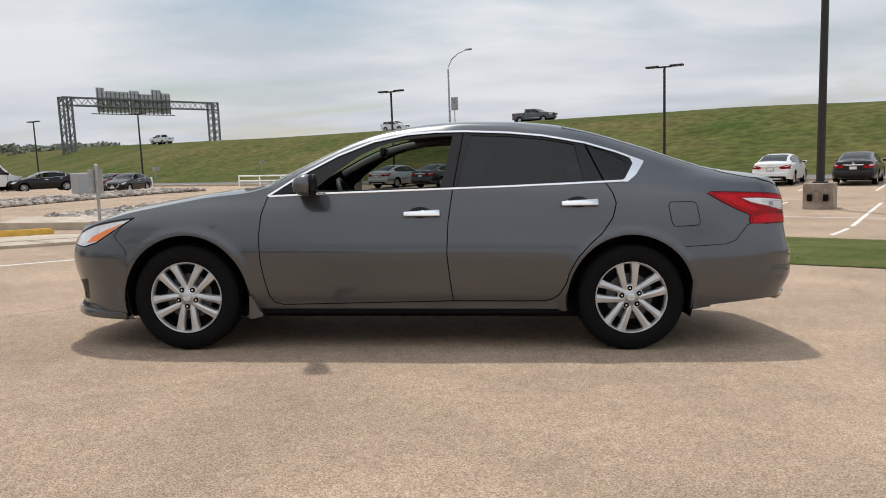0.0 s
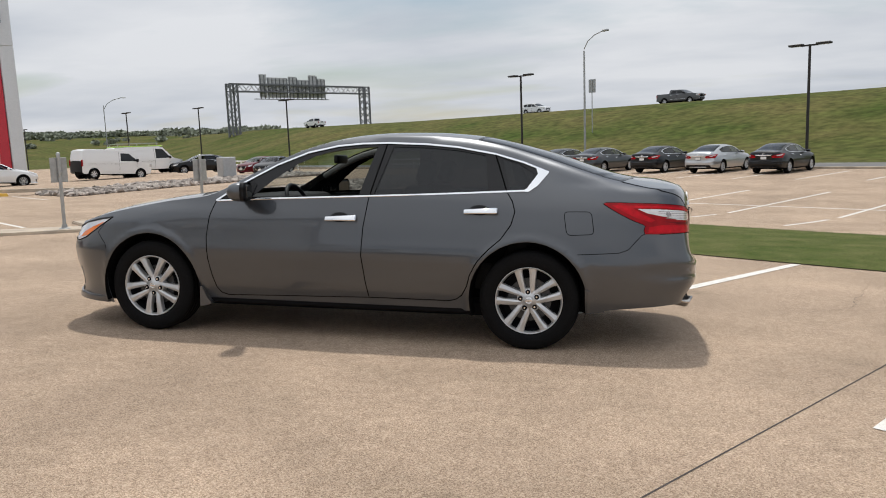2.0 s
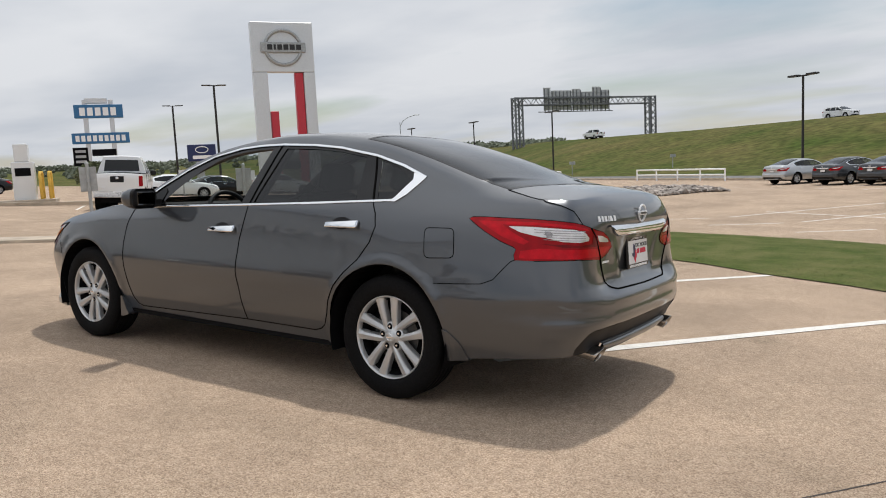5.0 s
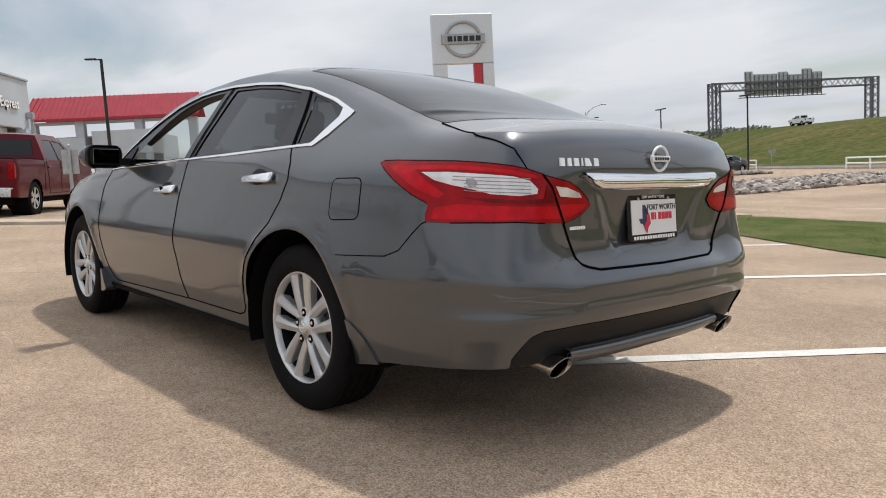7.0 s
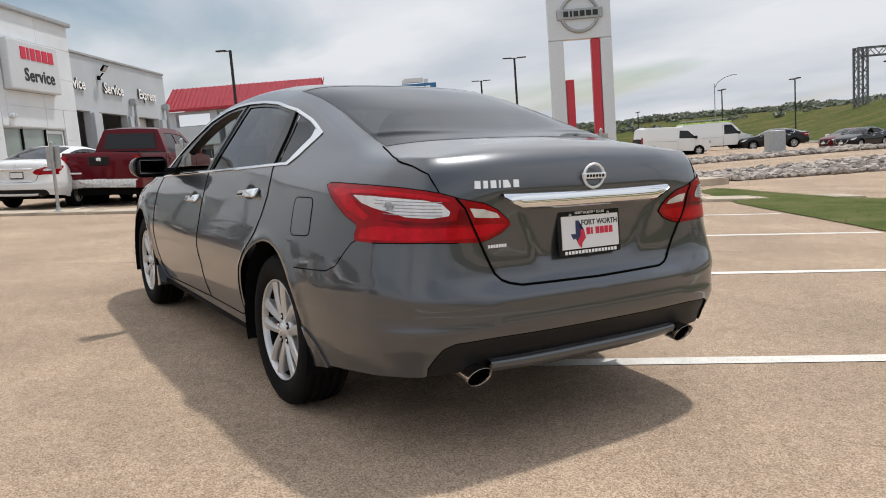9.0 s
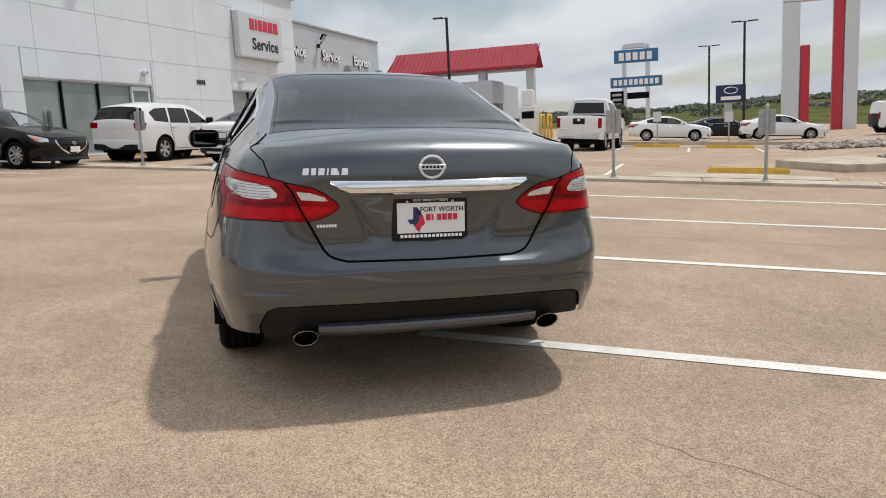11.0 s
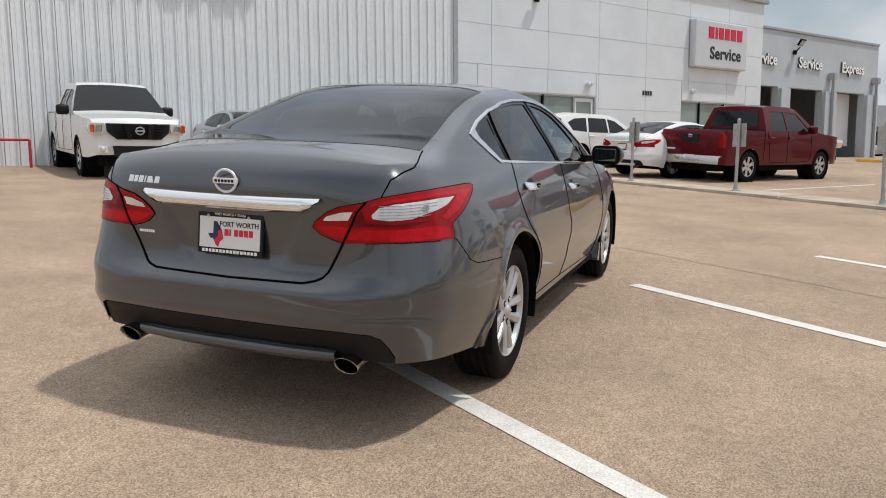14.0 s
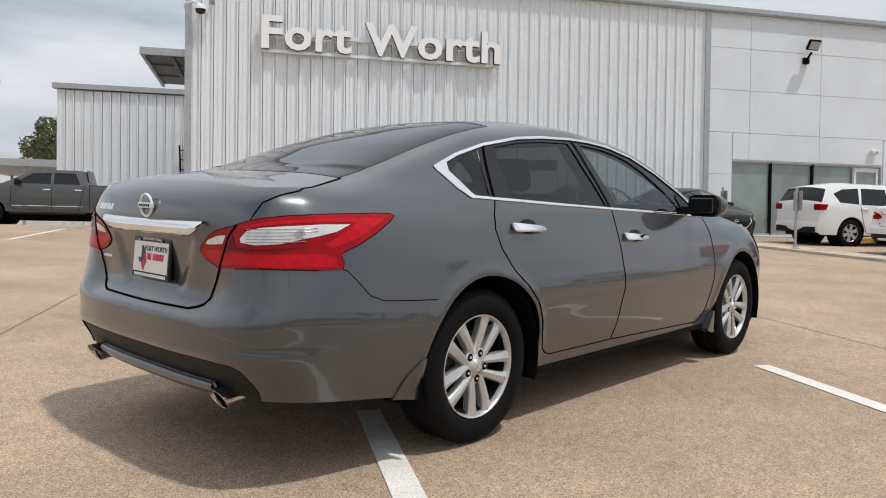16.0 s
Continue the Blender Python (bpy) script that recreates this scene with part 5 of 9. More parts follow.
@functools.lru_cache(maxsize=None)
def rim_normal(q):
    """Normal shared by the flank and the upper surface along their common edge."""
    e = 0.006
    z = zb(q) - 0.01
    a = surf(min(q + e, QL), z) - surf(max(q - e, 0), z)
    b = surf(q, z + e) - surf(q, z - e)
    n = b.cross(a).normalized()
    p = surf(q, z)
    if n.dot(Vector((p.x * 0.3 if abs(p.x) < 2.2 else p.x, p.y, 0))) < 0:
        n = -n
    return (n + Vector((0, 0, 0.55))).normalized()


def skin_mesh(name, v, tris, material, sides=(-1, 1), off=0.0):
    """One panel, for the left side (-1), the right side (1) or joined across the middle."""
    ids = sorted({i for t in tris for i in t})
    verts, norms, faces = [], [], []
    base = {i: (surf(v[i].x, v[i].y, off), skin_normal(v[i].x, v[i].y)) for i in ids}
    for s in sides:
        where = {}
        for i in ids:
            p, n = base[i]
            where[i] = len(verts)
            verts.append((p.x, p.y * -s, p.z))
            norms.append((n.x, n.y * -s, n.z))
        for t in tris:
            a, b, c = (where[i] for i in t)
            va, vb, vc = (Vector(verts[i]) for i in (a, b, c))
            nn = Vector(norms[a]) + Vector(norms[b]) + Vector(norms[c])
            faces.append((a, b, c) if (vb - va).cross(vc - va).dot(nn) > 0 else (a, c, b))
    me = bpy.data.meshes.new(name)
    me.from_pydata(verts, [], faces)
    me.materials.append(material)
    for p in me.polygons:
        p.use_smooth = True
    me.normals_split_custom_set_from_vertices(norms)
    return me


def seam_bm(lines, r=0.0036, off=-0.0004, sides=(-1,)):
    bm = bmesh.new()
    for s in sides:
        for ln in lines:
            pts = [surf(q, z, off) for q, z in dense(ln, 0.02, False)]
            path_tube([(p.x, p.y * -s, p.z) for p in pts], r, 5, bm)
    return bm


def ribbon_bm(line, width, off, s=-1, thick=0.006):
    """A proud trim strip along a line of the flank."""
    pts = dense(line, 0.025, False)
    rows = []
    for i, (q, z) in enumerate(pts):
        a, b = Vector(pts[max(0, i - 1)]), Vector(pts[min(len(pts) - 1, i + 1)])
        d = (b - a).normalized()
        n = Vector((-d.y, d.x)) * width / 2
        row = []
        for k, o in ((-1, off - thick), (-1, off), (-0.5, off + 0.0015), (0.5, off + 0.0015), (1, off), (1, off - thick)):
            p = surf(q + n.x * k, z + n.y * k, o)
            row.append((p.x, p.y * -s, p.z))
        rows.append(row)
    bm = bmesh.new()
    quadstrip(bm, rows)
    bmesh.ops.recalc_face_normals(bm, faces=bm.faces[:])
    return bm


def patch_bm(poly, off, s=-1, step=0.02, thick=0.0):
    """A separate small piece lying on the flank or tail."""
    d = dense(poly, step)
    pts = list(d)
    n = len(d)
    xs, ys = [p[0] for p in d], [p[1] for p in d]
    m = np.array(d)
    x = min(xs)
    while x < max(xs):
        y = min(ys)
        while y < max(ys):
            if inside(d, x, y) and np.min((m[:, 0] - x) ** 2 + (m[:, 1] - y) ** 2) > (step * 0.5) ** 2:
                pts.append((x, y))
            y += step
        x += step
    v, e, f, *_ = delaunay_2d_cdt([Vector(p) for p in pts], [(i, (i + 1) % n) for i in range(n)], [], 1, 1e-6)
    bm = bmesh.new()
    vs = []
    for p in v:
        q = surf(p.x, p.y, off)
        vs.append(bm.verts.new((q.x, q.y * -s, q.z)))
    for t in f:
        try:
            fc = bm.faces.new([vs[i] for i in t])
        except ValueError:
            pass
    if thick:
        back = []
        for p in d:
            q = surf(p[0], p[1], off - thick)
            back.append(bm.verts.new((q.x, q.y * -s, q.z)))
        near = [vs[min(range(len(v)), key=lambda i: (v[i].x - p[0]) ** 2 + (v[i].y - p[1]) ** 2)] for p in d]
        for i in range(n):
            j = (i + 1) % n
            if near[i] is not near[j]:
                try:
                    bm.faces.new((near[i], near[j], back[j], back[i]))
                except ValueError:
                    pass
    bmesh.ops.recalc_face_normals(bm, faces=bm.faces[:])
    cen = Vector((0.2, 0, 0.6))
    k = sum((f.calc_center_median() - cen).dot(f.normal) for f in bm.faces)
    if k < 0:
        bmesh.ops.reverse_faces(bm, faces=bm.faces[:])
    return bm


# upper surface: rows run from one flank's upper edge to the other
XM = [(0.0, -2.28), (qx(-2.08), -2.22), (qx(-1.7), -1.93), (qx(-1.2), -1.36), (qx(-0.84), -1.04), (qx(-0.4), -0.55), (qx(0.02), -0.12), (qx(0.6), 0.60), (qx(0.98), 1.02), (qx(1.4), 1.49), (qx(1.78), 1.93), (qx(2.1), 2.19), (qx(2.3), 2.33), (QL, 2.392)]
ZM = [(-2.28, 0.745), (-2.2, 0.792), (-2.0, 0.868), (-1.6, 0.950), (-1.27, 1.003), (-1.04, 1.036), (-0.9, 1.095), (-0.62, 1.225), (-0.28, 1.365), (-0.12, 1.412), (0.1, 1.448), (0.4, 1.466), (0.65, 1.464), (0.93, 1.445), (1.13, 1.410), (1.39, 1.345), (1.57, 1.293), (1.76, 1.228), (1.93, 1.175), (2.05, 1.150), (2.2, 1.126), (2.33, 1.108), (2.392, 1.094)]


_xmd = np.array([pchip([a for a, _ in XM], [c for _, c in XM], q) for q in _qd])
_zmd = np.array([pchip([a for a, _ in ZM], [c for _, c in ZM], x) for x in _xmd])


def top_point(q, s):
    b = surf(q, zb(q))
    xm = float(np.interp(q, _qd, _xmd))
    zm = float(np.interp(q, _qd, _zmd))
    t = abs(s)
    w = 1 - (0.45 * t ** 2 + 0.55 * t ** 4)
    z = b.z + (zm - b.z) * w + 0.010 * math.sin(math.pi * t ** 3) * (1 if -0.8 < b.x < 1.8 else 0.4)
    return Vector((b.x + (xm - b.x) * (1 - t ** 2), b.y * -s, z))


QG = qx(1.975)
Q_CORNER = qy(0.66)


def rim(q):
    return surf(q, zb(q))


def deck_point(u, v, off=0.0):
    """Boot deck: a patch spanned by the glass edge, the two flank rims and the tail rim."""
    s, a = (1 if u >= 0 else -1), abs(u)

    def side(q):
        p = rim(q)
        return Vector((p.x, -p.y, p.z))
    f = top_point(QG, a)
    f.y = abs(f.y)
    k = side(qy(0.66 * a) if a > 0 else QL)
    l = side(QG + (Q_CORNER - QG) * v)
    f0, k0 = top_point(QG, 0.0), side(QL)
    c = f0.lerp(k0, v)
    f1, k1 = side(QG), side(Q_CORNER)
    p = f.lerp(k, v) + c.lerp(l, a) - (f0.lerp(f1, a)).lerp(k0.lerp(k1, a), v)
    p.z += 0.013 * math.sin(math.pi * v) * (1 - a * a) + off
    p.y *= s
    return p


def deck_mesh(name, material, nu=36, nv=16):
    verts, norms, faces = [], [], []
    for i in range(nv + 1):
        for k in range(-nu, nu + 1):
            u, v, e = k / nu, i / nv, 0.01
            a = deck_point(u, min(1, v + e)) - deck_point(u, max(0, v - e))
            b = deck_point(min(1, u + e), v) - deck_point(max(-1, u - e), v)
            n = a.cross(b).normalized()
            n = n if n.z > 0 else -n
            r = rim_normal(QG + (Q_CORNER - QG) * v)
            n = n.lerp(Vector((r.x, math.copysign(r.y, u), r.z)), smooth(0.90, 1.0, abs(u))).normalized()
            r = rim_normal(qy(0.66 * abs(u)) if u else QL)
            n = n.lerp(Vector((r.x, math.copysign(r.y, u), r.z)), smooth(0.86, 1.0, v)).normalized()
            verts.append(tuple(deck_point(u, v)))
            norms.append(tuple(n))
    w = 2 * nu + 1
    for i in range(nv):
        for k in range(2 * nu):
            f = (i * w + k, (i + 1) * w + k, (i + 1) * w + k + 1, i * w + k + 1)
            va, vb, vc = (Vector(verts[j]) for j in f[:3])
            faces.append(f if (vb - va).cross(vc - va).z > 0 else f[::-1])
    me = bpy.data.meshes.new(name)
    me.from_pydata(verts, [], faces)
    me.materials.append(material)
    for p in me.polygons:
        p.use_smooth = True
    me.normals_split_custom_set_from_vertices(norms)
    return me


def top_mesh(name, q0, q1, s0, s1, material, off=0.0, sgn=1, nq=None, ns=None):
    """A piece of the upper surface between two rows and two lanes; sgn: 1 or, mirrored, -1."""
    nq = nq or max(6, int((q1 - q0) / 0.04))
    ns = ns or max(3, int((s1 - s0) * 12))
    verts, norms, faces = [], [], []
    for sgn in (sgn,):
        b0 = len(verts)
        for i in range(nq + 1):
            q = q0 + (q1 - q0) * i / nq
            for k in range(ns + 1):
                s = (s0 + (s1 - s0) * k / ns) * sgn
                e = 0.01
                p = top_point(q, s)
                a = top_point(min(QL, q + e), s) - top_point(max(0, q - e), s)
                b = top_point(q, min(1, s + e)) - top_point(q, max(-1, s - e))
                n = a.cross(b)
                n = n.normalized() if n.length > 1e-9 else Vector((0, 0, 1))
                if n.z < 0:
                    n = -n
                p = p + n * off
                if abs(s) > 0.86 and q > qx(-0.87):
                    r = rim_normal(q)
                    n = n.lerp(Vector((r.x, r.y * -math.copysign(1, s), r.z)), smooth(0.86, 1.0, abs(s))).normalized()
                verts.append(tuple(p))
                norms.append(tuple(n))
        for i in range(nq):
            for k in range(ns):
                a = b0 + i * (ns + 1) + k
                f = (a, a + ns + 1, a + ns + 2, a + 1)
                va, vb, vc = (Vector(verts[j]) for j in f[:3])
                faces.append(f if (vb - va).cross(vc - va).z > 0 else f[::-1])
    me = bpy.data.meshes.new(name)
    me.from_pydata(verts, [], faces)
    me.materials.append(material)
    for p in me.polygons:
        p.use_smooth = True
    me.normals_split_custom_set_from_vertices(norms)
    return me


def seat_bms(x, y, w=0.50):
    """Cushion, back and headrest outlines for a front seat."""
    cush = soft_box(x - 0.28, x + 0.24, y - w / 2, y + w / 2, 0.36, 0.54, 0.06)
    back = soft_box(-0.08, 0.08, y - w / 2, y + w / 2, 0, 0.60, 0.06)
    bmesh.ops.transform(back, matrix=pose(x + 0.24, 0, 0.50, 0, 18, 0), verts=back.verts[:])
    head = soft_box(-0.05, 0.05, y - 0.13, y + 0.13, 0.62, 0.80, 0.045)
    bmesh.ops.transform(head, matrix=pose(x + 0.24, 0, 0.50, 0, 18, 0), verts=head.verts[:])
    return cush, back, head


def tyre_bm():
    w = 0.104
    prof = [(0.218, -w * 0.80), (0.232, -w * 0.98), (0.262, -w * 1.06), (0.295, -w * 1.04), (0.318, -w * 0.94), (0.329, -w * 0.80)]
    for k, g in enumerate((-0.55, -0.2, 0.2, 0.55)):
        prof += [(0.333, w * (g - 0.07)), (0.325, w * (g - 0.05)), (0.325, w * (g + 0.05)), (0.333, w * (g + 0.07))]
    prof += [(0.329, w * 0.80), (0.318, w * 0.94), (0.295, w * 1.04), (0.262, w * 1.06), (0.232, w * 0.98), (0.218, w * 0.80)]
    return lathe(prof, 48)


def rim_bms():
    """Barrel, ten paired spokes and hub; outer face towards -y."""
    barrel = lathe([(0.221, -0.086), (0.224, -0.094), (0.2215, -0.099), (0.218, -0.097), (0.2125, -0.086), (0.207, -0.062)], 48)
    well = lathe([(0.206, -0.072), (0.194, -0.05), (0.19, 0.02), (0.20, 0.085)], 40)
    spokes = []
    for k in range(5):
        for sgn in (-1, 1):
            ang = radians(k * 72 + 90)
            c = Vector((math.cos(ang), 0, math.sin(ang)))
            tn = Vector((-math.sin(ang), 0, math.cos(ang)))
            bm = bmesh.new()
            rows = []
            for j in range(9):
                t = j / 8
                along = 0.045 + (0.2110 - 0.045) * t
                side = sgn * (0.0265 + 0.0245 * t)
                half = 0.0165 + 0.0090 * t + 0.006 * smooth(0.80, 1.0, t)
                r = math.hypot(along, side)
                yo = -0.077 - 0.004 * math.sin(math.pi * min(1, t * 1.1)) - 0.013 * t
                rows.append([c * along + tn * (side + half * u) + Vector((0, yo + d, 0)) for u, d in ((-1, 0.040), (-1, 0.010), (-0.84, 0.003), (-sgn * 0.25, -0.0035), (0.84, 0.003), (1, 0.010), (1, 0.040))])
            quadstrip(bm, rows)
            bmesh.ops.recalc_face_normals(bm, faces=bm.faces[:])
            if sum(f.normal.y for f in bm.faces) > 0:
                bmesh.ops.reverse_faces(bm, faces=bm.faces[:])
            spokes.append(bm)
    hub = lathe([(0.0005, -0.092), (0.026, -0.092), (0.030, -0.088), (0.032, -0.080), (0.074, -0.078), (0.082, -0.070), (0.082, -0.03)], 32)
    return barrel, well, spokes, hub


def build_sedan():
    """The grey sedan; origin on the ground midway between the axles, nose towards -x."""
    car = thing("sedan", "dark grey metallic four-door sedan parked across the stall lines", "car")
    v, g = skin_cdt()
    L, R, B = (-1,), (1,), (-1, 1)

    def panel(name, key, material, sides, label="", off=0.0, parent=None):
        return part(name, skin_mesh(name, v, g[key], material, sides, off), None, parent or car, label)
    fb = panel("front_bumper", "front_bumper", CAR_PAINT, B)
    part("grille", skin_mesh("grille", v, g["grille"], BLACK_GLOSS, B, -0.01), None, fb, "black mesh grille")
    for s in (-1, 1):
        bmv = ribbon_bm([(0.115, 0.36), (qx(-2.315), 0.47), (qx(-2.285), 0.60), (qx(-2.275), 0.70)], 0.03, 0.004, s)
        part("grille_frame", bmv, CHROME, fb, "chrome grille surround")
        part("fog_recess", skin_mesh("fog_recess", v, g["fog_recess"], BLACK_PLASTIC, (s,), -0.006), None, fb, "black fog lamp recess")
    for z in (0.38, 0.45, 0.52, 0.59, 0.65):
        part("grille_bar", ribbon_bm([(0.0, z), (0.10, z), (0.2, z)], 0.012, 0.0, -1), BLACK_PLASTIC, fb)
        part("grille_bar", ribbon_bm([(0.0, z), (0.10, z), (0.2, z)], 0.012, 0.0, 1), BLACK_PLASTIC, fb)
    em = path_tube([Vector((-2.345, 0.052 * math.cos(k * math.pi / 12), 0.61 + 0.045 * math.sin(k * math.pi / 12))) for k in range(24)], 0.007, 6, None, True)
    box(-2.352, -2.338, -0.062, 0.062, 0.60, 0.62, bm=em)
    part("emblem", em, CHROME, fb, "round chrome emblem")
    for s in (-1, 1):
        part("front_lip", ribbon_bm([(0.0, 0.232), (qx(-2.30), 0.230), (qx(-2.10), 0.222), (qx(-1.92), 0.214), (qx(-1.785), 0.210)], 0.045, 0.012, s, 0.03), CAR_PAINT, fb, "grey lower bumper lip")
        part("lip_slot", ribbon_bm([(0.0, 0.272), (qx(-2.30), 0.270), (qx(-2.12), 0.262)], 0.028, 0.001, s, 0.004), BLACK_PLASTIC, fb, "black slot above the lip")
    part("front_plate", soft_box(-2.368, -2.352, -0.152, 0.152, 0.40, 0.53, 0.004, 1), PLATE_W, fb, "white licence plate")
    rb = panel("rear_bumper", "rear_bumper", CAR_PAINT, B)
    part("valance", skin_mesh("valance", v, g["valance"], BLACK_PLASTIC, B, -0.010), None, rb, "black plastic lower valance")
    part("valance_edge", seam_bm([P_VALANCE[1:6]], 0.0045, -0.006, B), SEAM, rb, "dark edge of the valance")
    bmv = bmesh.new()
    rows = []
    for k in range(-18, 19):
        y = 0.468 * k / 18
        x = surf(qy(y), 0.36).x
        rise = 0.010 * abs(k / 18) ** 3
        rows.append([(x + dx, y, z + rise * r) for dx, z, r in ((-0.05, 0.300, 1), (-0.012, 0.306, 1), (0.012, 0.322, 1), (0.018, 0.340, 1), (0.012, 0.356, 0.5), (-0.012, 0.366, 0), (-0.05, 0.368, 0))])
    quadstrip(bmv, rows)
    bmesh.ops.recalc_face_normals(bmv, faces=bmv.faces[:])
    part("lower_lip", bmv, CAR_PAINT, rb, "grey lower lip between the exhausts", True)
    hood = part("hood", top_mesh("hood", 0.0, qx(-1.0), -0.95, 0.95, CAR_PAINT, nq=40, ns=30), None, car)
    for sgn in (-1, 1):
        part("hood_edge", top_mesh("hood_edge", 0.0, qx(-1.0), 0.95, 1.0, CAR_PAINT, sgn=sgn, nq=40, ns=2), None, car)
    part("cowl", top_mesh("cowl", qx(-1.0), qx(-0.87), -0.95, 0.95, BLACK_PLASTIC, -0.004, ns=20), None, car, "black wiper cowl")
    for sgn in (-1, 1):
        part("cowl_edge", top_mesh("cowl_edge", qx(-1.0), qx(-0.87), 0.95, 1.0, CAR_PAINT, sgn=sgn, ns=2), None, car)
    ws = part("windscreen", top_mesh("windscreen", qx(-0.87), qx(0.02), -0.94, 0.94, CLEAR, ns=24), None, car, "clear windscreen")
    for sgn in (-1, 1):
        part("a_pillar_edge", top_mesh("a_pillar_edge", qx(-0.87), qx(0.02), 0.94, 1.0, CAR_PAINT, sgn=sgn, ns=2), None, car)
    part("roof", top_mesh("roof", qx(0.02), qx(0.98), -1.0, 1.0, CAR_PAINT, ns=36), None, car)
    rg = part("rear_window", top_mesh("rear_window", qx(0.98), QG, -0.915, 0.915, REAR_TINT, ns=28), None, car, "dark tinted rear window")
    for sgn in (-1, 1):
        part("c_pillar_edge", top_mesh("c_pillar_edge", qx(0.98), QG, 0.915, 1.0, CAR_PAINT, sgn=sgn, ns=3), None, car)
    part("window_band", top_mesh("window_band", qx(0.98), qx(1.0), -0.915, 0.915, BLACK_GLOSS, 0.0015, ns=24, nq=2), None, rg, "black glass border")
    part("window_band", top_mesh("window_band", QG - 0.028, QG, -0.915, 0.915, BLACK_GLOSS, 0.0015, ns=24, nq=2), None, rg, "black glass border")
    for sgn in (-1, 1):
        part("window_band", top_mesh("window_band", qx(0.98), QG, 0.89, 0.915, BLACK_GLOSS, 0.0015, sgn=sgn, ns=2), None, rg, "black glass border")
    lid = panel("trunk_lid", "trunk_lid", CAR_PAINT, B)
    part("trunk_deck", deck_mesh("trunk_deck", CAR_PAINT), None, lid)
    for s, side in ((-1, L), (1, R)):
        panel("front_fender", "front_fender", CAR_PAINT, side)
        hl = panel("headlight", "headlight", LAMP_CLEAR, side, "clear headlight with an amber corner")
        part("indicator", patch_bm([(qx(-2.07), 0.672), (qx(-2.03), 0.712), (qx(-1.93), 0.752), (qx(-1.80), 0.797), (qx(-1.87), 0.752), (qx(-1.97), 0.688)], 0.002, s), LAMP_AMBER, hl, "amber corner lens")
        part("lamp_brow", ribbon_bm([(qx(-2.19), 0.732), (qx(-2.04), 0.783), (qx(-1.85), 0.816), (qx(-1.735), 0.830)], 0.012, 0.003, s, 0.006), BLACK_PLASTIC, hl, "dark brow over the headlight")
        part("lamp_gap", seam_bm([[P_HEAD[4], P_HEAD[5], P_HEAD[6], P_HEAD[7], P_HEAD[0]]], 0.0035, 0.001, (s,)), SEAM, hl)
        panel("quarter_panel", "quarter_panel", CAR_PAINT, side)
        panel("rocker", "rocker", CAR_PAINT, side)
        panel("fuel_door", "fuel_door", CAR_PAINT, side, off=0.001) if s < 0 else panel("fuel_blank", "fuel_door", CAR_PAINT, side)
        fd = panel("front_door", "front_door", CAR_PAINT, side)
        rd = panel("rear_door", "rear_door", CAR_PAINT, side)
        sr = panel("window_surround", "window_surround", BLACK_GLOSS, side, "black window surround", -0.004)
        if s > 0:
            panel("window", "window_front", FRONT_TINT, side, "tinted front door window", -0.012, fd)
        panel("window", "window_rear", TINT, side, "dark tinted rear door window", -0.010, rd)
        panel("quarter_window", "window_quarter", TINT, side, "dark tinted quarter window", -0.008)
        # chrome round the side windows
        part("belt_moulding", ribbon_bm(side_pts([(-0.862, 0.964), (-0.56, 0.980), (-0.07, 0.997), (0.28, 1.010), (0.63, 1.023), (0.97, 1.038), (1.225, 1.050), (1.345, 1.056)]), 0.012, 0.004, s), CHROME, sr, "thin chrome belt moulding")
        part("window_moulding", ribbon_bm(side_pts(DLO_TOP), 0.013, 0.004, s), CHROME, sr, "chrome window moulding")
        part("window_tip", patch_bm(side_pts([(1.325, 1.050), (1.370, 1.049), (1.428, 1.090), (1.492, 1.170), (1.482, 1.183), (1.408, 1.203), (1.422, 1.166), (1.358, 1.072)]), 0.0055, s, 0.015, 0.008), CHROME, sr, "broad chrome corner")
        part("b_pillar_gap", seam_bm([side_pts([(0.280, 1.0), (0.318, 1.20), (0.350, 1.378)])], 0.003, 0.0, (s,)), SEAM, sr)
        part("glass_divider", seam_bm([side_pts([(1.122, 1.300), (1.225, 1.05)])], 0.005, 0.0, (s,)), SEAM, sr)
        # shut lines
        part("door_gap", seam_bm([side_pts(DOOR_F_EDGE + [DOOR_MID[0]] + DOOR_MID[1:])], sides=(s,)), SEAM, fd)
        part("door_gap", seam_bm([side_pts([DOOR_MID[0]] + DOOR_R_EDGE[::-1])], sides=(s,)), SEAM, rd)
        part("bumper_gap", seam_bm([[(qx(-1.755), 0.60), (qx(-1.768), 0.639), (qx(-1.85), 0.718), (qx(-1.80), 0.78), (qx(-1.726), 0.832)]], 0.0022, sides=(s,)), SEAM, car)
        part("bumper_gap", seam_bm([[(qx(1.70), 0.652), (qx(1.85), 0.660), (qx(1.96), 0.667), (qx(2.022), 0.690), (qx(2.071), 0.745), (qx(2.105), 0.780), (qx(2.125), 0.788)]], 0.0024, sides=(s,)), SEAM, car)
        q_m = QG + (Q_CORNER - QG) * 0.52
        part("lid_gap", seam_bm([[(q_m, zb(q_m) - 0.002), (q_m * 0.55 + qy(0.70) * 0.45, 1.045), (qy(0.705), 1.018), (qy(0.68), 0.985), LID_SIDE[2], LAMP_SEAM[0]]], 0.0030, sides=(s,)), SEAM, lid)
        part("lid_gap", seam_bm([[(qy(0.507), 0.780)] + LID_LOW], 0.0055, sides=(s,)), SEAM, lid)
        dk = [deck_point(0.93 + 0.07 * (k / 30) ** 2, 0.52 * k / 30, 0.001) for k in range(31)]
        part("deck_gap", path_tube([(p.x, abs(p.y) * s, p.z) for p in dk], 0.0032, 5), SEAM, lid)
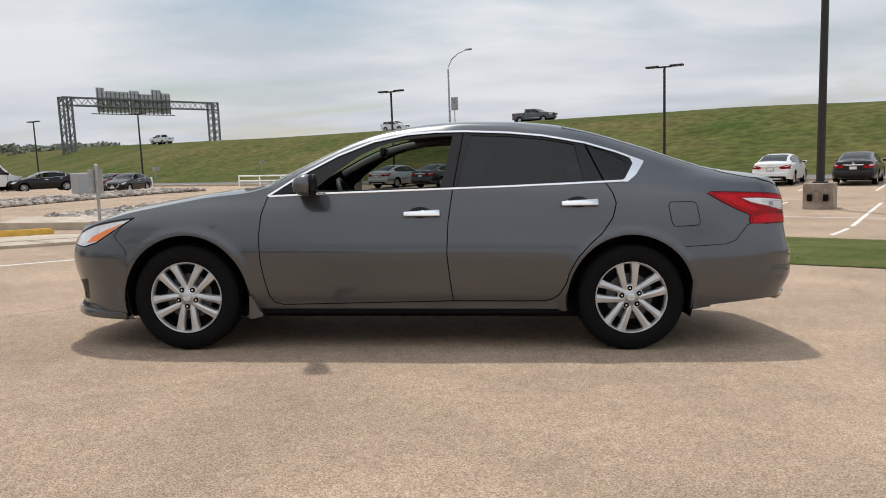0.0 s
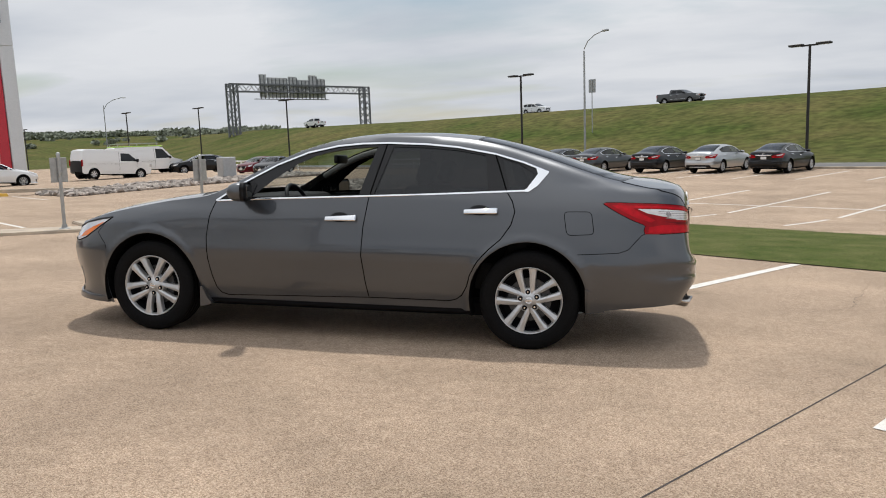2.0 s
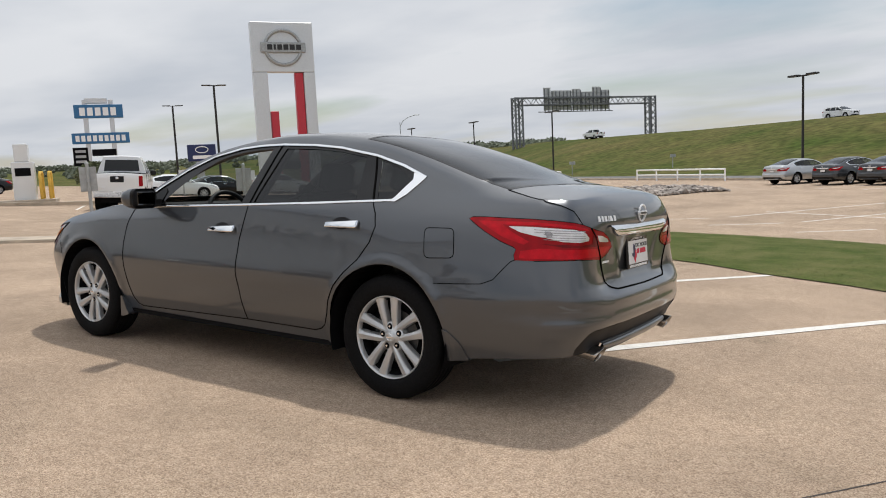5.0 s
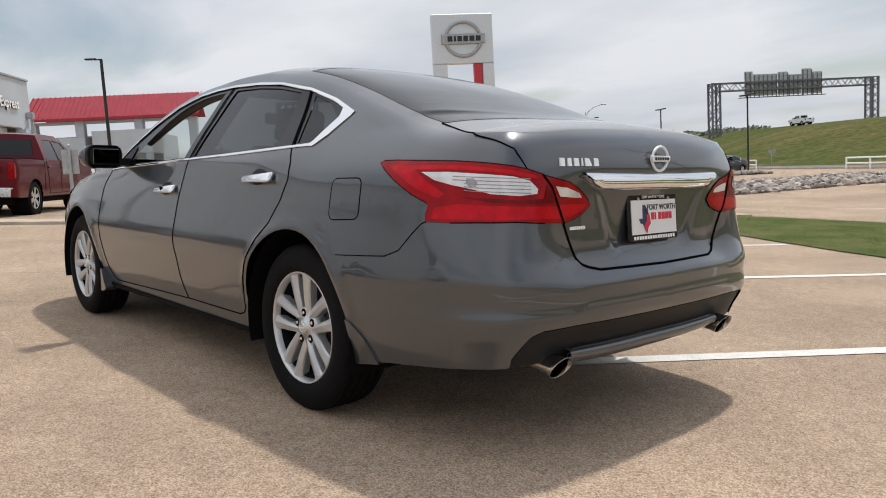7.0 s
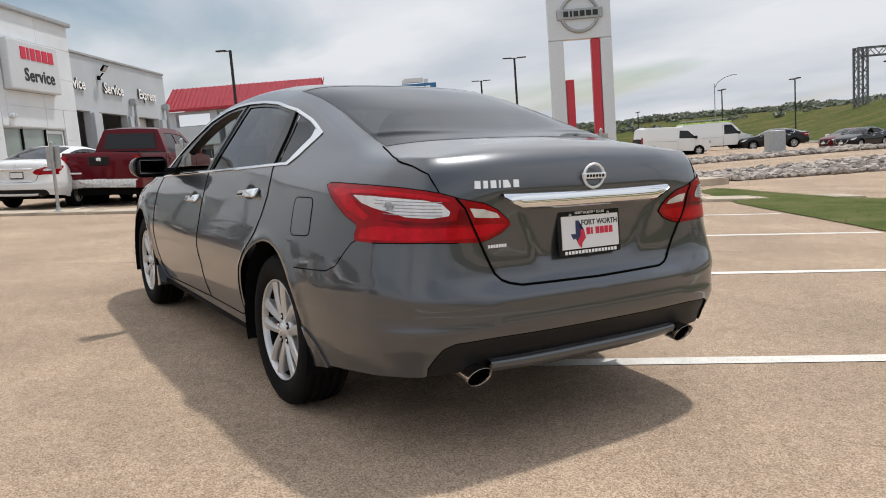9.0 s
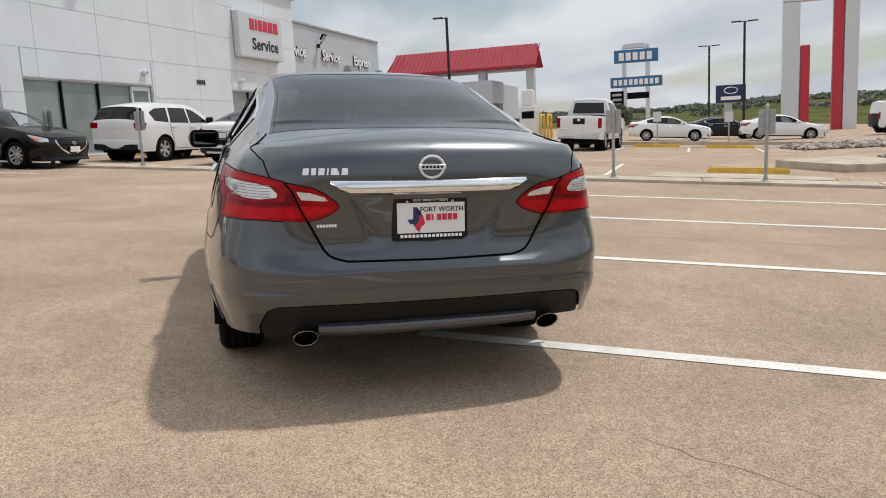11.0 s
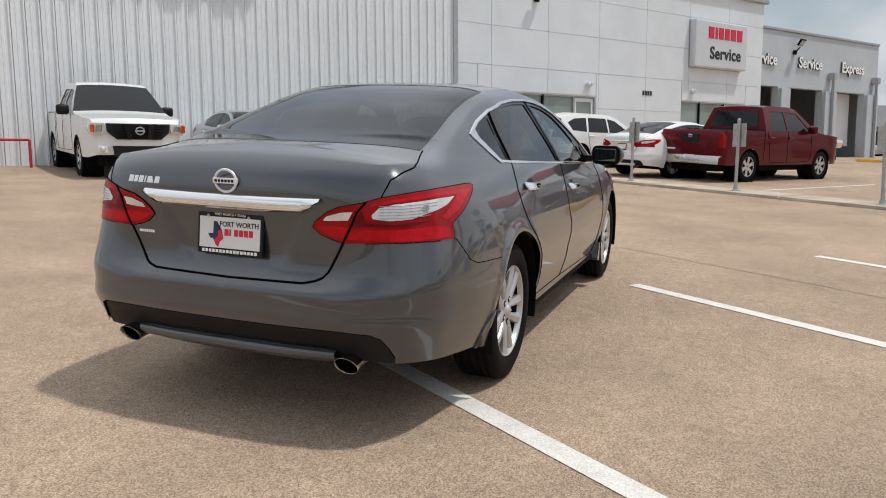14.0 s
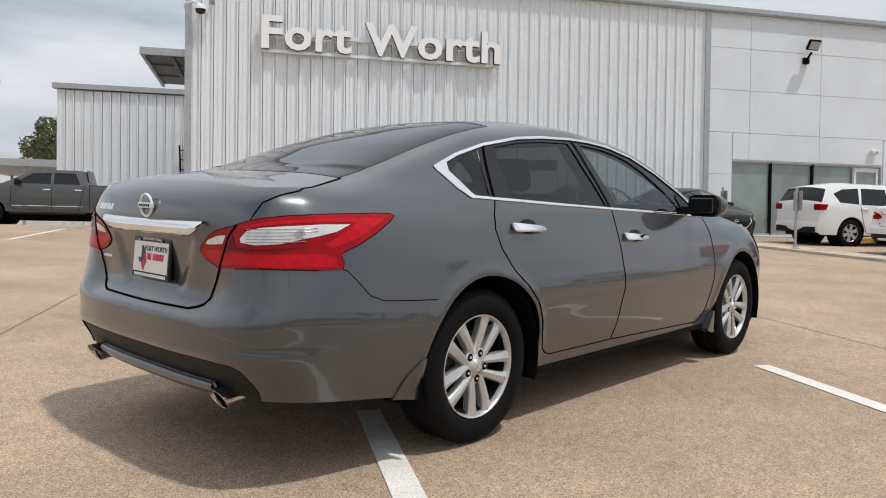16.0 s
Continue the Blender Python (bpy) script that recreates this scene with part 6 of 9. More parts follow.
        if s < 0:
            part("fuel_gap", seam_bm([P_FUEL + P_FUEL[:1]], 0.0028, sides=(s,)), SEAM, car)
        # lamps
        tl = panel("tail_lamp", "tail_lamp", LAMP_RED, side, "red tail lamp with a clear reverse lens", 0.004)
        part("reverse_lens", patch_bm([(qx(2.08), 0.946), (qx(2.20), 0.946), (qx(2.30), 0.941), (qy(0.72), 0.932), (qy(0.655), 0.918), (qy(0.625), 0.892), (qy(0.630), 0.878), (qy(0.70), 0.872), (qy(0.785), 0.878), (qx(2.285), 0.894), (qx(2.215), 0.905), (qx(2.14), 0.920)], 0.0062, s), LAMP_CLEAR, tl, "clear faceted reverse lens")
        part("lower_lens", patch_bm([(qx(2.145), 0.798), (qx(2.150), 0.832), (qx(2.24), 0.846), (qy(0.78), 0.842), (qy(0.60), 0.838), (qy(0.545), 0.836), (qy(0.527), 0.797), (qy(0.61), 0.799)], 0.0052, s), LAMP_BRIGHT, tl, "bright red lower lens")
        part("upper_lens", patch_bm([(qx(1.915), 0.968), (qx(2.20), 0.968), (qx(2.30), 0.962), (qy(0.72), 0.950), (qy(0.635), 0.936), (qy(0.615), 0.925), (qy(0.66), 0.928), (qy(0.72), 0.938), (qx(2.30), 0.950), (qx(2.20), 0.954), (qx(2.05), 0.953), (qx(2.11), 0.915), (qx(2.19), 0.876), (qx(2.165), 0.862), (qx(2.06), 0.893)], 0.0052, s), LAMP_BRIGHT, tl, "bright red band round the clear lens")
        part("middle_lens", patch_bm([(qx(2.25), 0.868), (qy(0.77), 0.864), (qy(0.70), 0.858), (qy(0.60), 0.862), (qy(0.585), 0.905), (qy(0.562), 0.885), (qy(0.548), 0.846), (qy(0.62), 0.848), (qy(0.78), 0.851)], 0.0058, s), LAMP_DARK, tl, "dark red band between the lenses")
        for k in range(5):
            z = 0.886 + 0.011 * k
            part("lens_flute", ribbon_bm([(qx(2.215 if k > 2 else 2.265), z + 0.003), (qx(2.30), z), (qy(0.72), z - 0.004), (qy(0.655), z - 0.006)], 0.0028, 0.0072, s, 0.002), LAMP_FLUTE, tl, "grey flute in the clear lens")
        part("bulb", patch_bm([(qx(2.272), 0.926), (qx(2.296), 0.926), (qx(2.308), 0.914), (qx(2.304), 0.900), (qx(2.282), 0.900), (qx(2.270), 0.912)], 0.0076, s, 0.010), LAMP_FLUTE, tl, "grey bulb behind the clear lens")
        il = panel("inner_lamp", "lid_lamp", LAMP_RED, side, "red inner lamp on the lid", 0.004, lid)
        part("inner_lens", patch_bm([(qy(0.497), 0.895), (qy(0.548), 0.900), (qy(0.530), 0.868), (qy(0.455), 0.862), (qy(0.425), 0.862), (qy(0.440), 0.878)], 0.0062, s), LAMP_CLEAR, il, "clear lens")
        part("inner_bright", patch_bm([(qy(0.522), 0.798), (qy(0.470), 0.802), (qy(0.420), 0.820), (qy(0.396), 0.838), (qy(0.46), 0.842), (qy(0.538), 0.842)], 0.0052, s), LAMP_BRIGHT, il, "bright red lower lens")
        part("lamp_gap", seam_bm([LAMP_SEAM], 0.0045, 0.004, (s,)), SEAM, tl)
        part("lamp_gap", seam_bm([LAMP_FRONT + LAMP_TOP + LAMP_SEAM[:1], LAMP_LOW[::-1]], 0.0030, 0.0015, (s,)), SEAM, tl)
        part("lamp_gap", seam_bm([P_LAMP_IN[:9]], 0.0030, 0.0015, (s,)), SEAM, il)
        # door handles
        for x0, x1, z0, z1, dr in ((-0.026, 0.206, 0.855, 0.863, fd), (0.946, 1.178, 0.917, 0.926, rd)):
            a, b = surf(qx(x0), z0, 0.032), surf(qx(x1), z1, 0.034)
            bm = soft_box(0, (b - a).length, -0.013, 0.013, -0.0215, 0.0205, 0.010, 3)
            for w in bm.verts:
                t = w.co.x / (b - a).length
                w.co.z *= 0.72 + 0.28 * t
                w.co.y += 0.022 * (abs(2 * t - 1) ** 4) + 0.5 * w.co.z
            d = (b - a)
            bmesh.ops.transform(bm, matrix=Matrix.Translation((a.x, a.y, a.z)) @ pose(0, 0, 0, 0, -math.degrees(math.atan2(d.z, d.x)), math.degrees(math.atan2(d.y, d.x))), verts=bm.verts[:])
            if s > 0:
                bmesh.ops.transform(bm, matrix=Matrix.Diagonal((1, -1, 1, 1)), verts=bm.verts[:])
                bmesh.ops.reverse_faces(bm, faces=bm.faces[:])
            part("door_handle", bm, CHROME, dr, "chrome door handle", True)
            c = ((x0 + x1) / 2 - 0.01, (z0 + z1) / 2 + 0.004)
            # flat dark patch paints the shade of a scoop in the door skin
            part("handle_recess", patch_bm([(qx(c[0] + 0.068 * math.cos(k * math.pi / 10)), c[1] + 0.034 * math.sin(k * math.pi / 10)) for k in range(20)], 0.0015, s), BLACK_PLASTIC, dr, "flat dark patch for the shade in the handle scoop")
        # mirror
        mr = soft_box(-0.075, 0.060, -0.103, 0.103, -0.068, 0.064, 0.058, 5)
        for w in mr.verts:
            out = w.co.y * s / 0.128
            w.co.z *= 1 - 0.16 * max(0, -out)
            w.co.x += 0.012 * -out
            if w.co.x < 0:
                w.co.z *= 1 + 2.2 * w.co.x
        mob = part("door_mirror", mr, CAR_PAINT, car, "body-coloured door mirror", True, pose(-0.605, 0.972 * s, 1.036, 0, 0, -15 * s))
        part("mirror_shell", soft_box(0.015, 0.063, -0.1035, 0.1035, -0.067, 0.063, 0.043, 4), BLACK_PLASTIC, mob, "black mirror rim", True)
        part("mirror_glass", soft_box(0.061, 0.0655, -0.080, 0.080, -0.044, 0.041, 0.002, 1), mat_mirror, mob, "mirror glass")
        arm = bmesh.new()
        quadstrip(arm, [[(x, y, z) for x, z in ((-0.04, -0.05), (0.05, -0.05), (0.05, -0.01), (-0.04, -0.01), (-0.04, -0.05))] for y in (-0.02 * s, -0.20 * s)])
        bmesh.ops.recalc_face_normals(arm, faces=arm.faces[:])
        part("mirror_arm", arm, BLACK_PLASTIC, mob, "black mirror arm")
        sail = patch_bm(side_pts([(-0.80, 0.985), (-0.61, 1.105), (-0.575, 1.08), (-0.60, 0.992), (-0.80, 0.978)]), 0.002, s)
        part("mirror_base", sail, BLACK_PLASTIC, sr, "black mirror sail panel")
        # exhaust, mudguards, arch liners
        ex = lathe([(0.030, -0.20), (0.038, -0.14), (0.041, -0.02), (0.0435, 0.0), (0.0425, 0.003), (0.040, 0.0), (0.038, -0.02), (0.036, -0.10), (0.0005, -0.12)], 28)
        for w in ex.verts:
            w.co.y += 0.45 * w.co.z * (1 if w.co.y > -0.05 else 0)
            w.co.x *= 1.16
            w.co.z *= 0.94
        exm = pose(2.428, 0.520 * s, 0.316, 0, 0, -90) @ pose(0, 0, 0, -7, 0, 0)
        et = part("exhaust_tip", ex, EXHAUST, car, "oval darkened chrome exhaust tip", True, exm)
        part("exhaust_bore", lathe([(0.0005, -0.045), (0.0365, -0.045), (0.0372, -0.022)], 20), SEAM, et, "", False, pose(0, 0, 0))
        part("mudguard", prism([(-0.985, 0.345), (-0.968, 0.345), (-0.925, 0.262), (-0.90, 0.235), (-0.90, 0.222), (-0.955, 0.205), (-0.985, 0.205)], min(0.885 * s, 0.80 * s), max(0.885 * s, 0.80 * s)), CAR_PAINT, car, "grey moulded mudguard")
        part("mudguard", patch_bm(side_pts([(1.752, 0.425), (1.785, 0.418), (1.84, 0.36), (1.885, 0.276), (1.76, 0.258)]), 0.007, s, 0.02, 0.03), CAR_PAINT, car, "grey moulded mudguard")
        for c in (-1.378, 1.378):
            bm = bmesh.new()
            rows = [[(c + r * math.cos(math.pi * (k - 2) / 20), s * y, 0.338 + r * math.sin(math.pi * (k - 2) / 20)) for k in range(25)] for y, r in ((0.885, 0.386), (0.84, 0.388), (0.60, 0.395), (0.599, 0.02))]
            quadstrip(bm, rows)
            part("arch_liner", bm, BLACK, car, "black wheel arch liner")
        # wheels
        for ax in AXLES:
            m = Matrix.Translation((ax, s * 0.762, 0.333)) @ pose(0, 0, 0, 0, 0, 0 if s < 0 else 180) @ pose(0, 0, 0, 0, 180 if ax < 0 else (-7 if s < 0 else 28), 0)
            wh = part("wheel", tyre_bm(), RUBBER, car, "black tyre on a silver ten-spoke wheel", True, m)
            barrel, well, spokes, hub = rim_bms()
            part("rim", barrel, SATIN, wh, "silver rim", True)
            # inner rim in black: shade inside the barrel put into its colour
            part("rim_well", well, BLACK, wh, "inner rim coloured black for shade", True)
            for sp in spokes:
                part("spoke", sp, SATIN, wh)
            part("hub", hub, SATIN, wh, "", True)
            part("brake_disc", lathe([(0.04, -0.03), (0.145, -0.03), (0.145, -0.014), (0.04, -0.014)], 32), BRAKE, wh, "steel brake disc")
            # added black disc paints the dark seen between the spokes
            part("wheel_back", lathe([(0.0005, -0.012), (0.196, -0.012)], 24), BLACK, wh)
            for k in range(5):
                a = radians(90 + 72 * k)
                ob = part("lug_nut", lathe([(0.0005, -0.085), (0.006, -0.085), (0.0075, -0.081), (0.0075, -0.066)], 6), CHROME, wh, "", False, pose(0.057 * math.cos(a), 0, 0.057 * math.sin(a)))
                # flat black discs paint the shade of the lug pockets
                part("lug_hole", lathe([(0.0005, -0.0798), (0.0165, -0.0798), (0.0172, -0.0770)], 14), BLACK, wh, "", False, pose(0.057 * math.cos(a), 0, 0.057 * math.sin(a)))
            cap = path_tube([Vector((0.019 * math.cos(k * math.pi / 8), -0.0915, 0.017 * math.sin(k * math.pi / 8))) for k in range(16)], 0.0025, 5, None, True)
            box(-0.022, 0.022, -0.0935, -0.0895, -0.0035, 0.0035, bm=cap)
            part("wheel_emblem", cap, CHROME, wh, "small ring emblem")
    # tail details: chrome bar, emblem, model name, plate
    for s in (-1, 1):
        bar_q = [(qy(0.415), 0.922), (qy(0.30), 0.920), (qy(0.15), 0.918), (QL, 0.918)]
        bm = bmesh.new()
        rows = []
        for q, z in dense(bar_q, 0.03, False):
            y = abs(surf(q, z).y)
            lo = -0.030 + 0.048 * smooth(0.345, 0.412, y)
            row = []
            for dz, o in ((lo - 0.004, -0.01), (lo - 0.004, 0.018), (lo * 0.55, 0.0245), (0.004, 0.0205), (0.016, 0.0135), (0.022, 0.006), (0.022, -0.01)):
                p = surf(q, z + dz, o)
                row.append((p.x, p.y * -s, p.z))
            rows.append(row)
        quadstrip(bm, rows)
        bmesh.ops.recalc_face_normals(bm, faces=bm.faces[:])
        if sum(f.normal.x for f in bm.faces) < 0:
            bmesh.ops.reverse_faces(bm, faces=bm.faces[:])
        part("chrome_bar", bm, CHROME, lid, "chrome strip above the licence plate", True)
    xb = surf(QL, 0.99).x
    em = path_tube([Vector((xb + 0.010 + 0.0012 * math.sin(k * math.pi / 16), 0.049 * math.cos(k * math.pi / 16), 0.991 + 0.043 * math.sin(k * math.pi / 16))) for k in range(32)], 0.0052, 8, None, True)
    eb = part("emblem", em, BADGE, lid, "round silver emblem with a crossbar")
    part("crossbar", soft_box(xb + 0.004, xb + 0.019, -0.056, 0.056, 0.980, 1.002, 0.003, 1), BADGE, eb)
    for k in range(6):
        part("name_block", box(xb + 0.017, xb + 0.0196, -0.044 + 0.0152 * k, -0.033 + 0.0152 * k, 0.986, 0.996), BLACK_PLASTIC, eb, "dark block")
    # model name as plain silver blocks
    for k, w in enumerate((0.027, 0.022, 0.027, 0.010, 0.036, 0.028)):
        y0 = -0.512 + sum((0.027, 0.022, 0.027, 0.010, 0.036, 0.028)[:k]) + 0.0055 * k
        x = surf(qy(y0 + 0.012), 0.978).x
        poly = [(y0, 0.964), (y0 + w - 0.004, 0.964), (y0 + w, 0.990), (y0 + 0.004, 0.990)]
        bm = bmesh.new()
        A = [bm.verts.new((x + 0.005 + 0.3 * (0.964 - z), y, z)) for y, z in poly]
        Bv = [bm.verts.new((x - 0.004 + 0.3 * (0.964 - z), y, z)) for y, z in poly]
        bm.faces.new(A)
        for i in range(len(poly)):
            bm.faces.new((A[i], Bv[i], Bv[(i + 1) % len(poly)], A[(i + 1) % len(poly)]))
        bmesh.ops.recalc_face_normals(bm, faces=bm.faces[:])
        part("badge_block", bm, BADGE, lid, "silver badge block")
    for k in range(7):
        y0 = -0.462 + k * 0.0115
        part("dealer_badge_bar", box(surf(qy(y0), 0.76).x - 0.001, surf(qy(y0), 0.76).x + 0.0025, y0, y0 + 0.0085, 0.757, 0.768), LETTER_W, lid, "small silver dealer badge")
    xp = surf(QL, 0.78).x + 0.009
    tilt = -5
    pl = part("licence_frame", soft_box(-0.006, 0.010, -0.156, 0.156, -0.084, 0.084, 0.006, 2), BLACK_GLOSS, lid, "black licence plate frame", False, pose(xp, 0, 0.782, 0, tilt, 0))
    part("licence_plate", box(0.008, 0.0125, -0.142, 0.142, -0.060, 0.062), PLATE_W, pl, "white dealer plate")
    for y in (-0.1, 0.09):
        part("plate_bolt", lathe([(0.0005, -0.016), (0.006, -0.016), (0.006, -0.012)], 8), STEEL, pl, "", False, pose(0, y, 0.066, 0, 0, 90))
    return car, lid, pl, rb


# Mirror colour darkened to paint the dim reflection of the car's own flank.
mat_mirror = mat("mirror_glass", (0.16, 0.165, 0.17), 0.02, 1.0)
hero, hero_lid, hero_plate, hero_rb = build_sedan()

def sedan_cabin(car):
    """Seats, dashboard, wheel and linings inside the sedan."""
    part("floor_pan", soft_box(-2.0, 1.40, -0.72, 0.72, 0.19, 0.30, 0.02, 1), BLACK, car, "black underbody")
    part("floor_pan", box(-0.97, 0.97, -0.84, 0.84, 0.235, 0.26), BLACK, car, "black underbody")
    part("engine_bay", box(-2.1, -1.0, -0.58, 0.58, 0.30, 0.70), BLACK, car)
    part("boot_floor", box(1.40, 2.26, -0.56, 0.56, 0.300, 0.62), BLACK, car)
    part("rear_beam", soft_box(0.95, 1.80, -0.60, 0.60, 0.22, 0.34, 0.03, 1), BLACK, car, "black rear suspension and tank")
    part("silencer", soft_box(1.85, 2.20, -0.44, 0.44, 0.262, 0.31, 0.02, 2), BLACK, car, "dark exhaust silencer")
    part("rear_shelf", soft_box(1.28, 1.98, -0.62, 0.62, 0.98, 1.02, 0.01, 1), CABIN, car, "charcoal rear shelf")
    part("dashboard", soft_box(-1.02, -0.52, -0.66, 0.66, 0.74, 0.99, 0.07), CABIN, car, "charcoal dashboard")
    part("centre_console", soft_box(-0.55, 0.30, -0.10, 0.10, 0.30, 0.62, 0.04), CABIN, car)
    part("headlining", top_mesh("headlining", qx(0.0), qx(1.0), -0.96, 0.96, LINER, -0.03, ns=10), None, car, "grey headlining")
    for y in (-0.36, 0.36):
        st = part("front_seat", seat_bms(0.12, y)[0], CLOTH, car, "charcoal cloth front seat", True)
        _, back, head = seat_bms(0.12, y)
        part("backrest", back, CLOTH, st, "", True)
        part("headrest", head, CLOTH, st, "", True)
    rs = part("rear_seat", soft_box(0.75, 1.30, -0.62, 0.62, 0.34, 0.56, 0.06), CLOTH, car, "charcoal cloth rear bench", True)
    bk = soft_box(-0.08, 0.08, -0.62, 0.62, 0, 0.55, 0.05)
    bmesh.ops.transform(bk, matrix=pose(1.22, 0, 0.50, 0, 22, 0), verts=bk.verts[:])
    part("backrest", bk, CLOTH, rs, "", True)
    for y in (-0.38, 0.38):
        h = soft_box(-0.05, 0.05, y - 0.12, y + 0.12, 0.55, 0.69, 0.04)
        bmesh.ops.transform(h, matrix=pose(1.22, 0, 0.50, 0, 22, 0), verts=h.verts[:])
        part("headrest", h, CLOTH, rs, "", True)
    ring = path_tube([Vector((0, 0.185 * math.cos(k * math.pi / 14), 0.185 * math.sin(k * math.pi / 14))) for k in range(28)], 0.016, 8, None, True)
    sw = part("steering_wheel", ring, BLACK_PLASTIC, car, "black steering wheel", True, pose(-0.42, -0.36, 0.90, 0, -24, 0))
    hubm = soft_box(-0.02, 0.03, -0.08, 0.08, -0.06, 0.06, 0.02, 2)
    box(-0.008, 0.008, -0.18, 0.18, -0.018, 0.018, bm=hubm)
    part("wheel_hub", hubm, BLACK_PLASTIC, sw, "", False)
    part("room_mirror", soft_box(-0.02, 0.02, -0.12, 0.12, -0.035, 0.035, 0.015, 2), BLACK_PLASTIC, car, "black rear-view mirror", True, pose(-0.22, 0, 1.27))
    for s in (-1, 1):
        rows = []
        for k in range(21):
            x = -0.85 + 1.80 * k / 20
            rows.append([tuple(Vector((p.x, -p.y * s, p.z))) for p in (surf(qx(x), z, -0.05) for z in (0.30, 0.5, 0.7, 0.85, 0.955))])
        bm = bmesh.new()
        quadstrip(bm, rows)
        part("door_lining", bm, CABIN, car, "charcoal door lining")
        top = [surf(qx(-0.62 + k * 0.1), zb(qx(-0.62 + k * 0.1)), -0.045) for k in range(21)]
        part("roof_rail_lining", path_tube([(p.x, -p.y * s, p.z - 0.03) for p in top], 0.028, 8), LINER, car, "grey roof rail lining", True)
        bp = [surf(qx(x), z, -0.055) for x, z in ((0.25, 0.9), (0.27, 1.05), (0.31, 1.2), (0.345, 1.38))]
        part("b_pillar_lining", path_tube([(p.x, -p.y * s, p.z) for p in bp], 0.045, 8), CABIN, car, "", True)


def plate_print(pl):
    """Dealer plate: state outline, place name; the maker's word is plain red blocks."""
    x = 0.0133
    t = text_mesh("place_name", "FORT WORTH", 0.028, 0.0004, LETTER_B, 0.0006)
    part("place_name", t, None, pl, "black place name", m=pose(x, 0.045, 0.026, 0, 0, 90))
    for k in range(6):
        y0 = -0.022 + k * 0.0228
        part("name_block", box(x - 0.001, x + 0.0008, y0, y0 + (0.0185 if k != 1 else 0.008), -0.010, 0.016), LETTER_R, pl, "red block")
    t = text_mesh("upper_line", "FORT WORTH * TEXAS", 0.014, 0.0004, LETTER_W)
    part("upper_line", t, None, pl, "white small lettering", m=pose(0.0108, 0, 0.068, 0, 0, 90))
    for k in range(16):
        y0 = -0.13 + k * 0.0165
        part("web_block", box(0.0095, 0.0108, y0, y0 + 0.012, -0.0785, -0.0665), LETTER_W, pl, "white block")
    outline = [(-0.030, 0.045), (-0.014, 0.045), (-0.014, 0.018), (0.010, 0.010), (0.014, -0.010), (0.018, -0.022), (0.000, -0.038), (-0.006, -0.058), (-0.020, -0.045), (-0.032, -0.022), (-0.044, -0.024), (-0.056, -0.004), (-0.030, -0.004)]

    def flat(poly, xx, m, name):
        bm = bmesh.new()
        bm.faces.new([bm.verts.new((xx, y - 0.045, z)) for y, z in poly])
        bmesh.ops.triangulate(bm, faces=bm.faces[:])
        for f in bm.faces:
            if f.normal.x < 0:
                f.normal_flip()
        part(name, bm, m, pl, "state outline")
    flat(outline, x, PLATE_BLUE, "state_outline")
    flat([(-0.006, 0.012), (0.010, 0.010), (0.014, -0.010), (0.018, -0.022), (0.000, -0.038), (-0.006, -0.058), (-0.020, -0.045), (-0.026, -0.032), (-0.008, -0.012)], x + 0.0006, LETTER_R, "state_corner")


sedan_cabin(hero)
plate_print(hero_plate)
# the lot's slope in the sedan's own axes
LOT = Matrix(((0.99948, -0.00143, 0.03225), (0.0, 0.99901, 0.04441), (-0.03228, -0.04439, 0.99849))).to_4x4()
hero.matrix_world = LOT

# ---- other vehicles ----
def paint(name, c, metal=0.0, rough=0.35):
    return mat(name, c, rough, metal, fine=0.04, bscale=1500, coat=0.6)


P_WHITE = paint("white_paint", (0.80, 0.81, 0.81))
P_BLACK = mat("black_paint", (0.005, 0.005, 0.006), 0.3, 0.0, fine=0.04, bscale=1500, coat=0.5, spec=0.15)
P_SILVER = paint("silver_paint", (0.50, 0.51, 0.52), 0.7, 0.3)
P_CHARCOAL = paint("charcoal_paint", (0.055, 0.058, 0.062), 0.6, 0.3)
P_GRAPHITE = paint("graphite_paint", (0.105, 0.108, 0.112), 0.55, 0.3)
P_RED = mat("dark_red_paint", (0.105, 0.003, 0.009), 0.28, 0.45, fine=0.04, bscale=1500, coat=0.3, spec=0.15)
P_MAROON = paint("maroon_paint", (0.10, 0.012, 0.02), 0.4, 0.3)
P_GREEN = paint("lime_paint", (0.33, 0.55, 0.05))
CAR_GLASS = mat("dark_car_glass", (0.010, 0.012, 0.013), 0.04, spec=0.38)

SMALL = {"lug_nut", "lug_hole", "wheel_emblem", "name_block", "web_block", "place_name", "upper_line", "state_outline", "state_corner", "badge_block", "dealer_badge_bar", "plate_bolt", "handle_recess", "bumper_gap", "lid_gap", "deck_gap", "fuel_gap",
         "b_pillar_gap", "glass_divider", "lamp_gap", "front_seat", "rear_seat", "backrest", "headrest", "steering_wheel", "wheel_hub", "room_mirror", "centre_console", "engine_bay", "boot_floor", "brake_disc", "exhaust_bore", "roof_rail_lining", "b_pillar_lining", "door_lining", "lower_lens", "inner_lens", "grille_bar"}


def drop_parts(ob, names):
    for o in list(ob.children_recursive):
        try:
            nm = o.name.split(".")[0]
        except ReferenceError:
            continue
        if nm in names:
            bpy.data.objects.remove(o)


def repaint(ob, new_paint, glass_too=None):
    for o in (ob, *ob.children_recursive):
        if o.type == "MESH":
            for sl in o.material_slots:
                if sl.material == CAR_PAINT:
                    sl.link = "OBJECT"
                    sl.material = new_paint
                elif glass_too and sl.material in (TINT, REAR_TINT, CLEAR, FRONT_TINT):
                    sl.link = "OBJECT"
                    sl.material = glass_too


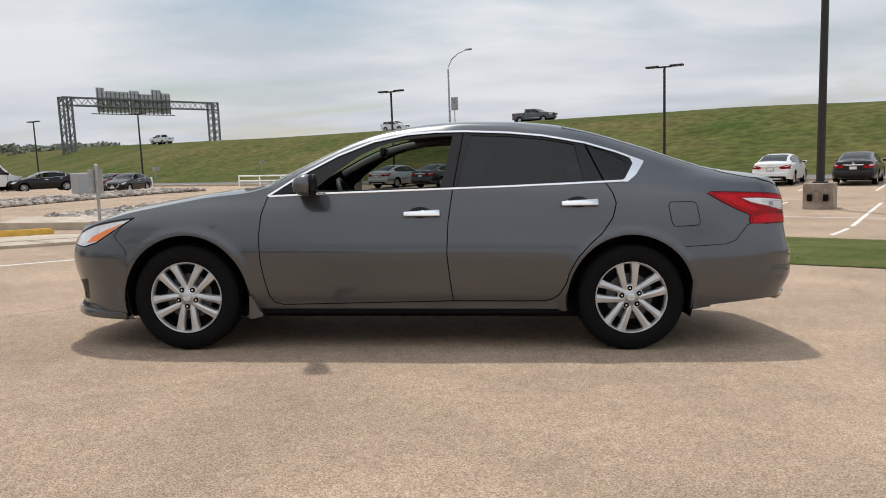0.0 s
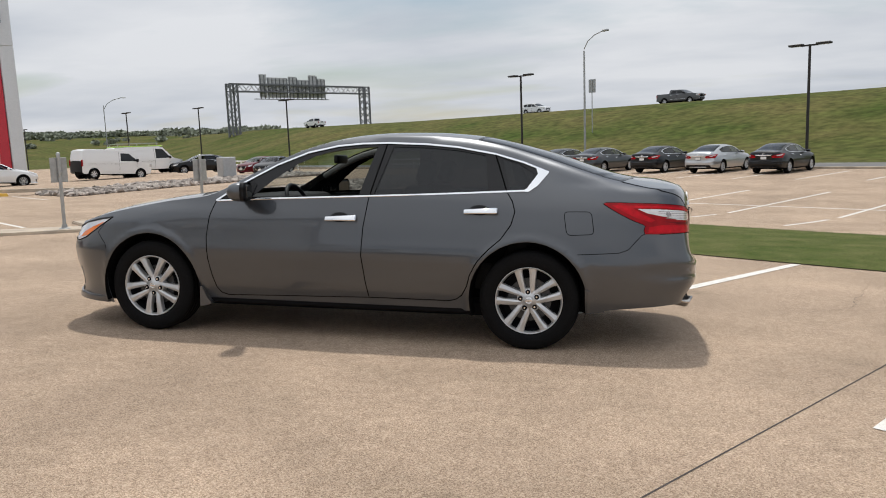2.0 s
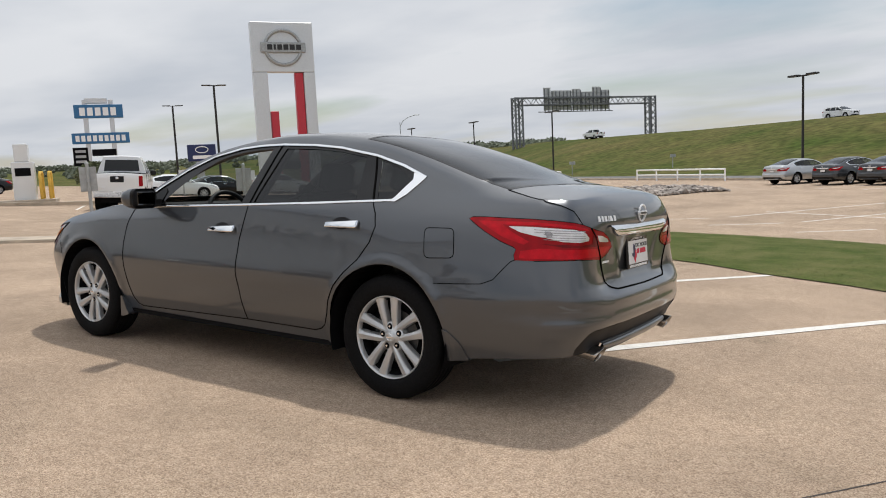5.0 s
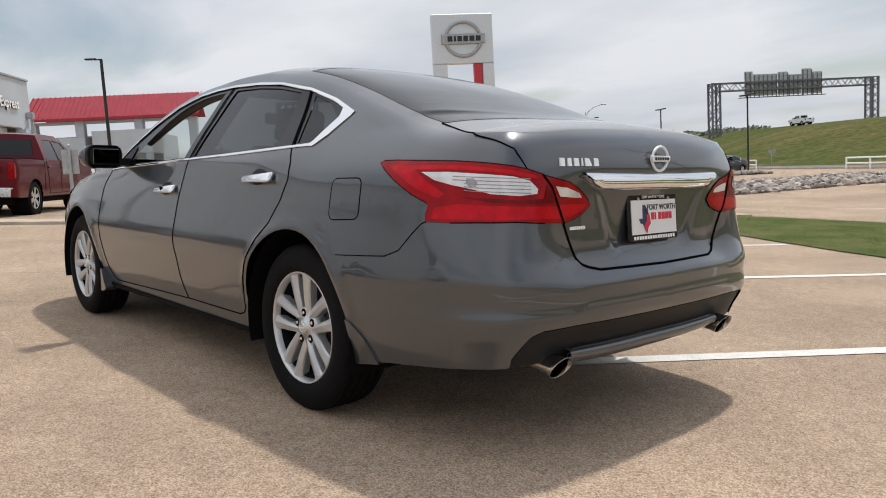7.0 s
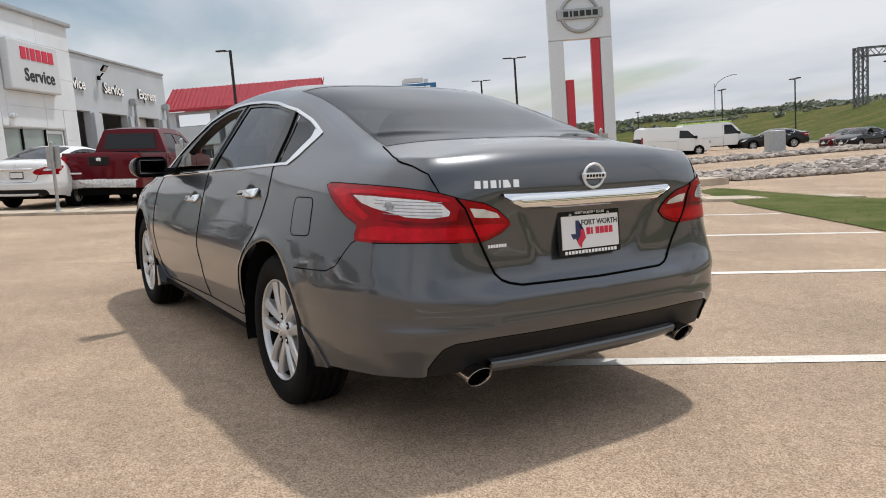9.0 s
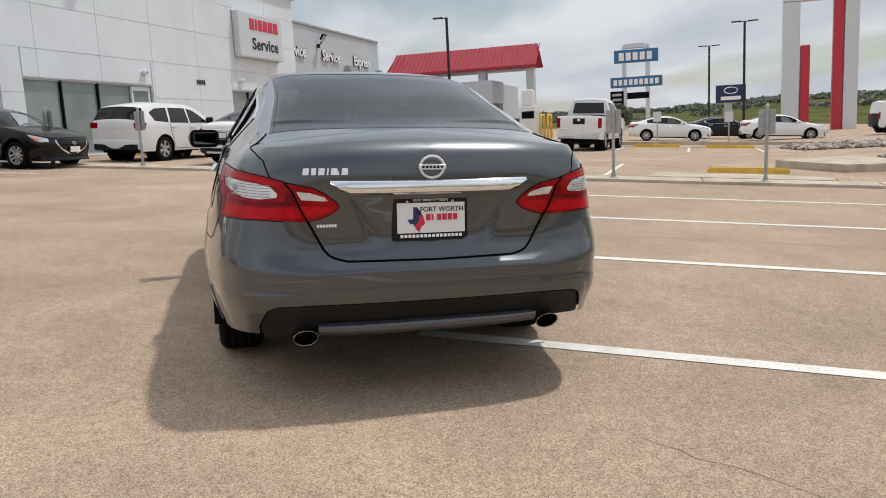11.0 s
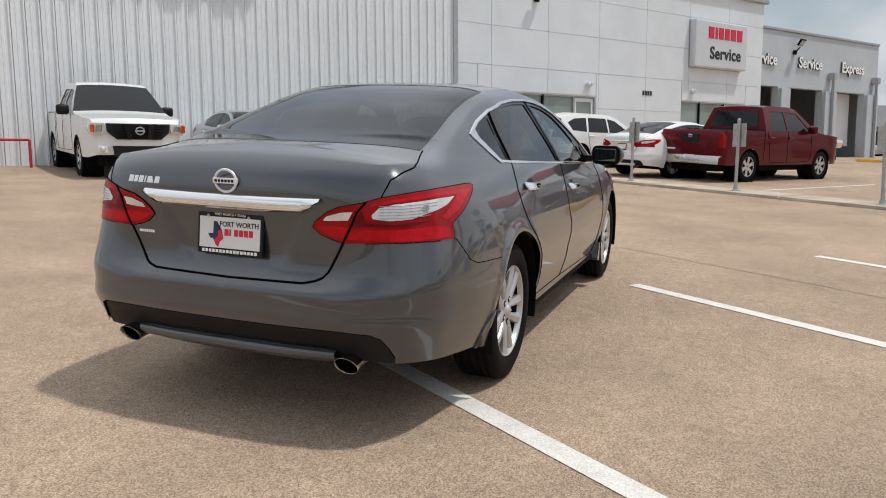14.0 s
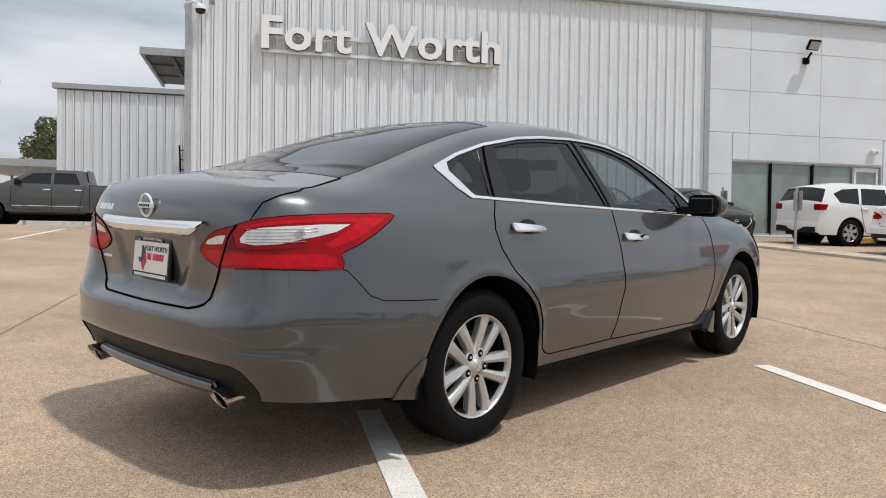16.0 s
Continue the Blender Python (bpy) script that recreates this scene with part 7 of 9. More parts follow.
def parked_sedan(a, b, turn, new_paint, label, group, far=True):
    ob = copy_thing(TEMPLATE_FAR if far else TEMPLATE_NEAR, site_pose(a, b, turn))
    ob["label"] = label
    ob["group"] = group
    repaint(ob, new_paint)
    return ob


def side_mesh(outline, holes, yfun, step, arches):
    """Flat outline in (x, z) with wheel arches cut out, mapped to a curved flank."""
    pts, edges = [], []

    def add(poly):
        d = dense(poly, step)
        i = len(pts)
        pts.extend(d)
        edges.extend([(i + k, i + (k + 1) % len(d)) for k in range(len(d))])
    add(outline)
    for h in holes:
        add(h)
    for c in arches:
        add(c)
    m = np.array(pts)
    xs, zs = [p[0] for p in outline], [p[1] for p in outline]
    x = min(xs) + step
    while x < max(xs):
        z = min(zs) + step
        while z < max(zs):
            if inside(outline, x, z) and np.min((m[:, 0] - x) ** 2 + (m[:, 1] - z) ** 2) > (step * 0.55) ** 2:
                pts.append((x, z))
            z += step
        x += step
    v, e, f, *_ = delaunay_2d_cdt([Vector(p) for p in pts], edges, [], 0, 1e-5)
    body, panes = [], [[] for _ in holes]
    for t in f:
        c = (v[t[0]] + v[t[1]] + v[t[2]]) / 3
        if not inside(outline, c.x, c.y) or any(inside(a, c.x, c.y) for a in arches):
            continue
        for k, h in enumerate(holes):
            if inside(h, c.x, c.y):
                panes[k].append(t)
                break
        else:
            body.append(t)
    return v, body, panes


def flank_part(name, v, tris, yfun, s, material, parent, label="", off=0.0):
    ids = sorted({i for t in tris for i in t})
    where = {i: k for k, i in enumerate(ids)}
    me = bpy.data.meshes.new(name)
    verts = [(v[i].x, s * (yfun(v[i].x, v[i].y) + off), v[i].y) for i in ids]
    faces = []
    for t in tris:
        a, b, c = (where[i] for i in t)
        va, vb, vc = (Vector(verts[i]) for i in (a, b, c))
        faces.append((a, b, c) if (vb - va).cross(vc - va).y * s > 0 else (a, c, b))
    me.from_pydata(verts, [], faces)
    me.materials.append(material)
    for p in me.polygons:
        p.use_smooth = True
    return part(name, me, None, parent, label)


def simple_wheel(parent, x, y, r, s, w=0.11):
    wh = part("wheel", lathe([(r * 0.62, -w), (r * 0.7, -w * 1.1), (r * 0.9, -w * 1.08), (r, -w * 0.8), (r, w * 0.8), (r * 0.9, w), (r * 0.62, w)], 28), RUBBER, parent, "black tyre on a silver wheel", True, Matrix.Translation((x, s * y, r)) @ pose(0, 0, 0, 0, 0, 0 if s < 0 else 180))
    part("rim", lathe([(r * 0.64, -w * 0.9), (r * 0.66, -w * 1.0), (r * 0.60, -w * 0.95), (r * 0.55, -w * 0.5), (r * 0.15, -w * 0.4), (0.0005, -w * 0.4)], 28), BLACK, wh, "", True)
    for k in range(6):
        a = radians(60 * k + 20)
        bm = bmesh.new()
        c, t = Vector((math.cos(a), 0, math.sin(a))), Vector((-math.sin(a), 0, math.cos(a)))
        quadstrip(bm, [[c * (r * 0.06) - t * 0.035 + Vector((0, -w * 0.85, 0)), c * (r * 0.06) + t * 0.035 + Vector((0, -w * 0.85, 0))], [c * (r * 0.62) - t * 0.05 + Vector((0, -w * 0.92, 0)), c * (r * 0.62) + t * 0.05 + Vector((0, -w * 0.92, 0))]])
        bmesh.ops.recalc_face_normals(bm, faces=bm.faces[:])
        if sum(f.normal.y for f in bm.faces) > 0:
            bmesh.ops.reverse_faces(bm, faces=bm.faces[:])
        part("spoke", bm, SATIN, wh)
    part("rim_lip", lathe([(r * 0.66, -w * 0.9), (r * 0.67, -w * 1.05), (r * 0.61, -w * 1.0), (r * 0.59, -w * 0.7)], 28), SATIN, wh, "", True)
    return wh


def vehicle(name, label, cat, spec, group=""):
    """Body lofted from a side outline. spec: outline (front low, over the top, rear low), belt height, half-width, panes, wheels, tags for the upper strip."""
    ob = thing(name, label, cat, group)
    P, W, belt, tum = spec["paint"], spec["w"], spec["belt"], spec["tumble"]
    xs = [p[0] for p in spec["top"]]
    x0, x1 = min(xs), max(xs)

    def yfun(x, z):
        e = min(1.0, max(0.0, (x - x0) / spec.get("nose", 0.5)))
        f = min(1.0, max(0.0, (x1 - x) / spec.get("tail", 0.35)))
        y = W * (0.80 + 0.20 * math.sin(e * math.pi / 2)) * (0.90 + 0.10 * math.sin(f * math.pi / 2))
        if z > belt:
            y -= tum * (z - belt) ** 1.15
        if z < 0.5:
            y -= 0.25 * (0.5 - z) ** 1.5
        return y - 0.03 * abs(z - belt * 0.72) ** 1.5
    outline = spec["top"] + spec["low"]
    r = spec["r"]
    arches = [[(c + (r + 0.06) * math.cos(k * math.pi / 14), r + (r + 0.06) * math.sin(k * math.pi / 14)) for k in range(-5, 20)] for c in spec["axles"]]
    v, body, panes = side_mesh(outline, spec["panes"], yfun, 0.09, arches)
    for s in (-1, 1):
        bs = flank_part("body_side", v, body, yfun, s, P, ob)
        for t in panes:
            if t:
                flank_part("side_window", v, t, yfun, s, CAR_GLASS, bs, "dark side window", -0.012)
        for q in spec.get("lines", []):
            pts = [(x, s * (yfun(x, z) + 0.001), z) for x, z in dense(q, 0.06, False)]
            part("door_gap", path_tube(pts, 0.006, 4), SEAM, bs)
        for x, z in spec.get("handles", []):
            part("door_handle", soft_box(x - 0.1, x + 0.1, s * yfun(x, z) - 0.02, s * yfun(x, z) + 0.03 if s > 0 else s * yfun(x, z) + 0.02, z - 0.02, z + 0.02, 0.01, 1) if s > 0 else soft_box(x - 0.1, x + 0.1, s * yfun(x, z) - 0.03, s * yfun(x, z) + 0.02, z - 0.02, z + 0.02, 0.01, 1), spec.get("trim", P), bs, "door handle")
        mx, mz = spec["mirror"]
        my = s * (yfun(mx, mz) + 0.13)
        part("door_mirror", soft_box(mx - 0.06, mx + 0.07, my - 0.12, my + 0.12, mz - 0.05, mz + 0.15, 0.05, 2), spec.get("mirror_mat", BLACK_PLASTIC), ob, "door mirror", True)
        for c, arch in zip(spec["axles"], arches):
            bm = bmesh.new()
            quadstrip(bm, [[(px, s * y, pz) for px, pz in arch] for y in (W * 0.97, W * 0.55)])
            part("arch_liner", bm, BLACK, ob)
            simple_wheel(ob, c, W - 0.14, r, s)
    # upper strip from side to side
    n = 9
    top = spec["top"]
    i = 0
    while i < len(top) - 1:
        tag = spec["tags"][i]
        j = i
        while j < len(top) - 1 and spec["tags"][j] == tag:
            j += 1
        line = dense(top[i:j + 1], 0.12, False)
        rows = []
        for x, z in line:
            y = yfun(x, z)
            row = []
            for k in range(n + 1):
                t = -1 + 2 * k / n
                bulge = (1 - t * t)
                dx = -0.10 * bulge if x < x0 + 0.25 and z < belt else (0.06 * bulge if x > x1 - 0.2 else 0)
                row.append((x + dx, y * t, z + spec.get("crown", 0.05) * bulge * (1 if z > belt - 0.15 else 0.3)))
            rows.append(row)
        bm = bmesh.new()
        quadstrip(bm, rows)
        bmesh.ops.recalc_face_normals(bm, faces=bm.faces[:])
        cen = Vector(((x0 + x1) / 2, 0, 0.7))
        if sum((f.calc_center_median() - cen).dot(f.normal) for f in bm.faces) < 0:
            bmesh.ops.reverse_faces(bm, faces=bm.faces[:])
        mt, lab = {"hood": (P, ""), "windscreen": (CAR_GLASS, "dark windscreen"), "roof": (P, ""), "rear_window": (CAR_GLASS, "dark rear window"), "cab_back": (P, ""), "tailgate": (P, ""), "nose": (P, ""), "bumper": (spec.get("bumper", P), "rear bumper"), "front_bumper": (spec.get("fbumper", P), "front bumper"), "grille": (BLACK_PLASTIC, "black grille"), "bed": (BLACK, "black open load bed")}[tag]
        part(tag, bm, mt, ob, lab, True)
        i = j
    part("underbody", box(x0 + 0.2, x1 - 0.2, -W * 0.7, W * 0.7, 0.25, 0.45), BLACK, ob)
    if "cab_back" in spec["tags"]:
        pane = bmesh.new()
        quadstrip(pane, [[(0.905, -0.60, 1.70), (0.905, 0.60, 1.70)], [(0.985, -0.66, 1.32), (0.985, 0.66, 1.32)], [(0.90, -0.66, 1.30), (0.90, 0.66, 1.30)]])
        bmesh.ops.recalc_face_normals(pane, faces=pane.faces[:])
        part("rear_window", pane, CAR_GLASS, ob, "dark cab rear window")
    for nm, mt, lab, bx in spec.get("bits", []):
        part(nm, soft_box(*bx, 0.012, 1), mt, ob, lab)
    return ob


def pickup_spec(P, crew=True):
    top = [(-2.62, 0.45), (-2.66, 0.62), (-2.62, 1.00), (-2.50, 1.10), (-1.45, 1.19), (-1.25, 1.24), (-0.55, 1.76), (-0.30, 1.82), (0.62, 1.83), (0.88, 1.79), (0.98, 1.24), (1.02, 1.21), (2.56, 1.20), (2.60, 1.16), (2.60, 0.62), (2.66, 0.58), (2.66, 0.42)]
    tags = ["front_bumper", "nose", "nose", "hood", "hood", "windscreen", "roof", "roof", "roof", "cab_back", "bed", "bed", "tailgate", "tailgate", "bumper", "bumper"]
    low = [(2.4, 0.40), (-2.4, 0.40)]
    # bumper: chrome darkened in colour to paint what it reflects
    return dict(paint=P, w=0.92, belt=1.18, tumble=0.38, top=top, low=low, tags=tags, axles=(-1.62, 1.58), r=0.37, crown=0.03,
                panes=[[(-0.98, 1.24), (-0.52, 1.66), (-0.02, 1.70), (-0.02, 1.23)], [(0.06, 1.23), (0.06, 1.70), (0.62, 1.70), (0.78, 1.23)]],
                lines=[[(-1.05, 1.2), (-1.08, 0.6), (-1.0, 0.48), (0.0, 0.46), (0.02, 1.22)], [(0.02, 0.46), (0.75, 0.46), (0.80, 0.8), (0.90, 1.2)], [(1.02, 0.5), (1.02, 1.2)]],
                handles=[(-0.12, 1.06), (0.72, 1.06)], mirror=(-0.88, 1.22), bumper=EXHAUST, nose=0.5, tail=0.15)


def build_pickup(name, label, P, grp="", cab=1.0, trim=None):
    sp = pickup_spec(P)
    for k in ("top", "panes"):
        def low_cab(q):
            return (q[0], 1.22 + (q[1] - 1.22) * cab) if q[1] > 1.22 else q
        sp[k] = [low_cab(q) if k == "top" else [low_cab(c) for c in q] for q in sp[k]]
    if trim:
        sp["trim"] = trim
    sp["bits"] = [("tail_lamp", LAMP_RED, "red tail lamp", (2.50, 2.625, -0.90, -0.76, 0.80, 1.14)), ("tail_lamp", LAMP_RED, "red tail lamp", (2.50, 2.625, 0.76, 0.90, 0.80, 1.14)),
                  ("licence_plate", PLATE_W, "white licence plate", (2.66, 2.70, -0.16, 0.16, 0.50, 0.63)), ("tailgate_handle", BLACK_PLASTIC, "black tailgate handle panel", (2.60, 2.672, -0.24, 0.24, 0.93, 1.13)), ("tailgate_emblem", CHROME, "silver tailgate emblem", (2.66, 2.682, -0.06, 0.06, 1.03, 1.11)), ("tailgate_badge", BADGE, "small silver badge bar", (2.64, 2.666, -0.72, -0.42, 0.74, 0.78)),
                  ("wiper", BLACK_PLASTIC, "black wiper", (-1.22, -1.17, -0.6, 0.1, 1.27, 1.29)),
                  ("bed_rail", BLACK_PLASTIC, "black bed rail cap", (1.08, 2.56, -0.90, -0.84, 1.195, 1.225)), ("bed_rail", BLACK_PLASTIC, "black bed rail cap", (1.08, 2.56, 0.84, 0.90, 1.195, 1.225))]
    sp["mirror_mat"] = BLACK_PLASTIC if P is not P_RED else P
    ob = vehicle(name, label, "pickup truck", sp, grp)

    def face(nm, outline, x0, x1, material, parent, lab, mirror=1):
        """A front piece: a (half-width, height) outline given depth along the truck."""
        bm = bmesh.new()
        A = [bm.verts.new((x0 + 0.10 * (y / 0.9) ** 2, mirror * y, z)) for y, z in outline]
        B = [bm.verts.new((x1, mirror * y, z)) for y, z in outline]
        bm.faces.new(A)
        n = len(outline)
        for k in range(n):
            bm.faces.new((A[k], B[k], B[(k + 1) % n], A[(k + 1) % n]))
        bmesh.ops.recalc_face_normals(bm, faces=bm.faces[:])
        bmesh.ops.bevel(bm, geom=[e for e in bm.edges if e.is_boundary is False], offset=0.008, segments=1, affect="EDGES")
        return part(nm, bm, material, parent, lab)
    gr = face("grille", [(-0.58, 1.03), (0.58, 1.03), (0.55, 0.86), (0.40, 0.74), (-0.40, 0.74), (-0.55, 0.86)], -2.80, -2.55, BLACK_PLASTIC, ob, "black mesh grille")
    for k in range(5):
        z = 0.78 + 0.05 * k
        part("grille_slat", box(-2.815, -2.79, -0.38 - 0.03 * k, 0.38 + 0.03 * k, z - 0.008, z + 0.008), BLACK, gr)
    for m in (-1, 1):
        face("grille_brace", [(0.17, 1.03), (0.29, 1.03), (0.22, 0.74), (0.13, 0.74)], -2.825, -2.75, BLACK_GLOSS, gr, "gloss black grille brace", m)
        hl = face("headlight", [(0.61, 1.035), (0.86, 1.04), (0.885, 0.95), (0.84, 0.82), (0.62, 0.84), (0.585, 0.90)], -2.79, -2.40, LAMP_CLEAR, ob, "clear headlight", m)
        face("lamp_bowl", [(0.66, 0.99), (0.76, 0.99), (0.76, 0.88), (0.66, 0.88)], -2.800, -2.77, STEEL, hl, "grey reflector bowl", m)
        face("indicator", [(0.79, 1.0), (0.86, 1.0), (0.86, 0.87), (0.80, 0.86)], -2.797, -2.77, LAMP_AMBER, hl, "amber indicator", m)
        fg = face("fog_surround", [(0.56, 0.62), (0.74, 0.62), (0.74, 0.49), (0.56, 0.49)], -2.775, -2.55, P, ob, "bumper corner", m)
        part("fog_lamp", lathe([(0.0005, 0.0), (0.05, 0.0), (0.055, 0.03)], 14), LAMP_CLEAR, fg, "round fog lamp", True, pose(-2.73, m * 0.65, 0.555, 0, 0, -90))
    face("front_intake", [(-0.48, 0.62), (0.48, 0.62), (0.44, 0.42), (-0.44, 0.42)], -2.795, -2.55, BLACK_PLASTIC, ob, "black lower intake")
    em = path_tube([Vector((-2.835, 0.075 * math.cos(k * math.pi / 10), 0.90 + 0.065 * math.sin(k * math.pi / 10))) for k in range(20)], 0.012, 6, None, True)
    box(-2.84, -2.815, -0.09, 0.09, 0.885, 0.915, bm=em)
    part("grille_emblem", em, STEEL, gr, "dark ring emblem")
    return ob


def suv_spec(P):
    top = [(-2.25, 0.40), (-2.28, 0.60), (-2.22, 0.86), (-2.05, 0.98), (-1.15, 1.10), (-1.0, 1.13), (-0.25, 1.55), (0.0, 1.62), (1.2, 1.64), (1.85, 1.56), (2.05, 1.50), (2.22, 1.15), (2.26, 1.08), (2.28, 0.62), (2.32, 0.56), (2.30, 0.36)]
    tags = ["front_bumper", "nose", "nose", "hood", "hood", "windscreen", "roof", "roof", "roof", "roof", "rear_window", "tailgate", "tailgate", "bumper", "bumper"]
    return dict(paint=P, w=0.90, belt=1.06, tumble=0.40, top=top, low=[(2.2, 0.30), (-2.1, 0.30)], tags=tags, axles=(-1.38, 1.33), r=0.36, crown=0.05,
                panes=[[(-0.75, 1.10), (-0.20, 1.45), (0.12, 1.52), (0.14, 1.09)], [(0.20, 1.09), (0.19, 1.525), (0.95, 1.53), (1.05, 1.10)], [(1.12, 1.11), (1.04, 1.53), (1.55, 1.50), (1.85, 1.38), (1.70, 1.15)]],
                lines=[[(-0.85, 1.08), (-0.9, 0.6), (-0.85, 0.36), (0.14, 0.36), (0.17, 1.09)], [(0.17, 0.36), (0.85, 0.36), (1.0, 0.75), (1.08, 1.1)]], handles=[(0.02, 0.98), (0.92, 0.99)], mirror=(-0.68, 1.12), trim=P,
                bits=[("tail_lamp", LAMP_RED, "red tail lamp", (2.06, 2.30, -0.88, -0.62, 0.94, 1.10)), ("tail_lamp", LAMP_RED, "red tail lamp", (2.06, 2.30, 0.62, 0.88, 0.94, 1.10)), ("licence_plate", PLATE_W, "white licence plate", (2.28, 2.335, -0.16, 0.16, 0.76, 0.89)),
                      ("rear_valance", BLACK_PLASTIC, "black rear valance", (2.2, 2.36, -0.74, 0.74, 0.34, 0.50)), ("headlight", LAMP_CLEAR, "clear headlight", (-2.26, -1.95, -0.84, -0.6, 0.76, 0.92)), ("headlight", LAMP_CLEAR, "clear headlight", (-2.26, -1.95, 0.6, 0.84, 0.76, 0.92)), ("grille", BLACK_PLASTIC, "black grille", (-2.36, -2.2, -0.4, 0.4, 0.55, 0.85))])


def van_spec(P, L=2.35, H=1.85):
    top = [(-L, 0.40), (-L - 0.04, 0.62), (-L + 0.08, 0.95), (-L + 0.7, 1.12), (-L + 0.8, 1.16), (-L + 1.5, H - 0.12), (-L + 1.8, H - 0.01), (0.6, H), (L - 0.25, H - 0.02), (L - 0.06, H - 0.1), (L, 1.1), (L, 0.42)]
    tags = ["front_bumper", "nose", "hood", "hood", "windscreen", "roof", "roof", "roof", "roof", "tailgate", "bumper"]
    x = -L
    return dict(paint=P, w=0.88, belt=1.10, tumble=0.14, top=top, low=[(L - 0.1, 0.32), (-L + 0.15, 0.32)], tags=tags, axles=(-L + 0.82, L - 0.72), r=0.32, crown=0.04, fbumper=BLACK_PLASTIC, bumper=BLACK_PLASTIC,
                panes=[[(x + 1.0, 1.14), (x + 1.58, H - 0.22), (x + 2.15, H - 0.2), (x + 2.2, 1.14)]], lines=[[(x + 2.28, 0.4), (x + 2.28, H - 0.15)], [(x + 1.05, 1.1), (x + 1.1, 0.5)], [(x + 2.3, 0.95), (L - 0.3, 0.95)]],
                handles=[(x + 2.1, 1.0)], mirror=(x + 1.1, 1.15), bits=[("tail_lamp", LAMP_RED, "red tail lamp", (L - 0.05, L + 0.03, -0.84, -0.72, 0.8, 1.2)), ("tail_lamp", LAMP_RED, "red tail lamp", (L - 0.05, L + 0.03, 0.72, 0.84, 0.8, 1.2)), ("headlight", LAMP_CLEAR, "clear headlight", (x - 0.03, x + 0.25, -0.80, -0.55, 0.78, 0.98)), ("headlight", LAMP_CLEAR, "clear headlight", (x - 0.03, x + 0.25, 0.55, 0.80, 0.78, 0.98))])


TEMPLATE_NEAR = copy_thing(hero, pose(0, 0, -50))
drop_parts(TEMPLATE_NEAR, SMALL - {"front_seat", "rear_seat", "backrest", "headrest", "steering_wheel", "handle_recess", "lid_gap"})
TEMPLATE_FAR = copy_thing(TEMPLATE_NEAR, pose(0, 0, -50))
drop_parts(TEMPLATE_FAR, SMALL | {"door_gap", "mirror_shell", "mirror_arm", "fog_recess", "headlining", "indicator", "mudguard", "cowl_edge", "a_pillar_edge_x"})

FAR = "far row of parked sedans"
for a, p, lab in ((27.9, P_SILVER, "silver sedan parked nose-out in the far row"), (24.4, P_CHARCOAL, "dark grey sedan parked in the far row"), (21.6, P_CHARCOAL, "charcoal sedan parked in the far row"), (17.6, P_BLACK, "black sedan parked in the far row"), (14.3, P_SILVER, "silver sedan parked nose-out in the far row"),
                  (10.9, P_BLACK, "black sedan parked in the far row"), (4.2, P_WHITE, "white sedan parked nose-out in the far row"), (0.8, P_BLACK, "black sedan parked in the far row")):
    parked_sedan(a, 35.4, 90, p, lab, FAR)
WALLROW = "cars parked at the metal wall"
parked_sedan(3.85, -13.9, 90, P_SILVER, "silver sedan parked nose-out at the metal wall", WALLROW, False)
parked_sedan(6.95, -13.9, 90, P_CHARCOAL, "dark grey sedan parked nose-out at the metal wall", WALLROW, False)
parked_sedan(10.0, -14.4, 90, P_BLACK, "black sedan parked nose-out beside the kerb", WALLROW, False)
parked_sedan(14.4, -9.2, 180, P_WHITE, "white sedan parked behind the kerb", "cars behind the kerb", False)
DISPLAY = "display cars beyond the kerb"
parked_sedan(43.0, 1.2, 90, P_WHITE, "white sedan parked side-on beyond the yellow stops", DISPLAY)
parked_sedan(44.5, 7.6, 90, P_WHITE, "white sedan parked side-on beyond the yellow stops", DISPLAY)
parked_sedan(50.0, 4.5, 100, P_BLACK, "black sedan parked behind the display cars", DISPLAY)
parked_sedan(52.0, 24.0, -105, P_BLACK, "black sedan parked near the utility cabinet", DISPLAY)
parked_sedan(50.0, 29.5, -60, P_BLACK, "black sedan parked by the frontage road", DISPLAY)
parked_sedan(55.0, 31.0, -70, P_RED, "dark red car parked by the frontage road", DISPLAY)
parked_sedan(60.5, -12.5, -60, P_BLACK, "dark sedan parked by the red-roofed showroom", DISPLAY)
parked_sedan(66.0, -24.0, 90, P_CHARCOAL, "dark car parked by the red-roofed showroom", DISPLAY)
parked_sedan(66.0, -30.0, 90, P_SILVER, "silver car parked by the red-roofed showroom", DISPLAY)

wp = build_pickup("pickup_truck", "white crew-cab pickup truck parked nose-out at the wall", P_WHITE, grp=WALLROW)
wp.matrix_world = site_pose(0.62, -14.3, 90) @ Matrix.Diagonal((1.03, 1.03, 1.06, 1))
wp2 = copy_thing(wp, site_pose(27.6, -1.6, 175) @ Matrix.Diagonal((0.98, 0.95, 1.06, 1)))
wp2["label"] = "white pickup truck standing by the fuel pump"
wp2["group"] = ""
rt = build_pickup("pickup_truck", "dark red crew-cab pickup truck parked behind the kerb", P_RED, grp="cars behind the kerb")
rt.matrix_world = site_pose(15.4, -7.62, 180) @ Matrix.Diagonal((1.03, 1.03, 1.03, 1))
dt = build_pickup("pickup_truck", "dark grey pickup truck parked beside the shed", P_GRAPHITE, cab=0.72, trim=CHROME)
dt.matrix_world = site_pose(-8.4, -23.5, 2) @ Matrix.Diagonal((1.13, 1.07, 1.12, 1))
part("chassis", soft_box(-2.2, 2.35, -0.62, 0.62, 0.16, 0.52, 0.03, 1), BLACK, dt, "dark underbody")
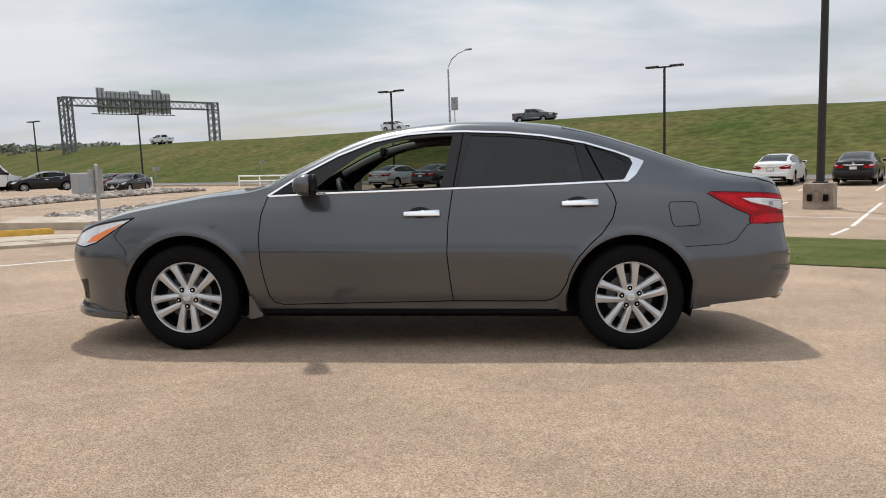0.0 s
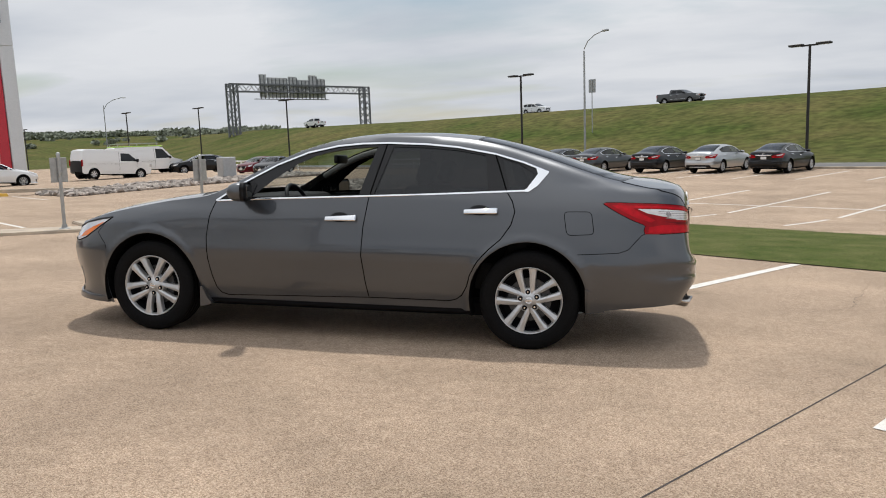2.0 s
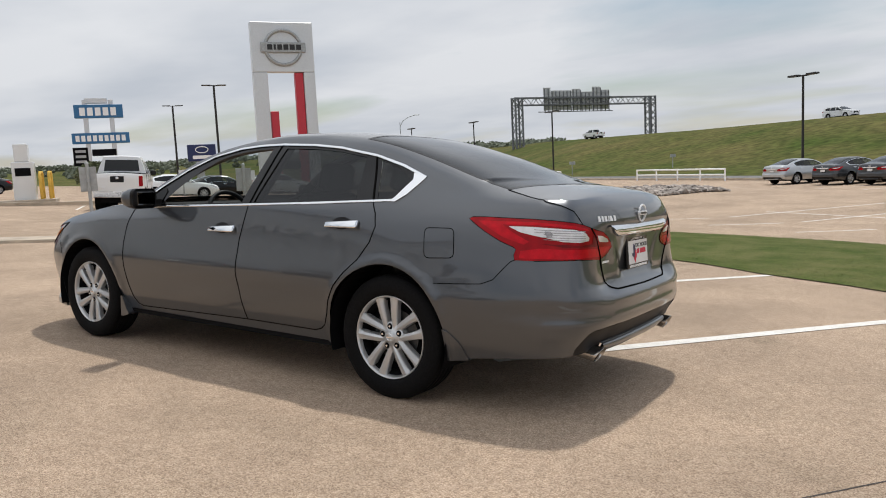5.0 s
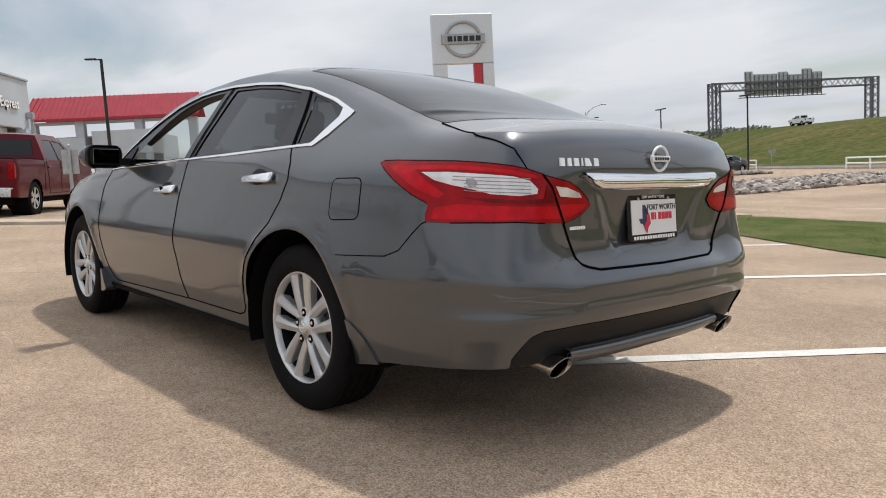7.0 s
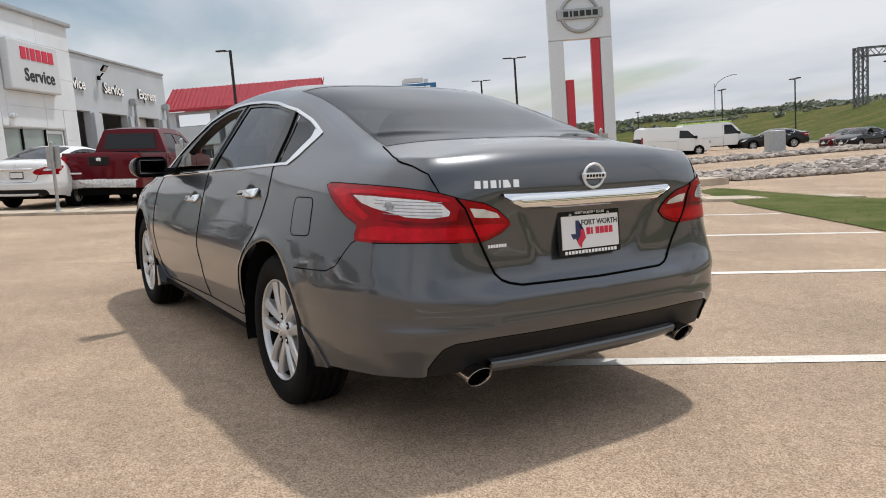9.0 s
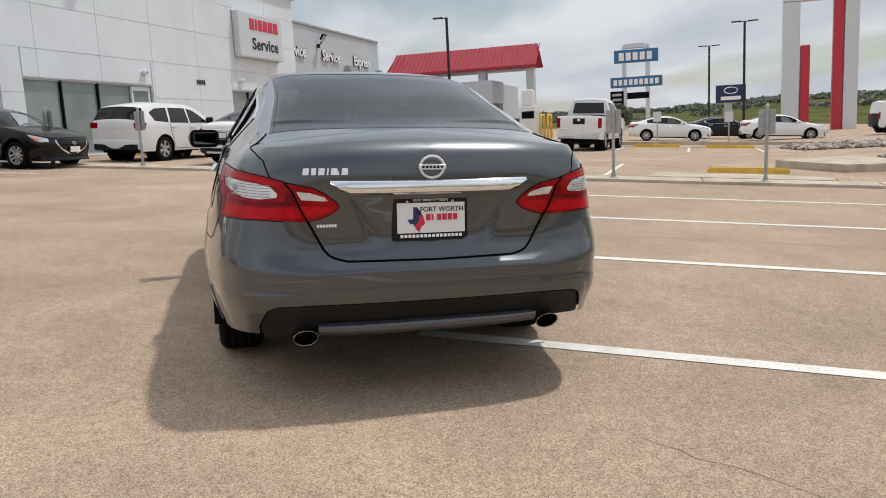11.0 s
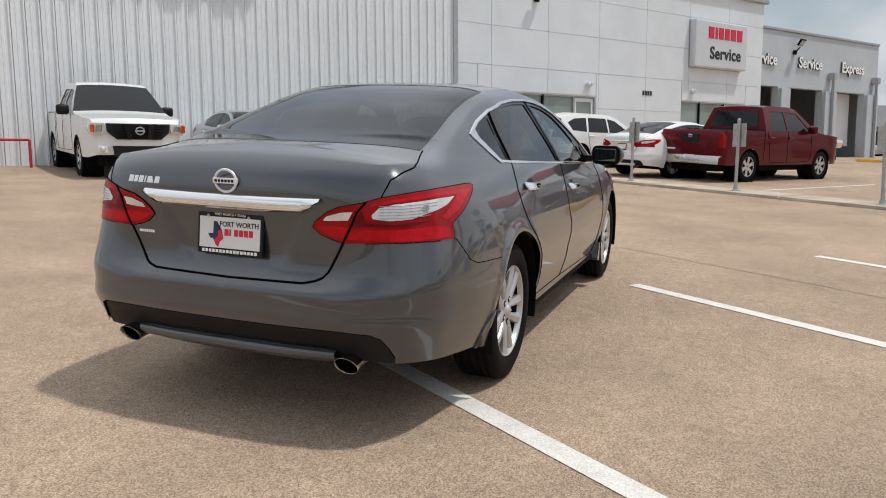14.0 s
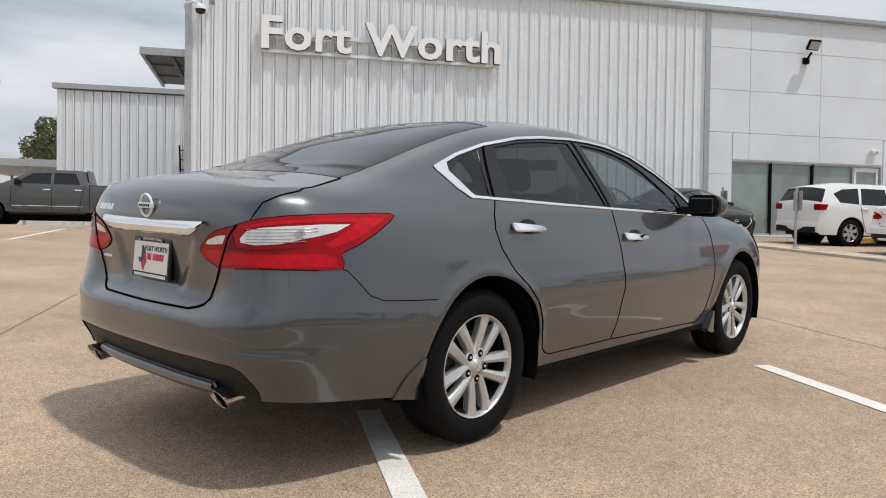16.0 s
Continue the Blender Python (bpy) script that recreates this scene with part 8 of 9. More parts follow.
for side in (-1, 1):
    part("running_board", soft_box(-1.1, 0.95, side * 0.90 - 0.06, side * 0.90 + 0.06, 0.33, 0.39, 0.02, 1), BLACK_PLASTIC, dt, "black side step")
    part("side_moulding", soft_box(-1.05, 0.85, side * 0.915 - 0.012, side * 0.915 + 0.012, 0.56, 0.59, 0.006, 1), CHROME, dt, "thin bright side moulding")
sv = vehicle("suv", "white compact SUV parked behind the kerb", "car", suv_spec(P_WHITE), "cars behind the kerb")
sv.matrix_world = site_pose(14.8, -13.0, 180)
v1 = vehicle("van", "white compact cargo van parked past the stones", "van", van_spec(P_WHITE), "parked vans")
v1.matrix_world = site_pose(46.0, 14.9, 98)
v2 = vehicle("van", "white van with a lime green roof and ladder rack", "van", van_spec(P_WHITE, 2.7, 2.05), "parked vans")
v2.matrix_world = site_pose(53.0, 20.0, 95)
part("lime_roof", soft_box(-1.2, 2.5, -0.72, 0.72, 2.02, 2.12, 0.04, 1), P_GREEN, v2, "lime green roof panel")
part("ladder_rack", bar((-0.9, -0.6, 2.3), (2.4, -0.6, 2.3), 0.06, 0.06), STEEL, v2)
part("ladder_rack", bar((-0.9, 0.6, 2.3), (2.4, 0.6, 2.3), 0.06, 0.06), STEEL, v2)
for x in (-0.8, 0.8, 2.3):
    part("rack_bow", path_tube([(x, -0.6, 2.0), (x, -0.6, 2.3), (x, 0.6, 2.3), (x, 0.6, 2.0)], 0.03, 6), STEEL, v2)
# traffic on the embankment, at rest
HW = "vehicles on the embankment"
h1 = copy_thing(sv, Matrix.Translation(S(70, 88.5, 0.0)) @ pose(0, 0, 0, 0, 0, math.degrees(SITE_RZ)))
h1["label"], h1["group"] = "white SUV on the embankment highway", HW
h2 = copy_thing(wp, Matrix.Translation(S(130, 88.5, 0.0)) @ pose(0, 0, 0, 0, 0, math.degrees(SITE_RZ) + 180))
h2["label"], h2["group"] = "white pickup on the embankment highway", HW
h3 = copy_thing(dt, Matrix.Translation(S(46, 89.0, 0.0)) @ pose(0, 0, 0, 0, 0, math.degrees(SITE_RZ)))
h3["label"], h3["group"] = "dark grey pickup on the embankment highway", HW
for o in (TEMPLATE_NEAR, TEMPLATE_FAR):
    drop_parts(o, {c.name.split(".")[0] for c in o.children_recursive})
    bpy.data.objects.remove(o)

# fuel pump with its yellow guard
fp = thing("fuel_pump", "white fuel pump with a yellow pipe guard", "fuel pump", m=Matrix.Translation(S(37.5, -6.3)) @ pose(0, 0, 0, 0, 0, math.degrees(SITE_RZ)))
part("cabinet", soft_box(-0.35, 0.35, -0.5, 0.5, 0, 2.0, 0.05, 2), P_WHITE, fp)
part("display", soft_box(-0.37, -0.35, -0.35, 0.35, 1.3, 1.7, 0.01, 1), BLACK, fp)
part("island", soft_box(-0.9, 0.9, -1.4, 1.4, -0.05, 0.12, 0.03, 1), KERB, fp)
part("canister", soft_box(-0.3, 0.3, -0.3, 0.35, 2.0, 2.9, 0.06, 2), P_WHITE, fp)
for y in (-1.15, -0.75):
    part("guard_pipe", path_tube([(-0.55, y, 0), (-0.55, y, 1.3), (-0.45, y, 1.45), (0.4, y, 1.45), (0.5, y, 1.3), (0.5, y, 0)], 0.07, 8), PAINT_Y, fp, "yellow guard pipe", True)

# ---- street furniture and distance ----
def lot_lamp(a, b, top, arms=2, turn=0.0, base=False, head=0.75, r=0.075):
    """Dark lamp post with flat heads."""
    z0 = gz(a, b)
    h = top - z0
    lp = thing("lamp_post", "dark bronze square lamp post with flat heads" if not base else "tall dark lamp post on a concrete block", "lamp post", "lot lamps", m=Matrix.Translation(S(a, b)) @ pose(0, 0, 0, 0, 0, math.degrees(SITE_RZ) + turn))
    y0 = 0.0
    if base:
        part("footing", soft_box(-0.42, 0.42, -0.42, 0.42, -0.1, 0.78, 0.03, 2), FOOTING, lp, "stained concrete footing")
        for k in (-1, 1):
            part("socket_box", soft_box(0.42, 0.50, 0.22 * k - 0.07, 0.22 * k + 0.07, 0.25, 0.45, 0.015, 1), BLACK, lp, "black socket box")
        for k in range(4):
            part("anchor_bolt", tube((0.15 * (1 if k % 2 else -1), 0.15 * (1 if k > 1 else -1), 0.78), (0.15 * (1 if k % 2 else -1), 0.15 * (1 if k > 1 else -1), 0.86), 0.02, seg=6), STEEL, lp)
        y0 = 0.78
        part("base_plate", soft_box(-0.2, 0.2, -0.2, 0.2, 0.78, 0.82, 0.01, 1), DARKPOLE, lp)
    part("shaft", tube((0, 0, y0), (0, 0, h), r * 1.25, r, 10), DARKPOLE, lp)
    part("crossarm", bar((-head * 0.6 if arms == 2 else 0, 0, h - 0.05), (head * 0.6, 0, h - 0.05), 0.08, 0.09), DARKPOLE, lp)
    for s in ((-1, 1) if arms == 2 else (1,)):
        bm = soft_box(0.35 * s - (0 if s > 0 else head), 0.35 * s + (head if s > 0 else 0), -0.2, 0.2, h - 0.06, h + 0.06, 0.03, 1)
        hd = part("head", bm, DARKPOLE, lp)
        part("lens", box(0.45 * s - (0 if s > 0 else head * 0.7), 0.45 * s + (head * 0.7 if s > 0 else 0), -0.14, 0.14, h - 0.072, h - 0.062), TRIM_G, hd)
    return lp


FOOTING = mat("stained_concrete", (0.34, 0.28, 0.22), 0.9, var=0.45, scale=3, fine=0.2, bscale=40)


def build_lamps():
    lot_lamp(0.35, 21.0, 9.5, 2, 90, True, 0.9, 0.10)
    for a, b, top in ((11.5, 40.0, 5.8), (31.2, 39.0, 5.8), (59.0, 36.8, 5.8), (80.0, 38.0, 6.2), (91.0, 33.8, 6.2), (128.0, 32.0, 5.5)):
        lot_lamp(a, b, top, 2, 0, False, 0.75, 0.07)
    lot_lamp(61.3, -18.4, 11.3, 1, 90, False, 0.9, 0.12)
    lot_lamp(83.7, 7.8, 11.3, 2, 90, False, 1.0, 0.12)
    lot_lamp(120.0, 5.0, 12.3, 2, 90, False, 1.2, 0.14)
    for a, b, top, turn, k in ((35.9, 53.4, 10.3, 180, 0.85), (150.0, 52.6, 12.2, -90, 1.5)):
        z0 = gz(a, b)
        lp = thing("street_lamp", "tall galvanised street lamp with a curved arm", "street lamp", "street lamps", m=Matrix.Translation(S(a, b)) @ pose(0, 0, 0, 0, 0, math.degrees(SITE_RZ) + turn))
        h = top - z0
        part("shaft", tube((0, 0, 0), (0, 0, h - 1.5), 0.11, 0.075, 10), STEEL, lp)
        part("arm", path_tube([(0, 0, h - 1.6 * k), (0.45 * k, 0, h - 0.85 * k), (1.3 * k, 0, h - 0.3 * k), (2.4 * k, 0, h)], 0.05 * k), STEEL, lp)
        part("head", soft_box(2.3 * k, 3.0 * k, -0.16, 0.16, h - 0.08, h + 0.10, 0.05, 1), STEEL, lp)


def kerb_posts():
    for b in (-13.2, -10.4, -7.45, -4.75, -1.93, 0.92, 3.72):
        a = 10.42
        sp = thing("sign_post", "galvanised post with a small grey sign seen from behind", "sign post", "kerb sign posts", m=Matrix.Translation(S(a, b, 0.05)) @ pose(0, 0, 0, random.Random(int(b * 7)).uniform(-1.2, 1.2), random.Random(int(b * 5)).uniform(-1.6, 1.6), math.degrees(SITE_RZ)))
        part("shaft", tube((0, 0, 0), (0, 0, 1.40), 0.032, seg=10), STEEL, sp)
        part("base_collar", lathe([(0.10, 0.0), (0.10, 0.015), (0.055, 0.03), (0.045, 0.09)], 14, "z"), STEEL, sp)
        part("cap", lathe([(0.04, 1.40), (0.03, 1.43), (0.0005, 1.45)], 10, "z"), STEEL, sp)
        part("sign_plate", soft_box(0.034, 0.042, -0.15, 0.15, 0.88, 1.34, 0.003, 1), STEEL, sp, "grey metal sign plate")
        part("plate_clamp", soft_box(-0.04, 0.036, -0.03, 0.03, 1.05, 1.10, 0.005, 1), STEEL, sp)
    for a, b in ((31.6, 0.9), (31.6, 4.0), (31.6, -2.0)):
        sp = thing("sign_post", "short grey post with a small white sign", "sign post", "stop sign posts", m=Matrix.Translation(S(a, b, 0.1)) @ pose(0, 0, 0, 0, 0, math.degrees(SITE_RZ)))
        part("shaft", tube((0, 0, 0), (0, 0, 1.5), 0.03, seg=8), STEEL, sp)
        part("sign_plate", soft_box(-0.05, -0.04, -0.18, 0.18, 1.05, 1.5, 0.003, 1), SIGN_W, sp)


def pylon_sign():
    a = 69.0
    sg = thing("pylon_sign", "tall silver pylon sign with red uprights and a ring emblem", "sign", m=Matrix.Translation((U * a).to_3d()) @ pose(0, 0, 0, 0, 0, math.degrees(SITE_RZ) - 90))
    # local x runs along V, -y towards the lot

    def pb(b0, b1, z0, z1, o0, o1, bev=0.05):
        return soft_box(b0, b1, o0, o1, z0, z1, bev, 1)
    part("panel", pb(10.0, 15.95, 10.8, 15.5, -0.45, 0.45), SIGN_W, sg)
    part("upright", pb(10.0, 11.35, -0.5, 10.78, -0.45, 0.45), SIGN_W, sg)
    part("upright", pb(14.85, 15.95, -0.5, 10.78, -0.45, 0.45), SIGN_W, sg)
    part("red_upright", pb(14.0, 14.8, -0.5, 10.76, -0.35, 0.35), RED_P, sg)
    part("red_upright", pb(11.45, 12.2, -0.5, 7.1, -0.35, 0.35), RED_P, sg)
    ring = path_tube([Vector((13.0 + 1.72 * math.cos(k * math.pi / 20), -0.52, 13.1 + 1.62 * math.sin(k * math.pi / 20))) for k in range(40)], 0.17, 8, None, True)
    part("ring_emblem", ring, STEEL, sg, "metal ring emblem", True)
    pl = part("emblem_bar", soft_box(10.85, 15.15, -0.72, -0.42, 12.62, 13.58, 0.06, 1), STEEL, sg, "metal emblem bar")
    w = [0.48, 0.2, 0.45, 0.45, 0.48, 0.48]
    x = 11.45
    for k in range(6):
        part("name_block", box(x, x + w[k], -0.76, -0.722, 12.86, 13.36), LETTER_B, pl, "black block")
        x += w[k] + 0.14
    return sg


def gantry():
    a = 185.0
    g = thing("sign_gantry", "grey steel truss gantry carrying the backs of road signs", "gantry", m=Matrix.Translation((U * a).to_3d()) @ pose(0, 0, 0, 0, 0, math.degrees(SITE_RZ) - 90))
    top = 18.8
    # local x runs along V

    def lattice(p, q, w, r, n, name, vertical):
        bm = bmesh.new()
        d = Vector(q) - Vector(p)
        offs = [Vector((sx * w / 2, sy * w / 2, 0)) if vertical else Vector((0, sx * w / 2, sy * w / 2)) for sx in (-1, 1) for sy in (-1, 1)]
        for o in offs:
            bar(Vector(p) + o, Vector(q) + o, r * 1.6, r * 1.6, bm)
        for k in range(n):
            a0, a1 = Vector(p) + d * k / n, Vector(p) + d * (k + 1) / n
            for i, j in ((0, 1), (2, 3), (0, 2), (1, 3)):
                bar(a0 + offs[i if k % 2 else j], a1 + offs[j if k % 2 else i], r * 0.7, r * 0.7, bm)
        return part(name, bm, GANTRY_STEEL, g)
    for b in (99.8, 145.4):
        lattice((b, 0, gz(a, b) - 0.5), (b, 0, top), 2.2, 0.26, 7, "tower", True)
    lattice((98.6, 0, top - 1.15), (146.6, 0, top - 1.15), 2.0, 0.20, 26, "truss", False)
    panels = ((109.2, 111.6, 21.7), (111.7, 118.6, 20.9), (118.75, 121.6, 21.3), (121.7, 125.6, 20.5), (125.7, 128.5, 21.9), (128.6, 131.6, 21.0))
    for b0, b1, z1 in panels:
        part("sign_panel", soft_box(b0, b1, 1.40, 1.50, 15.2, z1, 0.03, 1), SIGN_BACK, g, "grey back of a road sign")
        for k in range(int((b1 - b0) / 1.25) + 1):
            b = b0 + 0.35 + k * 1.25
            part("stiffener", box(b - 0.10, b + 0.10, 1.20, 1.395, 14.9, z1 - 0.3), GANTRY_STEEL, g)
    for z in (15.8, 17.4, 19.2, 20.2):
        part("stiffener_rail", box(109.2, 131.6, 1.26, 1.39, z - 0.06, z + 0.06), STEEL, g)
    part("walkway", box(108.0, 133.0, 1.6, 2.6, 14.75, 14.92), GANTRY_STEEL, g)


def bank_signs():
    for a, b, h, w, k in ((41.1, 62.0, 5.4, 0.85, 1.35), (60.0, 52.0, 1.4, 0.9, 0.3), (72.0, 47.0, 1.6, 1.3, 0.35)):
        sp = thing("road_sign", "small road sign on a thin post on the bank", "road sign", "bank signs", m=Matrix.Translation(S(a, b)) @ pose(0, 0, 0, 0, 0, math.degrees(SITE_RZ)))
        part("shaft", tube((0, 0, 0), (0, 0, h), 0.05, seg=8), STEEL, sp)
        part("sign_plate", soft_box(-w / 2, w / 2, -0.05, -0.03, h - k, h, 0.004, 1), STEEL, sp)
    for a0, a1 in ((58.0, 64.0), (36.0, 46.0), (67.0, 71.0)):
        fc = thing("pipe_barrier", "white pipe barrier rail at the roadside", "barrier", "roadside barriers")
        for h in (0.45, 0.85):
            part("rail", tube(S(a0, 37.0, h), S(a1, 37.0, h), 0.06, seg=8), LETTER_W, fc)
        n = max(2, int((a1 - a0) / 2.5))
        for k in range(n + 1):
            part("post", tube(S(a0 + (a1 - a0) * k / n, 37.0, -0.05), S(a0 + (a1 - a0) * k / n, 37.0, 0.9), 0.06, seg=8), LETTER_W, fc)
    bx = thing("utility_box", "pale grey utility cabinet among the stones", "utility box", m=Matrix.Translation(S(34.4, 17.0)) @ pose(0, 0, 0, 0, 0, math.degrees(SITE_RZ)))
    part("body", soft_box(-0.38, 0.38, -0.40, 0.40, 0, 1.20, 0.03, 1), TRIM_G, bx)
    part("plinth", soft_box(-0.48, 0.48, -0.50, 0.50, -0.05, 0.08, 0.02, 1), KERB, bx)


def red_roof_building():
    """Gallery of the neighbouring showroom: red standing-seam roof over pale columns."""
    a = 90.0
    m = Matrix.Translation((U * a).to_3d()) @ pose(0, 0, 0, 0, 0, math.degrees(SITE_RZ) - 90)
    bd = thing("showroom", "neighbouring showroom with a red standing-seam metal roof", "building", m=m)
    # local x along V, -y towards the lot

    def bx(name, b0, b1, o0, o1, z0, z1, mt, bev=0.0, lab=""):
        return part(name, soft_box(b0, b1, -o1, -o0, z0, z1, bev, 1) if bev else box(b0, b1, -o1, -o0, z0, z1), mt, bd, lab)
    z0 = 0.6
    roof = bmesh.new()
    quadstrip(roof, [[(-35.9, -1.2, 9.0), (-35.3, 2.2, 11.8)], [(-15.7, -1.2, 9.0), (-16.1, 2.2, 11.8)]])
    quadstrip(roof, [[(-35.9, -1.2, 9.0), (-15.7, -1.2, 9.0)], [(-35.9, -1.2, 8.7), (-15.7, -1.2, 8.7)]])
    quadstrip(roof, [[(-15.7, -1.2, 8.7), (-15.7, -1.2, 9.0), (-16.1, 2.2, 11.8), (-16.1, 2.2, 8.7)], [(-15.75, -1.2, 8.7), (-15.75, -1.2, 9.0), (-16.15, 2.2, 11.8), (-16.15, 2.2, 8.7)]])
    quadstrip(roof, [[(-35.3, 2.2, 11.8), (-16.1, 2.2, 11.8)], [(-35.3, 5.5, 9.0), (-16.1, 5.5, 9.0)]])
    rf = part("roof", roof, RED_ROOF, bd, "red standing-seam metal roof")
    for k in range(36):
        x = -35.6 + k * 0.565
        part("roof_seam", bar((x, -1.24, 9.04), (x + (0.3 if k < 3 else 0.0), 2.2, 11.86), 0.07, 0.10), RED_ROOF, rf)
    # columns and walls: shade under the roof is in their grey
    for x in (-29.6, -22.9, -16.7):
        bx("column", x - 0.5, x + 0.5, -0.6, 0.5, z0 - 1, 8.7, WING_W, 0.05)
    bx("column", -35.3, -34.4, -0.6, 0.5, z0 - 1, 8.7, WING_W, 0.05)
    # beam in a darker grey to paint the roof's shadow on it
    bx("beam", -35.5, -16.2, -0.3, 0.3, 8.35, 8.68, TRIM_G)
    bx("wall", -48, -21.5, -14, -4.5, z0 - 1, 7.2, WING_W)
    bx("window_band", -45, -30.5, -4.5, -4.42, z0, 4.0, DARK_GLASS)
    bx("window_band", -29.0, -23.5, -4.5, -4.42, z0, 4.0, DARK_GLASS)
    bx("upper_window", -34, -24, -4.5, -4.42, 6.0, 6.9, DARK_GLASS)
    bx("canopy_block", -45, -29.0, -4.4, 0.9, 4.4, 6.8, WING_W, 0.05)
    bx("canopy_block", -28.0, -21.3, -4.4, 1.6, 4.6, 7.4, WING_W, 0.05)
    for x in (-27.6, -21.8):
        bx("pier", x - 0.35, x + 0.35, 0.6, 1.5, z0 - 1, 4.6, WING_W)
    for x in range(-44, -28, 3):
        bx("glazing_bar", x - 0.05, x + 0.05, -4.42, -4.36, z0, 4.0, TRIM_G)


def far_signs():
    m = Matrix.Translation((U * 110).to_3d()) @ pose(0, 0, 0, 0, 0, math.degrees(SITE_RZ) - 90)
    sg = thing("group_sign", "blue and white twin-post pylon sign", "sign", m=m)
    blue = mat("sign_blue", (0.035, 0.16, 0.34), 0.4, var=0.1)
    for x in (-6.9, -3.6):
        part("post", soft_box(x - 0.3, x + 0.3, -0.3, 0.3, -2, 12.4, 0.04, 1), SIGN_W, sg)
    part("head", soft_box(-6.9, -4.0, -0.35, 0.35, 11.9, 12.6, 0.04, 1), SIGN_W, sg)
    p1 = part("upper_panel", soft_box(-8.3, -2.1, -0.5, 0.5, 9.9, 11.7, 0.05, 1), blue, sg, "blue panel")
    p2 = part("lower_panel", soft_box(-8.85, -1.55, -0.5, 0.5, 6.4, 7.85, 0.05, 1), blue, sg, "blue panel")
    p3 = part("message_board", soft_box(-8.9, -7.0, -0.4, 0.4, 3.4, 5.9, 0.03, 1), BLACK, sg, "black message board")
    part("message_board", soft_box(-6.5, -3.4, -0.4, 0.4, 4.7, 5.6, 0.03, 1), BLACK, sg, "black message board")
    for k in range(5):
        part("name_block", box(-7.6 + k * 0.98, -6.9 + k * 0.98, -0.53, -0.5, 10.2, 11.3), LETTER_W, p1, "white block")
    for k in range(9):
        part("name_block", box(-8.4 + k * 0.73, -7.9 + k * 0.73, -0.53, -0.5, 6.7, 7.5), LETTER_W, p2, "white block")
    for k in range(3):
        part("line_block", box(-8.6, -7.3, -0.43, -0.4, 3.8 + k * 0.7, 4.15 + k * 0.7), TRIM_G, p3, "grey block")
    s2 = thing("dealer_sign", "dark blue pylon sign on a pale post", "sign", m=Matrix.Translation((U * 100).to_3d()) @ pose(0, 0, 0, 0, 0, math.degrees(SITE_RZ) - 90))
    part("post", soft_box(6.4, 7.4, -0.3, 0.3, -1, 3.2, 0.04, 1), TRIM_G, s2)
    pn = part("panel", soft_box(5.4, 9.0, -0.4, 0.4, 3.2, 5.4, 0.05, 1), PLATE_BLUE_B, s2, "dark blue panel")
    part("name_block", box(6.0, 8.4, -0.43, -0.4, 3.5, 3.95), LETTER_W, pn, "white block")
    bm = path_tube([Vector((7.2 + 0.8 * math.cos(k * math.pi / 12), -0.42, 4.7 + 0.4 * math.sin(k * math.pi / 12))) for k in range(24)], 0.06, 6, None, True)
    part("oval_emblem", bm, LETTER_W, pn, "white oval ring")


GANTRY_STEEL = mat("weathered_gantry_steel", (0.20, 0.205, 0.215), 0.6, 0.4, var=0.2, scale=2)
SIGN_BACK = mat("dull_sign_back", (0.56, 0.56, 0.56), 0.6, 0.2, var=0.15, scale=2)
PLATE_BLUE_B = mat("navy_sign", (0.015, 0.025, 0.10), 0.4)


def leaf_cloud(rng, centre, rad, n, size, verts, faces):
    for i in range(n):
        d = Vector((rng.gauss(0, 1), rng.gauss(0, 1), rng.gauss(0, 1))).normalized()
        p = Vector(centre) + Vector((d.x * rad[0], d.y * rad[1], d.z * rad[2])) * rng.uniform(0.55, 1.0) ** 0.6
        u = Vector((rng.gauss(0, 1), rng.gauss(0, 1), rng.gauss(0, 1))).normalized() * size * rng.uniform(0.6, 1.3)
        w = u.orthogonal().normalized() * size * rng.uniform(0.4, 0.9)
        k = len(verts)
        verts += [tuple(p - u), tuple(p + w), tuple(p + u), tuple(p - w)]
        faces.append((k, k + 1, k + 2, k + 3))


def rise_height(az, dist):
    """Green rise beyond the lots, climbing away to a wooded skyline."""
    x, y = dist * math.cos(radians(az)), dist * math.sin(radians(az))
    low = gz(Vector((x, y, 0)).dot(U), Vector((x, y, 0)).dot(V)) - 0.4
    slope = 1.05 - 0.35 * smooth(136, 150, az)
    high = 1.2 + dist * math.tan(radians(slope)) + 1.2 * noise.noise(Vector((az * 0.12, dist * 0.01, 2)))
    k = smooth(170, 330, dist) * smooth(104, 114, az)
    return low + (max(low, high) - low) * k


